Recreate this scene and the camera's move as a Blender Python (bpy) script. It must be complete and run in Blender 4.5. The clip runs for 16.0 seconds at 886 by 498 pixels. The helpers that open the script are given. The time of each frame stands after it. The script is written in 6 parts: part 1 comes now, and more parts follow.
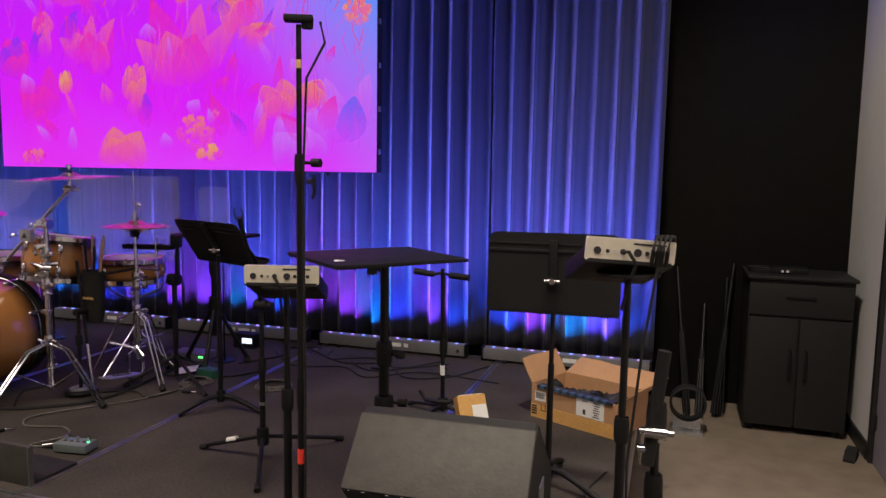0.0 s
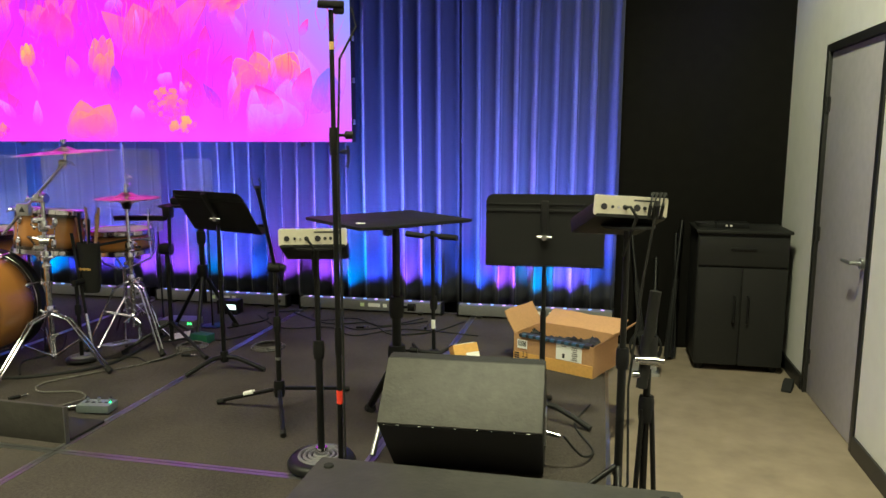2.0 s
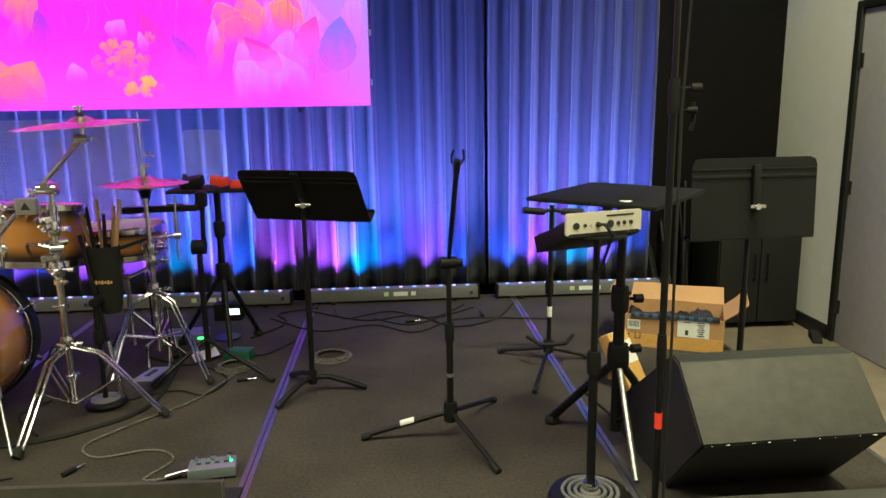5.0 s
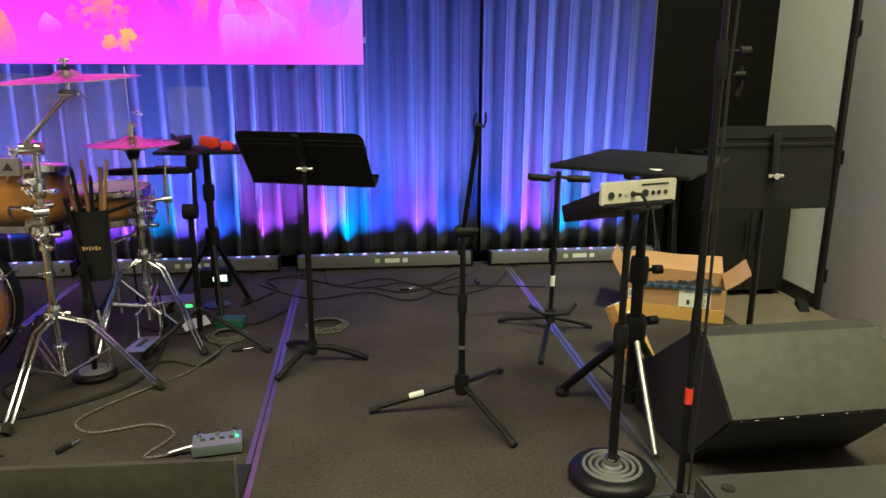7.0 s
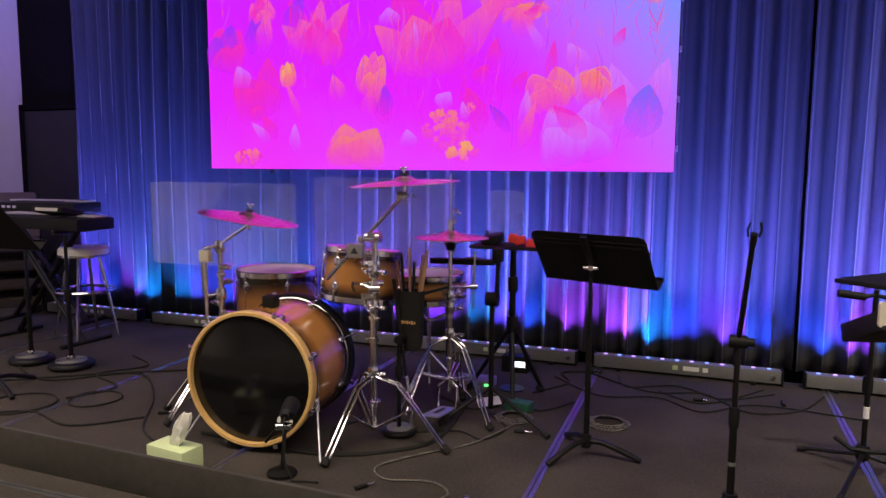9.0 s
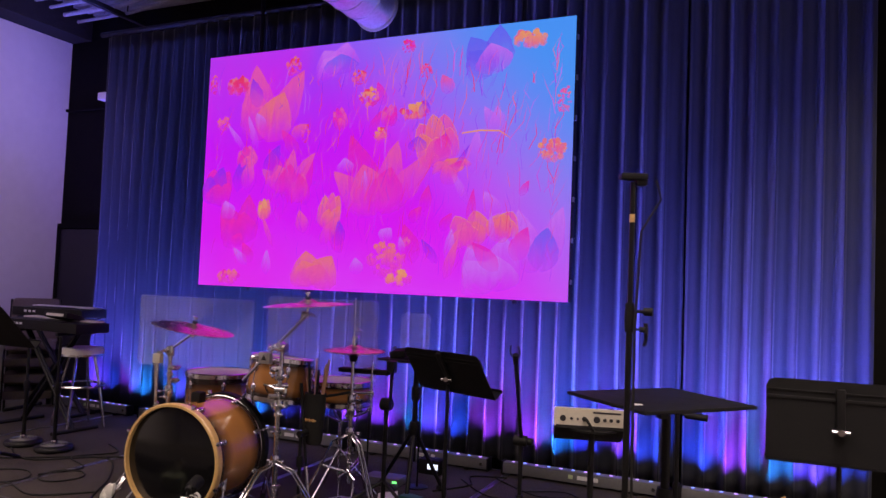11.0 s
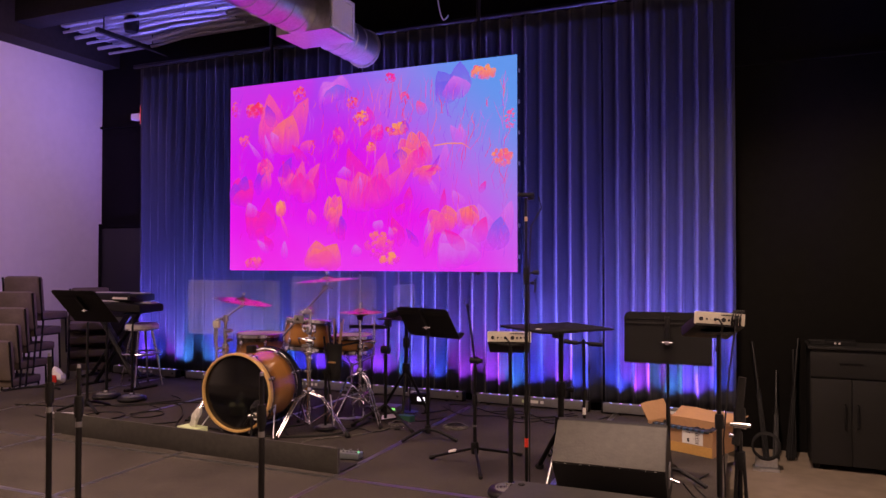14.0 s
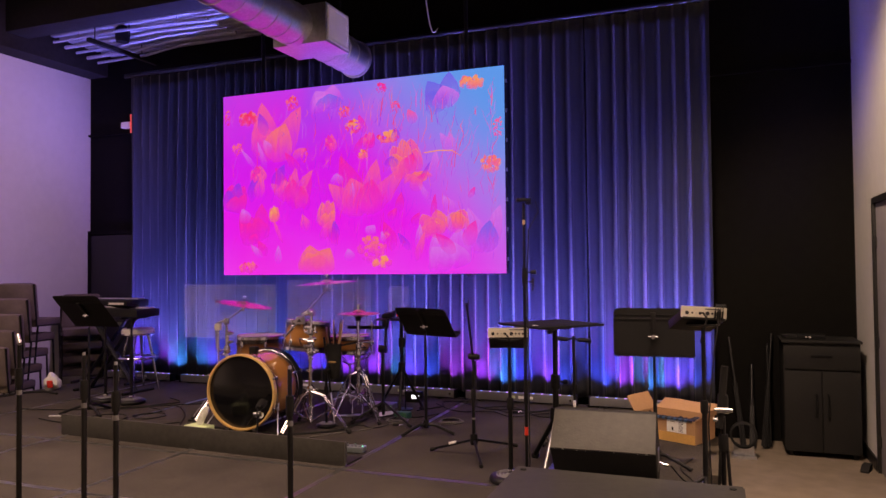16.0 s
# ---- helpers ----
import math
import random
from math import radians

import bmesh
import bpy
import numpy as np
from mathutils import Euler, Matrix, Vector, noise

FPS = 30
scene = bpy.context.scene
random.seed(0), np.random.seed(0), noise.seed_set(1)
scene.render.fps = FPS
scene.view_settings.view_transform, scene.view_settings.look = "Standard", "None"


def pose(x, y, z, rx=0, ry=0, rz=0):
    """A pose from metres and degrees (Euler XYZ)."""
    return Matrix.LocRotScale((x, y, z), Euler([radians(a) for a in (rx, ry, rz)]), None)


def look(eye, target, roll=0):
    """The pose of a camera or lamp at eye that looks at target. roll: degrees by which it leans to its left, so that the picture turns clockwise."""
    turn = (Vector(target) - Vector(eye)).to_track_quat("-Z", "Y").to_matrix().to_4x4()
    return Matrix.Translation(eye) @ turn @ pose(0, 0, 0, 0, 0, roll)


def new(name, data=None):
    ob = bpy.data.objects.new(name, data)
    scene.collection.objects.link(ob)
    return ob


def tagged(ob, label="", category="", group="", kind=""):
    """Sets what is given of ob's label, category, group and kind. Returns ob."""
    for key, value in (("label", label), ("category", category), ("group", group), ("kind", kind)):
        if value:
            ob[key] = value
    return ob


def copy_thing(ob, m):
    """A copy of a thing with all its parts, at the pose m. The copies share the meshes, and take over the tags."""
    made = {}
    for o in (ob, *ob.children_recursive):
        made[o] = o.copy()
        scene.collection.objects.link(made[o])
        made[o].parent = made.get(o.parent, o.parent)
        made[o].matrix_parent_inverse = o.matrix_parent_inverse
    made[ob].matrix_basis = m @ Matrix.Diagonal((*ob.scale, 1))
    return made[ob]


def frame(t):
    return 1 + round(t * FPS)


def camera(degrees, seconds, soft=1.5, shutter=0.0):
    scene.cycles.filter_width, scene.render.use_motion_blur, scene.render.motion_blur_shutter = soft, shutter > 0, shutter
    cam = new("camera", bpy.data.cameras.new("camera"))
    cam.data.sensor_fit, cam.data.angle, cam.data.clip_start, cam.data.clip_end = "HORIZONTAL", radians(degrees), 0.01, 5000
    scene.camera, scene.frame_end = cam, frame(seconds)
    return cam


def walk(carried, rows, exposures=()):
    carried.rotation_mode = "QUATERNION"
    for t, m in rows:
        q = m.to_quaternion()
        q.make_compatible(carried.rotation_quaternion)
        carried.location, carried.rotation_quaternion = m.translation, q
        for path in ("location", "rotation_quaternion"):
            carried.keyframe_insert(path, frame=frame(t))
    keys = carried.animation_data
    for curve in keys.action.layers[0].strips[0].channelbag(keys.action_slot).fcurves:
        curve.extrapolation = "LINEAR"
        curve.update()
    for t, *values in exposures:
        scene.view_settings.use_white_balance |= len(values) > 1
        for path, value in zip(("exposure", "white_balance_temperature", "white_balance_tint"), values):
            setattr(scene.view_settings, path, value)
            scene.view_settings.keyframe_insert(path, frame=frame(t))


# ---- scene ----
import itertools

cam = camera(63.4, 16.0)
PATH = [
    (0, (-0.029, -0.136, 1.238), (-0.634, 1.758, 1.021), 0.9),
    (0.5, (-0.032, -0.343, 1.26), (-0.546, 1.569, 0.975), -0.1),
    (1, (-0.136, -0.438, 1.246), (-0.582, 1.492, 0.965), -0.6),
    (1.5, (-0.184, -0.495, 1.249), (-0.629, 1.434, 0.963), -0.4),
    (2, (-0.225, -0.494, 1.246), (-0.648, 1.437, 0.94), 0.0),
    (2.5, (-0.403, -0.4, 1.216), (-0.765, 1.537, 0.878), 0.2),
    (3, (-0.683, -0.254, 1.248), (-0.962, 1.692, 0.879), 0.2),
    (3.5, (-1.054, -0.254, 1.23), (-1.228, 1.701, 0.846), -0.5),
    (3.7, (-1.188, -0.238, 1.224), (-1.305, 1.72, 0.838), -0.7),
    (5.8, (-1.98, 0.056, 1.229), (-1.766, 1.998, 0.803), 0.3),
    (6, (-1.99, 0.072, 1.211), (-1.761, 2.003, 0.743), 0.7),
    (6.5, (-1.977, 0.085, 1.22), (-1.731, 1.993, 0.674), 0.6),
    (7, (-1.972, 0.073, 1.222), (-1.748, 1.997, 0.724), 0.2),
    (7.5, (-1.966, 0.081, 1.22), (-1.778, 2.015, 0.745), 0.2),
    (8, (-1.932, 0.106, 1.222), (-1.878, 2.057, 0.785), 0.3),
    (8.5, (-1.898, 0.052, 1.208), (-2.22, 1.997, 0.869), 0.1),
    (9, (-1.75, -0.087, 1.238), (-2.433, 1.779, 1.012), 0.4),
    (9.5, (-1.521, -0.135, 1.254), (-2.303, 1.702, 1.145), 0.9),
    (10, (-1.206, -0.118, 1.259), (-2.04, 1.699, 1.237), 1.9),
    (10.2, (-1.118, -0.181, 1.28), (-1.954, 1.636, 1.286), 2.0),
    (12.3, (-0.183, -1.022, 1.332), (-0.936, 0.823, 1.492), 1.2),
    (12.5, (-0.158, -1.144, 1.316), (-0.905, 0.706, 1.46), 0.8),
    (13, (-0.11, -1.422, 1.3), (-0.87, 0.426, 1.389), 0.2),
    (13.5, (-0.004, -1.674, 1.29), (-0.786, 0.166, 1.335), 0.1),
    (14, (0.008, -1.928, 1.314), (-0.779, -0.089, 1.349), 0.0),
    (14.5, (-0.047, -2.173, 1.305), (-0.824, -0.33, 1.337), -0.2),
    (15, (-0.039, -2.243, 1.29), (-0.8, -0.394, 1.323), -0.4),
    (15.5, (-0.036, -2.236, 1.295), (-0.776, -0.379, 1.33), -0.5),
    (16, (-0.046, -2.236, 1.297), (-0.765, -0.371, 1.344), -0.6),
]
EXPOSURES = [
    (0, -0.5, 6000, 12), (0.5, -0.45, 6000, 10), (1.0, -0.1, 6300, -8), (1.5, 0.1, 6400, -22), (3.5, 0.2, 6600, -24), (7.5, 0.16, 6600, -24),
    (8.0, 0.1, 6500, -22), (8.5, -0.05, 6400, -20), (9.0, -0.3, 6200, 10), (9.5, -0.5, 6100, 30), (10.0, -0.65, 6100, 48), (12.5, -0.25, 6500, -15), (13.0, -0.1, 6900, -12), (13.5, -0.28, 7600, 8), (14.0, -0.45, 7600, 40), (14.5, -0.42, 7700, 72), (15.5, -0.42, 7600, 70), (16.0, -0.45, 7700, 30),
]
walk(cam, [(t, look(eye, target, roll)) for t, eye, target, roll in PATH], EXPOSURES)

# ---- world and lamps ----
world = bpy.data.worlds.new("world")
scene.world = world
world.use_nodes = True
world.node_tree.nodes["Background"].inputs[0].default_value = (0.02, 0.02, 0.025, 1)
world.node_tree.nodes["Background"].inputs[1].default_value = 0.3

DECK, CONCRETE, CEILING = 0.0, -0.40, 4.25
LEFT, RIGHT, BACK, FRONT = -8.2, 1.12, 5.30, -7.0
BARS = [(-1.17, -0.12), (-2.36, -1.30), (-3.55, -2.48), (-4.74, -3.67), (-5.80, -4.85), (-6.90, -5.95)]
BAR_Y, CURTAIN_Y = 4.37, 4.62


def lamp(name, kind, m, watts, colour, **more):
    data = bpy.data.lights.new(name, kind)
    data.energy, data.color = watts, colour
    if kind == "AREA":
        data.shape, data.size, data.size_y = "RECTANGLE", more["size"], more["size_y"]
        data.spread = more.get("spread", math.pi)
    if kind == "SPOT":
        data.spot_size, data.spot_blend, data.shadow_soft_size = radians(more["cone"]), more.get("blend", 0.7), more.get("soft", 0.03)
    ob = new(name, data)
    ob.matrix_world = m
    return ob


# warm house lights of the hall, high over the camera's side
lamp("house_light", "AREA", pose(-3.5, 0.3, 4.1, -8, 0, 0), 470, (1.0, 0.81, 0.62), size=8.4, size_y=1.6, spread=radians(125))
lamp("aisle_light", "SPOT", look((-0.2, 1.9, 4.15), (1.0, 3.5, 0.6)), 650, (1.0, 0.84, 0.64), cone=88, soft=0.12)
# violet fill with no fixture, added to brighten the left wall and roof deck
lamp("wall_fill", "SPOT", look((-5.2, 3.2, 3.2), (-8.15, 3.4, 2.2)), 250, (0.62, 0.42, 1.0), cone=104, soft=0.1)
# LED bars on the floor: narrow coloured beams and a broad violet-blue wash up the curtain
UPLIGHTS = [(0.04, 0.10, 1.0), (0.34, 0.06, 0.9), (0.02, 0.32, 0.9), (0.16, 0.08, 1.0), (0.04, 0.12, 1.0), (0.38, 0.06, 0.8), (0.02, 0.27, 1.0), (0.06, 0.08, 1.0), (0.24, 0.07, 1.0)]
k = 0
for x0, x1 in BARS:
    lamp("bar_wash", "AREA", look(((x0 + x1) / 2, BAR_Y, 0.12), ((x0 + x1) / 2, CURTAIN_Y + 0.02, 2.2)), 61, (0.16, 0.17, 1.0), size=x1 - x0, size_y=0.03, spread=radians(70))
    for i in range(5):
        x = x0 + (i + 0.5 + 0.16 * math.sin(k * 4.1)) * (x1 - x0) / 5
        lamp("uplight", "SPOT", look((x, BAR_Y + 0.085, 0.105), (x + 0.02 * math.sin(k * 2.3), BAR_Y + 0.235, 0.105 + 0.15 * math.tan(radians(60 + 5 * math.sin(k * 1.9))))), 112 + 50 * math.sin(k * 2.7), UPLIGHTS[k % 9], cone=90 + 8 * math.sin(k * 1.3), soft=0.018, blend=1.0)
        k += 1


# ---- materials ----
def mat(name, colour, rough=0.6, metal=0.0, noise_scale=0.0, spread=0.15, bump=0.0, bump_scale=0.0, fine=0.0, sheen=0.0, coat=0.0, random_tint=0.0):
    """Principled paint with colour variation at two scales and a fine relief."""
    m = bpy.data.materials.new(name)
    m.use_nodes = True
    nt = m.node_tree
    b = nt.nodes["Principled BSDF"]
    b.inputs["Base Color"].default_value = (*colour, 1)
    b.inputs["Roughness"].default_value = rough
    b.inputs["Metallic"].default_value = metal
    b.inputs["Sheen Weight"].default_value = sheen
    b.inputs["Coat Weight"].default_value = coat
    co = nt.nodes.new("ShaderNodeTexCoord")
    if noise_scale:
        n1 = nt.nodes.new("ShaderNodeTexNoise")
        n1.inputs["Scale"].default_value, n1.inputs["Detail"].default_value = noise_scale, 6
        n2 = nt.nodes.new("ShaderNodeTexNoise")
        n2.inputs["Scale"].default_value, n2.inputs["Detail"].default_value = fine or noise_scale * 14, 4
        for n in (n1, n2):
            nt.links.new(co.outputs["Object"], n.inputs["Vector"])
        add = nt.nodes.new("ShaderNodeMath")
        add.operation = "ADD"
        nt.links.new(n1.outputs["Fac"], add.inputs[0])
        nt.links.new(n2.outputs["Fac"], add.inputs[1])
        ramp = nt.nodes.new("ShaderNodeMapRange")
        ramp.inputs["From Min"].default_value, ramp.inputs["From Max"].default_value = 0.6, 1.4
        nt.links.new(add.outputs[0], ramp.inputs["Value"])
        mix = nt.nodes.new("ShaderNodeMix")
        mix.data_type = "RGBA"
        mix.inputs["A"].default_value = (*[c * (1 - spread) for c in colour], 1)
        mix.inputs["B"].default_value = (*[min(1, c * (1 + spread)) for c in colour], 1)
        nt.links.new(ramp.outputs["Result"], mix.inputs["Factor"])
        nt.links.new(mix.outputs["Result"], b.inputs["Base Color"])
        rr = nt.nodes.new("ShaderNodeMapRange")
        rr.inputs["To Min"].default_value, rr.inputs["To Max"].default_value = max(0.02, rough - 0.08), min(1, rough + 0.08)
        nt.links.new(n1.outputs["Fac"], rr.inputs["Value"])
        nt.links.new(rr.outputs["Result"], b.inputs["Roughness"])
    if bump:
        n3 = nt.nodes.new("ShaderNodeTexNoise")
        n3.inputs["Scale"].default_value, n3.inputs["Detail"].default_value = bump_scale, 5
        nt.links.new(co.outputs["Object"], n3.inputs["Vector"])
        bp = nt.nodes.new("ShaderNodeBump")
        bp.inputs["Strength"].default_value, bp.inputs["Distance"].default_value = bump, 0.004
        nt.links.new(n3.outputs["Fac"], bp.inputs["Height"])
        nt.links.new(bp.outputs["Normal"], b.inputs["Normal"])
    return m


def glow(name, colour, strength):
    m = mat(name, (0.02, 0.02, 0.02), 0.4)
    b = m.node_tree.nodes["Principled BSDF"]
    b.inputs["Emission Color"].default_value = (*colour, 1)
    b.inputs["Emission Strength"].default_value = strength
    return m


CARPET = mat("carpet", (0.046, 0.039, 0.034), 0.95, noise_scale=2.4, spread=0.62, bump=0.7, bump_scale=420, fine=90)
ALU = mat("deck_edge", (0.30, 0.30, 0.31), 0.32, 0.9, noise_scale=5, spread=0.2, bump=0.1, bump_scale=60)
CONC = mat("concrete", (0.235, 0.19, 0.145), 0.55, noise_scale=0.9, spread=0.30, bump=0.2, bump_scale=30, fine=7)
WHITE = mat("white_paint", (0.72, 0.71, 0.69), 0.7, noise_scale=0.7, spread=0.05, bump=0.12, bump_scale=160)
BLACK_WALL = mat("black_wall_paint", (0.0058, 0.0053, 0.0047), 0.75, noise_scale=0.9, spread=0.3, bump=0.15, bump_scale=90)
BLACK_TRIM = mat("black_trim", (0.014, 0.014, 0.014), 0.45, noise_scale=3, spread=0.2)
DOOR_GREY = mat("door_grey", (0.40, 0.38, 0.40), 0.5, noise_scale=1.4, spread=0.1, bump=0.05, bump_scale=60)
CEIL = mat("ceiling_black", (0.020, 0.019, 0.019), 0.85, noise_scale=1.5, spread=0.3)
CURTAIN = mat("curtain_cloth", (0.014, 0.017, 0.032), 0.9, noise_scale=2.2, spread=0.16, bump=0.25, bump_scale=350, fine=140, sheen=0.22)
BLACK = mat("black_steel", (0.006, 0.006, 0.0065), 0.42, 0.0, noise_scale=6, spread=0.3, bump=0.05, bump_scale=120)
BLACK_MATT = mat("black_plastic", (0.0055, 0.0055, 0.006), 0.6, noise_scale=8, spread=0.25, bump=0.15, bump_scale=260)
RUBBER = mat("rubber", (0.015, 0.015, 0.015), 0.8, noise_scale=9, spread=0.2)
CHROME = mat("chrome", (0.70, 0.70, 0.72), 0.17, 1.0, noise_scale=12, spread=0.12)
BRONZE = mat("cymbal_bronze", (0.62, 0.52, 0.30), 0.27, 1.0, noise_scale=9, spread=0.14, bump=0.1, bump_scale=120)
MAPLE = mat("maple_hoop", (0.64, 0.41, 0.15), 0.32, noise_scale=4, spread=0.2, coat=0.5)
SKIN = mat("drum_head_white", (0.72, 0.71, 0.69), 0.5, noise_scale=6, spread=0.06)
HEAD_BLACK = mat("drum_head_black", (0.006, 0.006, 0.007), 0.16, noise_scale=3, spread=0.3)
CARD = mat("cardboard", (0.42, 0.24, 0.12), 0.8, noise_scale=5, spread=0.12, bump=0.1, bump_scale=60)
CARD_EDGE = mat("cardboard_edge", (0.60, 0.34, 0.10), 0.8, noise_scale=5, spread=0.15)
PAPER = mat("white_label", (0.78, 0.78, 0.76), 0.6, noise_scale=9, spread=0.04)
INK = mat("ink", (0.02, 0.02, 0.025), 0.6, noise_scale=9, spread=0.1)
WEDGE = mat("worn_black_board", (0.033, 0.031, 0.026), 0.62, noise_scale=3.2, spread=0.4, bump=0.3, bump_scale=70, fine=24)
BLOCK = mat("scuffed_black_top", (0.026, 0.025, 0.023), 0.6, noise_scale=2.4, spread=0.4, bump=0.25, bump_scale=60, fine=20)
WEDGE_DARK = mat("dark_grille_board", (0.013, 0.013, 0.013), 0.7, noise_scale=5, spread=0.35, bump=0.3, bump_scale=240)
BEIGE = mat("mixer_silver", (0.66, 0.63, 0.52), 0.42, 0.15, noise_scale=6, spread=0.06)
CAB = mat("cabinet_dark_grey", (0.015, 0.015, 0.0145), 0.55, noise_scale=3, spread=0.15, bump=0.08, bump_scale=140)
STEEL = mat("galvanised_steel", (0.55, 0.56, 0.58), 0.33, 0.9, noise_scale=3, spread=0.22, bump=0.12, bump_scale=14)
RED = mat("red_tape", (0.80, 0.05, 0.03), 0.5, noise_scale=12, spread=0.1)
TISSUE = mat("tissue_paper", (0.80, 0.80, 0.74), 0.85, noise_scale=12, spread=0.06, bump=0.2, bump_scale=60)
GREENBOX = mat("pale_green_card", (0.55, 0.66, 0.38), 0.6, noise_scale=8, spread=0.1)
CHAIR = mat("chair_fabric", (0.13, 0.105, 0.085), 0.9, noise_scale=7, spread=0.25, bump=0.4, bump_scale=300)
WOODSTICK = mat("drumstick_wood", (0.50, 0.30, 0.15), 0.55, noise_scale=12, spread=0.2)


def acrylic():
    m = bpy.data.materials.new("clear_acrylic")
    m.use_nodes = True
    nt = m.node_tree
    b = nt.nodes["Principled BSDF"]
    b.inputs["Base Color"].default_value = (0.93, 0.95, 0.97, 1)
    b.inputs["Roughness"].default_value = 0.03
    b.inputs["IOR"].default_value = 1.45
    # the pale diffuse remainder is a haze standing in for reflections on the panes
    b.inputs["Transmission Weight"].default_value = 0.93
    return m


ACRYLIC = acrylic()
for m in (BLACK, BLACK_MATT, BLACK_WALL, CAB, RUBBER, CEIL, CARPET, CURTAIN):
    m.node_tree.nodes["Principled BSDF"].inputs["Specular IOR Level"].default_value = 0.28
BLACK_WALL.node_tree.nodes["Principled BSDF"].inputs["Specular IOR Level"].default_value = 0.10


# ---- mesh helpers ----
def box(bm, centre, size, m=None, bevel=0.0):
    r = bmesh.ops.create_cube(bm, size=1.0)
    vs = r["verts"]
    bmesh.ops.scale(bm, vec=size, verts=vs)
    if bevel:
        es = list({e for v in vs for e in v.link_edges})
        r2 = bmesh.ops.bevel(bm, geom=es, offset=bevel, segments=2, affect="EDGES", profile=0.6)
        vs = list({v for f in r2["faces"] for v in f.verts} | {v for v in vs if v.is_valid})
    t = Matrix.Translation(centre)
    bmesh.ops.transform(bm, matrix=(m @ t) if m is not None else t, verts=vs)
    return vs


def rod(bm, a, b, r0, r1=None, seg=12, caps=True):
    a, b = Vector(a), Vector(b)
    d = b - a
    q = d.to_track_quat("Z", "Y").to_matrix().to_4x4()
    m = Matrix.Translation((a + b) / 2) @ q
    return bmesh.ops.create_cone(bm, cap_ends=caps, segments=seg, radius1=r0, radius2=r0 if r1 is None else r1, depth=d.length, matrix=m)["verts"]


def tube(bm, pts, r, seg=8):
    """A bent round bar or cable through the points."""
    pts = [Vector(p) for p in pts]
    rings = []
    up = Vector((0.13, 0.21, 0.97))
    for i, p in enumerate(pts):
        d = (pts[min(i + 1, len(pts) - 1)] - pts[max(i - 1, 0)]).normalized()
        side = d.cross(up)
        if side.length < 1e-3:
            side = d.cross(Vector((1, 0, 0)))
        side.normalize()
        other = d.cross(side).normalized()
        rings.append([bm.verts.new(p + r * (math.cos(a) * side + math.sin(a) * other)) for a in [2 * math.pi * j / seg for j in range(seg)]])
    for r0, r1 in zip(rings, rings[1:]):
        for j in range(seg):
            bm.faces.new((r0[j], r0[(j + 1) % seg], r1[(j + 1) % seg], r1[j]))
    bm.faces.new(rings[0][::-1])
    bm.faces.new(rings[-1])


def lathe(bm, profile, m=None, seg=40, close=True):
    """Turns (radius, height) pairs round z."""
    m = m or Matrix()
    rings = []
    for r, z in profile:
        if r < 1e-5:
            rings.append([bm.verts.new(m @ Vector((0, 0, z)))])
        else:
            rings.append([bm.verts.new(m @ Vector((r * math.cos(a), r * math.sin(a), z))) for a in [2 * math.pi * j / seg for j in range(seg)]])
    for r0, r1 in zip(rings, rings[1:]):
        for j in range(seg):
            j2 = (j + 1) % seg
            if len(r0) == 1 and len(r1) == 1:
                continue
            if len(r0) == 1:
                bm.faces.new((r0[0], r1[j2], r1[j]))
            elif len(r1) == 1:
                bm.faces.new((r0[j], r0[j2], r1[0]))
            else:
                bm.faces.new((r0[j], r0[j2], r1[j2], r1[j]))


def prism(bm, outline, depth, m=None):
    """A flat outline (x, z) given thickness along y."""
    m = m or Matrix()
    f = [bm.verts.new(m @ Vector((x, -depth / 2, z))) for x, z in outline]
    b = [bm.verts.new(m @ Vector((x, depth / 2, z))) for x, z in outline]
    bm.faces.new(f)
    bm.faces.new(b[::-1])
    n = len(f)
    for i in range(n):
        bm.faces.new((f[i], b[i], b[(i + 1) % n], f[(i + 1) % n]))


def part(name, bm, material, parent=None, label="", smooth=True):
    bmesh.ops.recalc_face_normals(bm, faces=bm.faces)
    me = bpy.data.meshes.new(name)
    bm.to_mesh(me)
    bm.free()
    me.materials.append(material)
    if smooth:
        for p in me.polygons:
            p.use_smooth = True
        me.set_sharp_from_angle(angle=radians(35))
    ob = new(name, me)
    ob.parent = parent
    if label:
        ob["label"] = label
    return ob


def thing(name, m, label, category, group="", kind=""):
    ob = new(name)
    ob.matrix_world = m
    ob.empty_display_size = 0.1
    return tagged(ob, label, category, group, kind)


def solo(name, build, material, label, category, kind="", m=None, group=""):
    bm = bmesh.new()
    build(bm)
    ob = part(name, bm, material)
    if m is not None:
        ob.matrix_world = m
    return tagged(ob, label, category, group, kind)


# ---- structure ----
def wall(name, lo, hi, material, label):
    c = [(a + b) / 2 for a, b in zip(lo, hi)]
    s = [b - a for a, b in zip(lo, hi)]
    return solo(name, lambda bm: box(bm, c, s), material, label, "wall", "structure")


wall("wall_back", (LEFT - 0.2, BACK, CONCRETE), (RIGHT + 0.2, BACK + 0.2, CEILING + 0.4), BLACK_WALL, "matt black painted back wall of the stage")
wall("wall_left", (LEFT - 0.2, FRONT, CONCRETE), (LEFT, BACK - 0.003, CEILING + 0.4), WHITE, "white painted side wall lit violet by the stage")
wall("wall_front", (LEFT, FRONT - 0.2, CONCRETE), (RIGHT, FRONT, CEILING + 0.4), WHITE, "plain white wall of the hall")
DOOR_Y0, DOOR_Y1, DOOR_TOP = 3.50, 4.41, 1.765
wall("wall_right_far", (RIGHT, DOOR_Y1 + 0.05, CONCRETE), (RIGHT + 0.2, BACK - 0.003, CEILING + 0.4), WHITE, "white painted side wall beyond the door")
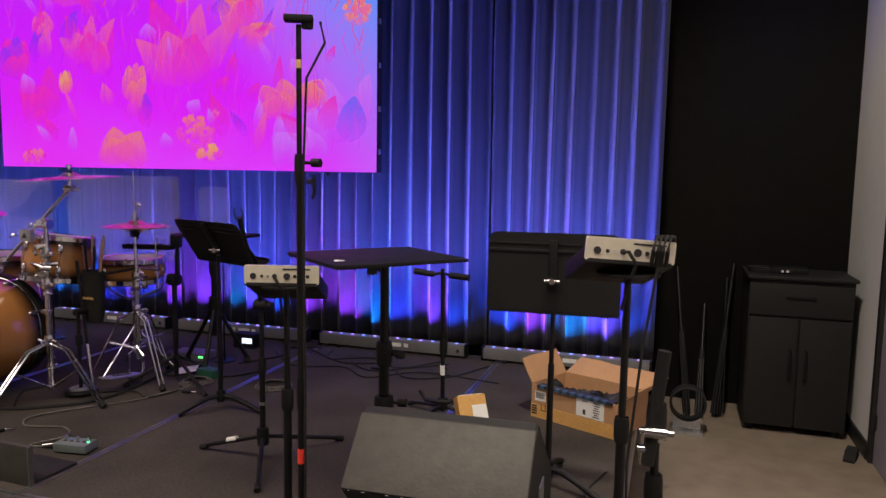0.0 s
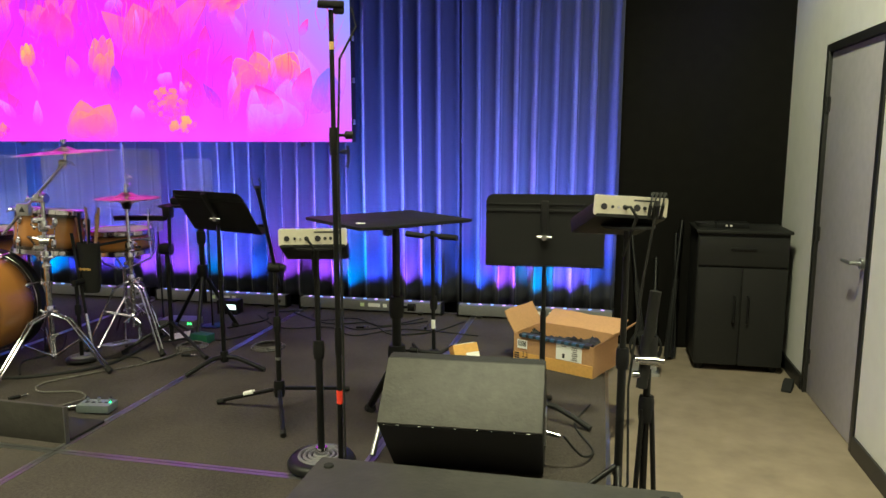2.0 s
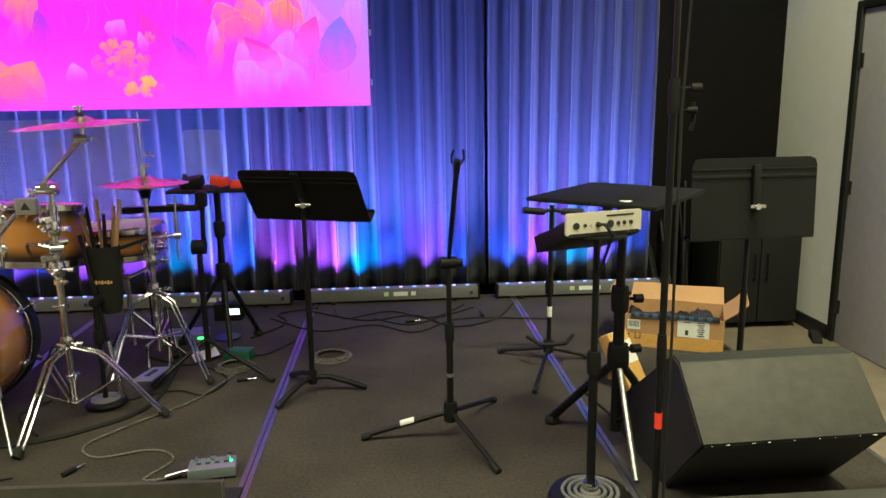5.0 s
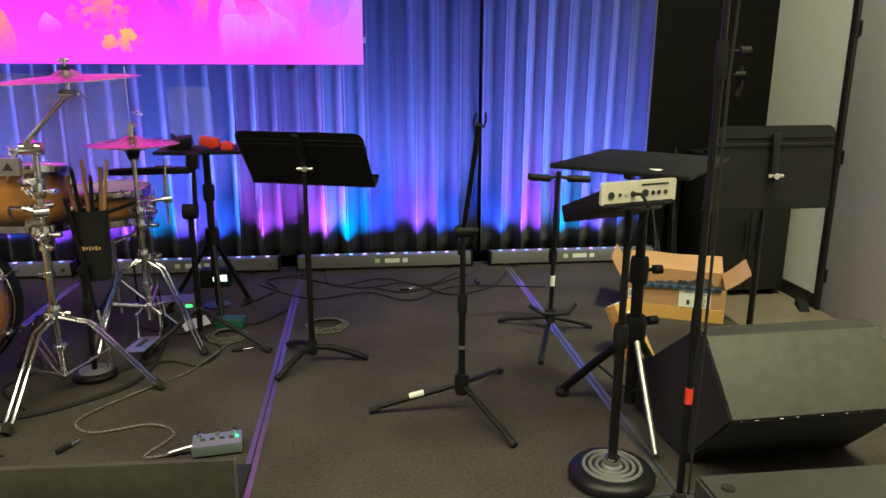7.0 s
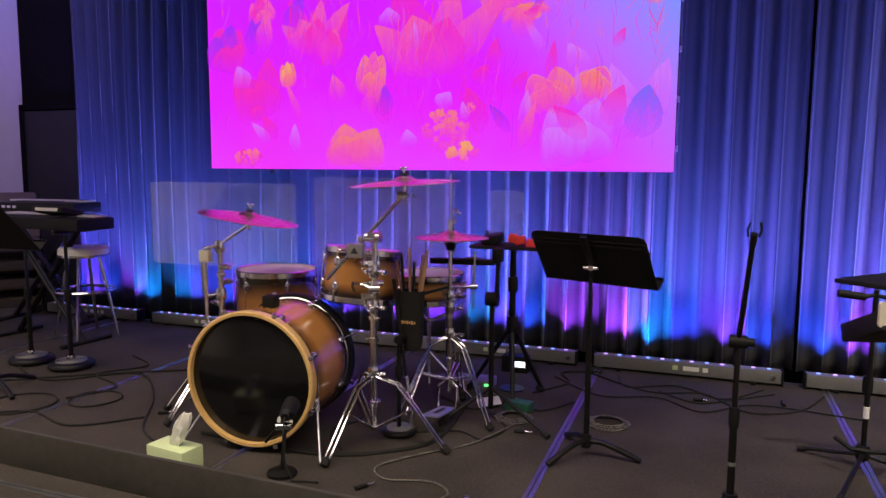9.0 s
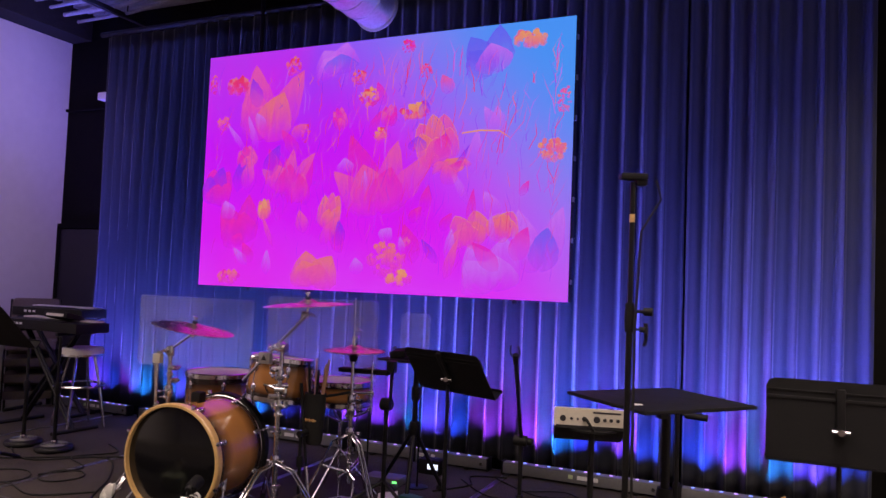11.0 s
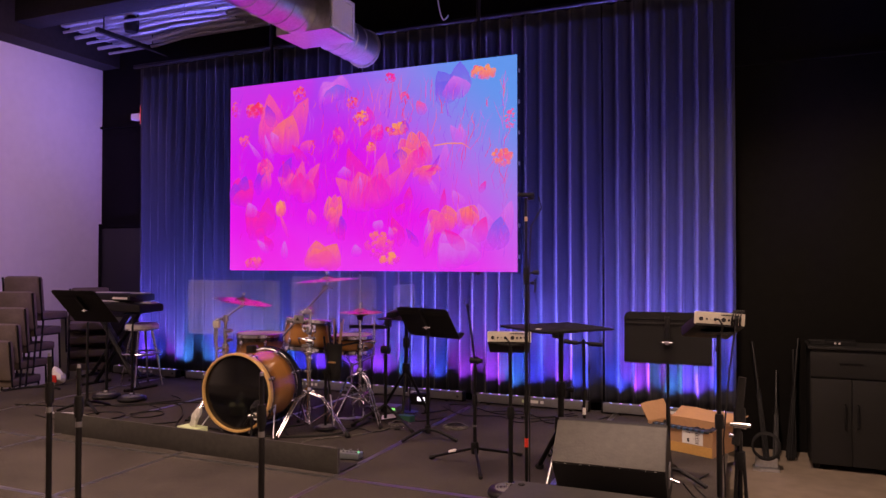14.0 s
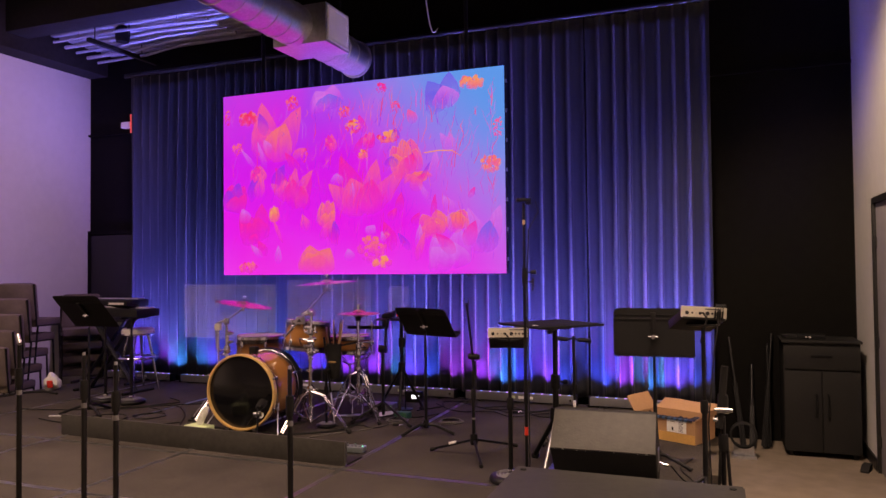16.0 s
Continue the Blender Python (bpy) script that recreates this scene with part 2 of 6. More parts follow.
wall("wall_right_near", (RIGHT, FRONT, CONCRETE), (RIGHT + 0.2, DOOR_Y0 - 0.05, CEILING + 0.4), WHITE, "white painted side wall before the door")
wall("wall_right_over", (RIGHT, DOOR_Y0 - 0.05, DOOR_TOP + 0.05), (RIGHT + 0.2, DOOR_Y1 + 0.05, CEILING + 0.4), WHITE, "white painted wall above the door")
wall("wall_outer", (RIGHT + 0.201, DOOR_Y0 - 0.3, CONCRETE), (RIGHT + 0.25, DOOR_Y1 + 0.3, DOOR_TOP + 0.3), BLACK_WALL, "dark wall behind the closed door")
solo("ceiling", lambda bm: box(bm, ((LEFT + RIGHT) / 2, (FRONT + BACK) / 2, CEILING + 0.45), (RIGHT - LEFT + 0.4, BACK - FRONT + 0.4, 0.1)), CEIL, "black painted ceiling above open beams", "ceiling", "structure")
solo("floor", lambda bm: box(bm, ((LEFT + RIGHT) / 2, (FRONT + BACK) / 2, CONCRETE - 0.05), (RIGHT - LEFT + 0.4, BACK - FRONT + 0.4, 0.1)), CONC, "bare stained concrete floor", "floor", "structure")

# stage decks with aluminium edges, side by side
SEAM_X = [-6.98, -6.10, -4.85, -3.60, -2.335, -1.07, -0.15]
SEAM_Y = [0.0, 0.92, 1.84, 4.45]
stage = thing("stage_platform", Matrix(), "low stage of carpeted decks with aluminium edges", "stage", kind="structure")
for i in range(len(SEAM_X) - 1):
    for j in range(len(SEAM_Y) - 1):
        xa, xb, ya, yb = SEAM_X[i] + 0.002, SEAM_X[i + 1] - 0.002, SEAM_Y[j] + 0.002, SEAM_Y[j + 1] - 0.002
        bm = bmesh.new()
        box(bm, ((xa + xb) / 2, (ya + yb) / 2, DECK - 0.06), (xb - xa - 0.034, yb - ya - 0.034, 0.12))
        deck = part("deck", bm, CARPET, stage)
        for lo, hi in (((xa, ya), (xb, ya + 0.017)), ((xa, yb - 0.017), (xb, yb)), ((xa, ya + 0.017), (xa + 0.017, yb - 0.017)), ((xb - 0.017, ya + 0.017), (xb, yb - 0.017))):
            bm = bmesh.new()
            box(bm, ((lo[0] + hi[0]) / 2, (lo[1] + hi[1]) / 2, DECK - 0.0585), (hi[0] - lo[0], hi[1] - lo[1], 0.12))
            part("edge", bm, ALU, deck)
bm = bmesh.new()
box(bm, ((-6.98 - 0.17) / 2, 2.23, (CONCRETE - 0.12) / 2), (6.81 - 0.06, 4.36, -0.12 - CONCRETE))
part("skirt", bm, BLACK_MATT, stage, "black skirting under the decks")


# curtain panels
def curtain(x0, x1, y, phase, label):
    n = int((x1 - x0) / 0.0098)
    zs = [0.03 + 3.63 * (i / 26) for i in range(27)]
    bm = bmesh.new()
    rows = []
    for z in zs:
        row = []
        gather = 0.55 + 0.45 * (1 - z / 3.8)
        for i in range(n + 1):
            x = x0 + (x1 - x0) * i / n
            u = x + 0.05 * noise.noise(Vector((x * 1.1, z * 0.25, phase)))
            a = u * 2 * math.pi / 0.138 + 1.6 * noise.noise(Vector((u * 2.3, phase, 0.0)))
            amp = 0.052 * (0.75 + 0.6 * noise.noise(Vector((u * 3.1, z * 0.12, phase + 5))))
            d = amp * gather * (math.sin(a) + 0.33 * math.sin(2 * a + 0.8)) + 0.02 * noise.noise(Vector((x * 1.7, z * 0.5, phase + 9)))
            row.append(bm.verts.new((x + 0.018 * math.cos(a) * gather, y - d, z)))
        rows.append(row)
    for r0, r1 in zip(rows, rows[1:]):
        for i in range(n):
            bm.faces.new((r0[i], r0[i + 1], r1[i + 1], r1[i]))
    ob = part("curtain", bm, CURTAIN)
    sol = ob.modifiers.new("thickness", "SOLIDIFY")
    sol.thickness = 0.003
    return tagged(ob, label, "curtain", "stage curtains")


curtain(-6.80, -4.72, CURTAIN_Y, 1.0, "dark grey pleated stage curtain hanging at the wall side")
curtain(-4.74, -1.235, CURTAIN_Y, 4.0, "dark grey pleated stage curtain behind the screen")
curtain(-1.215, -0.09, CURTAIN_Y, 8.0, "dark grey pleated stage curtain beside the cabinet")
bm = bmesh.new()
rod(bm, (-6.9, CURTAIN_Y, 3.69), (-0.03, CURTAIN_Y, 3.69), 0.024)
tagged(part("curtain_rail", bm, BLACK), "black steel pipe that carries the curtains", "rail")

# ---- screen ----
def emitter(name, stops, strength=1.0, scale=3.0, mixin=None, amount=0.5):
    """A lit picture surface: colours run up the panel through stops, broken by soft clouds of another colour."""
    m = bpy.data.materials.new(name)
    m.use_nodes = True
    nt = m.node_tree
    b = nt.nodes["Principled BSDF"]
    b.inputs["Base Color"].default_value = (0.01, 0.01, 0.01, 1)
    b.inputs["Roughness"].default_value = 0.7
    co = nt.nodes.new("ShaderNodeTexCoord")
    sep = nt.nodes.new("ShaderNodeSeparateXYZ")
    nt.links.new(co.outputs["Object"], sep.inputs[0])
    n = nt.nodes.new("ShaderNodeTexNoise")
    n.inputs["Scale"].default_value, n.inputs["Detail"].default_value = scale, 5
    nt.links.new(co.outputs["Object"], n.inputs["Vector"])
    h = nt.nodes.new("ShaderNodeMath")
    h.operation = "MULTIPLY_ADD"
    h.inputs[1].default_value, h.inputs[2].default_value = 0.5, -0.18
    nt.links.new(sep.outputs["Z"], h.inputs[0])
    s = nt.nodes.new("ShaderNodeMath")
    s.operation = "MULTIPLY_ADD"
    s.inputs[1].default_value = 0.36
    nt.links.new(n.outputs["Fac"], s.inputs[0])
    nt.links.new(h.outputs[0], s.inputs[2])
    ramp = nt.nodes.new("ShaderNodeValToRGB")
    while len(ramp.color_ramp.elements) < len(stops):
        ramp.color_ramp.elements.new(0.5)
    for e, (p, c) in zip(ramp.color_ramp.elements, stops):
        e.position, e.color = p, (*c, 1)
    nt.links.new(s.outputs[0], ramp.inputs["Fac"])
    out = ramp.outputs["Color"]
    if mixin:
        n2 = nt.nodes.new("ShaderNodeTexNoise")
        n2.inputs["Scale"].default_value, n2.inputs["Detail"].default_value = scale * 0.55, 7
        n2.inputs["Distortion"].default_value = 0.8
        nt.links.new(co.outputs["Object"], n2.inputs["Vector"])
        mr = nt.nodes.new("ShaderNodeMapRange")
        mr.inputs["From Min"].default_value, mr.inputs["From Max"].default_value = 0.45, 0.75
        mr.inputs["To Max"].default_value = amount
        nt.links.new(n2.outputs["Fac"], mr.inputs["Value"])
        mx = nt.nodes.new("ShaderNodeMix")
        mx.data_type = "RGBA"
        nt.links.new(mr.outputs["Result"], mx.inputs["Factor"])
        nt.links.new(out, mx.inputs["A"])
        mx.inputs["B"].default_value = (*mixin, 1)
        out = mx.outputs["Result"]
    nt.links.new(out, b.inputs["Emission Color"])
    b.inputs["Emission Strength"].default_value = strength
    return m, nt, b, sep, out


def screen_picture():
    m, nt, b, sep, out = emitter("led_picture", [(0.0, (0.86, 0.05, 1.0)), (0.25, (0.82, 0.014, 1.0)), (0.6, (0.68, 0.012, 1.0)), (1.0, (0.40, 0.06, 1.0))], 1.2, 1.3, (0.95, 0.012, 0.82), 0.7)
    # towards the upper right corner the picture turns sky blue
    a = nt.nodes.new("ShaderNodeMath")
    a.operation = "MULTIPLY_ADD"
    a.inputs[1].default_value = 0.45
    nt.links.new(sep.outputs["X"], a.inputs[0])
    c = nt.nodes.new("ShaderNodeMath")
    c.operation = "MULTIPLY"
    c.inputs[1].default_value = 0.42
    nt.links.new(sep.outputs["Z"], c.inputs[0])
    nt.links.new(c.outputs[0], a.inputs[2])
    mr = nt.nodes.new("ShaderNodeMapRange")
    mr.interpolation_type = "SMOOTHSTEP"
    mr.inputs["From Min"].default_value, mr.inputs["From Max"].default_value = 0.45, 1.45
    nt.links.new(a.outputs[0], mr.inputs["Value"])
    mx = nt.nodes.new("ShaderNodeMix")
    mx.data_type = "RGBA"
    nt.links.new(mr.outputs["Result"], mx.inputs["Factor"])
    nt.links.new(out, mx.inputs["A"])
    mx.inputs["B"].default_value = (0.07, 0.36, 1.0, 1)
    nt.links.new(mx.outputs["Result"], b.inputs["Emission Color"])
    return m


def petal_paint(name, foot, tip, thin=0.18, full=0.85, strength=1.1):
    """Lit petal colour: foot to tip, thinner towards the foot, with faint streaks along it."""
    m = bpy.data.materials.new(name)
    m.use_nodes = True
    nt = m.node_tree
    b = nt.nodes["Principled BSDF"]
    b.inputs["Base Color"].default_value = (0.01, 0.01, 0.01, 1)
    b.inputs["Roughness"].default_value = 0.7
    b.inputs["Emission Strength"].default_value = strength
    co = nt.nodes.new("ShaderNodeTexCoord")
    sep = nt.nodes.new("ShaderNodeSeparateXYZ")
    nt.links.new(co.outputs["Generated"], sep.inputs[0])
    stretch = nt.nodes.new("ShaderNodeMapping")
    stretch.inputs["Scale"].default_value = (26, 1, 5)
    nt.links.new(co.outputs["Object"], stretch.inputs["Vector"])
    n = nt.nodes.new("ShaderNodeTexNoise")
    n.inputs["Scale"].default_value, n.inputs["Detail"].default_value, n.inputs["Distortion"].default_value = 1.0, 5, 0.6
    nt.links.new(stretch.outputs[0], n.inputs["Vector"])
    f = nt.nodes.new("ShaderNodeMath")
    f.operation = "MULTIPLY_ADD"
    f.inputs[1].default_value = 0.7
    nt.links.new(n.outputs["Fac"], f.inputs[0])
    lift = nt.nodes.new("ShaderNodeMath")
    lift.operation = "SUBTRACT"
    lift.inputs[1].default_value = 0.30
    nt.links.new(sep.outputs["Z"], lift.inputs[0])
    nt.links.new(lift.outputs[0], f.inputs[2])
    mx = nt.nodes.new("ShaderNodeMix")
    mx.data_type = "RGBA"
    mx.inputs["A"].default_value, mx.inputs["B"].default_value = (*foot, 1), (*tip, 1)
    nt.links.new(f.outputs[0], mx.inputs["Factor"])
    nt.links.new(mx.outputs["Result"], b.inputs["Emission Color"])
    al = nt.nodes.new("ShaderNodeMapRange")
    al.interpolation_type = "SMOOTHSTEP"
    al.inputs["To Min"].default_value, al.inputs["To Max"].default_value = thin, full
    nt.links.new(f.outputs[0], al.inputs["Value"])
    clear = nt.nodes.new("ShaderNodeBsdfTransparent")
    ms = nt.nodes.new("ShaderNodeMixShader")
    nt.links.new(al.outputs["Result"], ms.inputs["Fac"])
    nt.links.new(clear.outputs[0], ms.inputs[1])
    nt.links.new(b.outputs[0], ms.inputs[2])
    nt.links.new(ms.outputs[0], nt.nodes["Material Output"].inputs["Surface"])
    return m


x0, x1, z0, z1, sy = -5.195, -1.935, 1.217, 3.21, 4.34
SW, SH = x1 - x0, z1 - z0
LED = screen_picture()
PETALS = {
    "coral": petal_paint("picture_coral", (0.95, 0.03, 0.75), (1.0, 0.13, 0.42)),
    "orange": petal_paint("picture_orange", (1.0, 0.06, 0.5), (1.0, 0.22, 0.22), 0.25, 0.9),
    "rose": petal_paint("picture_rose", (0.9, 0.02, 0.85), (1.0, 0.03, 0.5), 0.2, 0.8),
    "violet": petal_paint("picture_violet", (0.6, 0.02, 1.0), (0.30, 0.04, 0.95), 0.2, 0.75),
    "lilac": petal_paint("picture_lilac", (0.75, 0.04, 1.0), (0.75, 0.22, 1.0), 0.15, 0.75),
    "blue": petal_paint("picture_blue", (0.35, 0.05, 1.0), (0.16, 0.14, 1.0), 0.15, 0.8),
    "gold": petal_paint("picture_gold", (1.0, 0.16, 0.30), (1.0, 0.42, 0.14), 0.5, 0.95),
    "red": petal_paint("picture_red", (1.0, 0.03, 0.35), (1.0, 0.05, 0.13), 0.45, 0.95),
}
led_screen = thing("led_screen", pose((x0 + x1) / 2, sy, z0), "large bright video wall showing tinted tulips", "screen")
bm = bmesh.new()
box(bm, (0, 0.045, SH / 2), (SW, 0.085, SH))
screen_case = part("cabinet", bm, BLACK_MATT, led_screen)
for i in range(7):
    bm = bmesh.new()
    box(bm, (SW / 2 + 0.006, 0.03, 0.14 + i * 0.285), (0.012, 0.02, 0.035), bevel=0.003)
    part("latch", bm, STEEL, led_screen, "small steel panel latch")
bm = bmesh.new()
box(bm, (0, -0.002, SH / 2), (SW - 0.004, 0.006, SH - 0.004))
part("picture", bm, LED, led_screen, "glowing magenta and blue picture of tulips")
for sx in (-1.2, 1.2):
    bm = bmesh.new()
    rod(bm, (sx, 0.14, -0.03), (sx, 0.14, CEILING - z0 + 0.4), 0.02)
    box(bm, (sx, 0.11, 0.4), (0.08, 0.06, 0.06))
    box(bm, (sx, 0.11, SH - 0.3), (0.08, 0.06, 0.06))
    part("hanger", bm, BLACK, led_screen, "black steel pipe hanger")


def leaf_outline(w, h, r, tip=1.6):
    """One petal: narrow foot at the origin, full middle, pointed top, wavy rim."""
    pts = []
    n = 13
    for k in range(n):
        f = k / (n - 1)
        pts.append((w * 0.5 * (math.sin(math.pi * f ** 0.72) ** (1 / tip)) * (1 + 0.12 * (r.random() - 0.5)) + 0.002, h * f))
    return pts + [(-x * (1 + 0.12 * (r.random() - 0.5)) - 0.002, z) for x, z in reversed(pts[1:-1])]


r = random.Random(4)
lay_count = itertools.count()


def petal(at, w, h, lean, tint, tip=1.3, rim=""):
    """One flat petal on the picture, with an optional bright rim line."""
    lay = -0.0056 - 0.000018 * next(lay_count)
    m = at @ pose(0, lay, 0, 0, lean, 0)
    line = leaf_outline(w, h, r, tip)
    bm = bmesh.new()
    bm.faces.new([bm.verts.new(m @ Vector((x, 0, z))) for x, z in line])
    part("petal", bm, PETALS[tint], led_screen)
    if rim:
        bm = bmesh.new()
        mid = Vector((0, h * 0.5))
        wd = max(0.0022, 0.018 * w)
        top = line[3:-2]
        outer = [bm.verts.new(m @ Vector((x, -0.00001, z))) for x, z in top]
        inner = []
        for x, z in top:
            d = (mid - Vector((x, z))).normalized() * wd * r.uniform(0.5, 1.6)
            inner.append(bm.verts.new(m @ Vector((x + d.x, -0.00001, z + d.y))))
        for a, b, c, d in zip(outer, outer[1:], inner[1:], inner):
            bm.faces.new((a, b, c, d))
        part("petal_rim", bm, PETALS[rim], led_screen)


def cluster(at, w, h, tints, n=26):
    """A head of many small florets, tightly packed."""
    for t in tints:
        bm = bmesh.new()
        lay = -0.0056 - 0.000018 * next(lay_count)
        for k in range(n):
            a, q = r.uniform(0, 6.28), math.sqrt(r.random()) * 0.46
            s = r.uniform(0.05, 0.13)
            cx, cz = q * math.cos(a) * w, q * math.sin(a) * h
            bm.faces.new([bm.verts.new(at @ Vector((cx + s * w * math.cos(b) * r.uniform(0.6, 1.1), lay - 0.0000005 * k, cz + s * w * math.sin(b) * r.uniform(0.6, 1.1)))) for b in [j * 0.785 for j in range(8)]])
        tagged(part("blossom", bm, PETALS[t], led_screen), kind="stuff")


def flower(u, v, w, h, kind, tints, rim=""):
    w, h = w * SW, h * SH
    at = pose((u - 0.5) * SW, 0, v * SH)
    if kind == "cluster":
        cluster(at, w, h, tints)
        return
    foot = at @ pose(0, 0, 0, 0, r.uniform(-22, 22), 0) @ pose(0, 0, -h * 0.5)
    a, b = tints
    if kind == "bud":
        plan = ((-0.10, 0.62, 0.92, -9, a), (0.12, 0.60, 0.95, 9, a), (0.0, 0.58, 1.0, 1, b), (-0.16, 0.50, 0.72, -13, b), (0.17, 0.48, 0.68, 14, a), (0.0, 0.62, 0.55, 0, a))
    elif kind == "tulip":
        plan = ((-0.05, 0.62, 0.98, -15, a), (0.08, 0.56, 1.0, 18, a), (-0.06, 0.60, 0.74, -27, a), (0.05, 0.66, 0.66, 8, b))
    elif kind == "peony":
        plan = tuple((0.34 * math.sin(k * 2.4), 0.42, 0.62 + 0.2 * math.cos(k * 1.7), -50 + 100 * ((k * 0.618) % 1), (a, b)[k % 2]) for k in range(9))
    else:
        plan = ((-0.03, 0.34, 0.78, -40, a), (0.04, 0.30, 1.0, 52, a), (-0.02, 0.40, 1.02, -16, b), (0.05, 0.34, 0.86, 20, a), (-0.04, 0.52, 0.62, -8, a), (0.05, 0.46, 0.55, 18, b))
    for dx, pw, ph, lean, tint in plan:
        petal(foot @ pose(dx * w, 0, 0), w * pw, h * ph, lean + r.uniform(-3, 3), tint, 1.5 if kind in ("bud", "peony") else 1.1, rim)


# u, v of the middle, width and height as shares of the picture, kind, tints, rim; the blurred ones first
for spec in (
    (0.40, 0.93, 0.15, 0.13, "tulip", ("lilac", "blue")), (0.80, 0.90, 0.13, 0.18, "tulip", ("blue", "lilac")), (0.05, 0.43, 0.10, 0.17, "bud", ("rose", "violet")),
    (0.125, 0.28, 0.13, 0.21, "tulip", ("rose", "rose")), (0.21, 0.78, 0.17, 0.34, "tulip", ("coral", "orange")), (0.82, 0.12, 0.16, 0.20, "tulip", ("lilac", "lilac")),
    (0.14, 0.55, 0.07, 0.10, "bud", ("coral", "rose")), (0.93, 0.22, 0.10, 0.24, "tulip", ("lilac", "blue")), (0.30, 0.45, 0.08, 0.20, "tulip", ("rose", "coral")),
    (0.255, 0.50, 0.12, 0.20, "star", ("coral", "rose")), (0.52, 0.47, 0.22, 0.34, "star", ("coral", "rose")), (0.365, 0.085, 0.16, 0.15, "tulip", ("orange", "coral")),
    (0.40, 0.32, 0.062, 0.15, "bud", ("orange", "coral"), "gold"), (0.68, 0.585, 0.11, 0.20, "bud", ("coral", "orange"), "gold"), (0.42, 0.69, 0.034, 0.10, "bud", ("coral", "rose"), "red"),
    (0.557, 0.69, 0.04, 0.09, "bud", ("rose", "coral")), (0.80, 0.28, 0.14, 0.15, "peony", ("orange", "coral"), "gold"), (0.205, 0.33, 0.038, 0.09, "bud", ("orange", "gold")),
    (0.735, 0.485, 0.030, 0.05, "bud", ("gold", "orange"), "gold"), (0.72, 0.50, 0.09, 0.05, "peony", ("orange", "coral")),
    (0.50, 0.77, 0.060, 0.075, "cluster", ("red", "gold")), (0.625, 0.70, 0.075, 0.055, "cluster", ("red", "gold")), (0.47, 0.85, 0.042, 0.06, "cluster", ("red", "orange")),
    (0.535, 0.62, 0.045, 0.045, "cluster", ("red", "gold")), (0.60, 0.955, 0.04, 0.06, "cluster", ("red", "rose")), (0.65, 0.85, 0.030, 0.07, "cluster", ("red", "coral")),
    (0.275, 0.92, 0.050, 0.09, "cluster", ("red", "orange")), (0.10, 0.86, 0.085, 0.08, "cluster", ("orange", "red")), (0.02, 0.88, 0.03, 0.10, "cluster", ("red", "orange")),
    (0.32, 0.64, 0.028, 0.09, "cluster", ("orange", "red")), (0.565, 0.13, 0.10, 0.15, "cluster", ("orange", "coral")), (0.615, 0.20, 0.026, 0.04, "cluster", ("orange", "gold")),
    (0.98, 0.70, 0.035, 0.12, "cluster", ("orange", "coral")), (0.955, 0.53, 0.07, 0.08, "cluster", ("gold", "orange")), (0.90, 0.93, 0.08, 0.08, "cluster", ("orange", "gold")),
    (0.10, 0.04, 0.07, 0.06, "cluster", ("rose", "orange")), (0.60, 0.06, 0.07, 0.06, "cluster", ("coral", "gold")), (0.06, 0.70, 0.05, 0.06, "cluster", ("orange", "coral")),
):
    flower(*spec)
# faint out-of-focus petals and leaves all over
for t in ("rose", "lilac", "violet", "rose", "coral", "lilac"):
    for i in range(9):
        u, v = r.uniform(0.08, 0.92), r.uniform(0.05, 0.78)
        petal(pose((u - 0.5) * SW, 0, v * SH), SW * r.uniform(0.012, 0.05), SH * r.uniform(0.06, 0.17), r.gauss(5, 28), t, 1.0)
for t in ("lilac", "rose", "coral", "violet", "orange", "red"):
    bm = bmesh.new()
    lay = -0.0056 - 0.000018 * next(lay_count)
    for i in range(110):
        u, v, ln = min(0.96, max(0.04, r.gauss(0.55, 0.26))), r.uniform(0.06, 0.88), r.uniform(0.02, 0.15)
        a, wd = r.gauss(0.1, 0.22), r.uniform(0.0012, 0.0040)
        p = Vector(((u - 0.5) * SW, lay, v * SH))
        q = p + Vector((math.sin(a), 0, math.cos(a))) * ln * SH
        if abs(q.x) > SW / 2 - 0.02 or q.z > SH - 0.03:
            continue
        mid = (p + q) / 2 + Vector((r.uniform(-0.04, 0.04), 0, 0))
        e = Vector((wd, 0, 0))
        bm.faces.new([bm.verts.new(c) for c in (p - e, p + e, mid + e, q, mid - e)])
    tagged(part("grass", bm, PETALS[t], led_screen, "thin stems and grass in the picture"), kind="stuff")
# a bent stalk beside the rose
bm = bmesh.new()
lay = -0.0056 - 0.000018 * next(lay_count)
stalk = [(0.745, 0.605), (0.79, 0.612), (0.835, 0.607), (0.86, 0.58)]
up = [bm.verts.new(((u - 0.5) * SW, lay, v * SH + 0.006)) for u, v in stalk]
dn = [bm.verts.new(((u - 0.5) * SW, lay, v * SH - 0.006)) for u, v in stalk]
for a, b, c, d in zip(up, up[1:], dn[1:], dn):
    bm.faces.new((a, b, c, d))
part("stalk", bm, PETALS["gold"], led_screen)


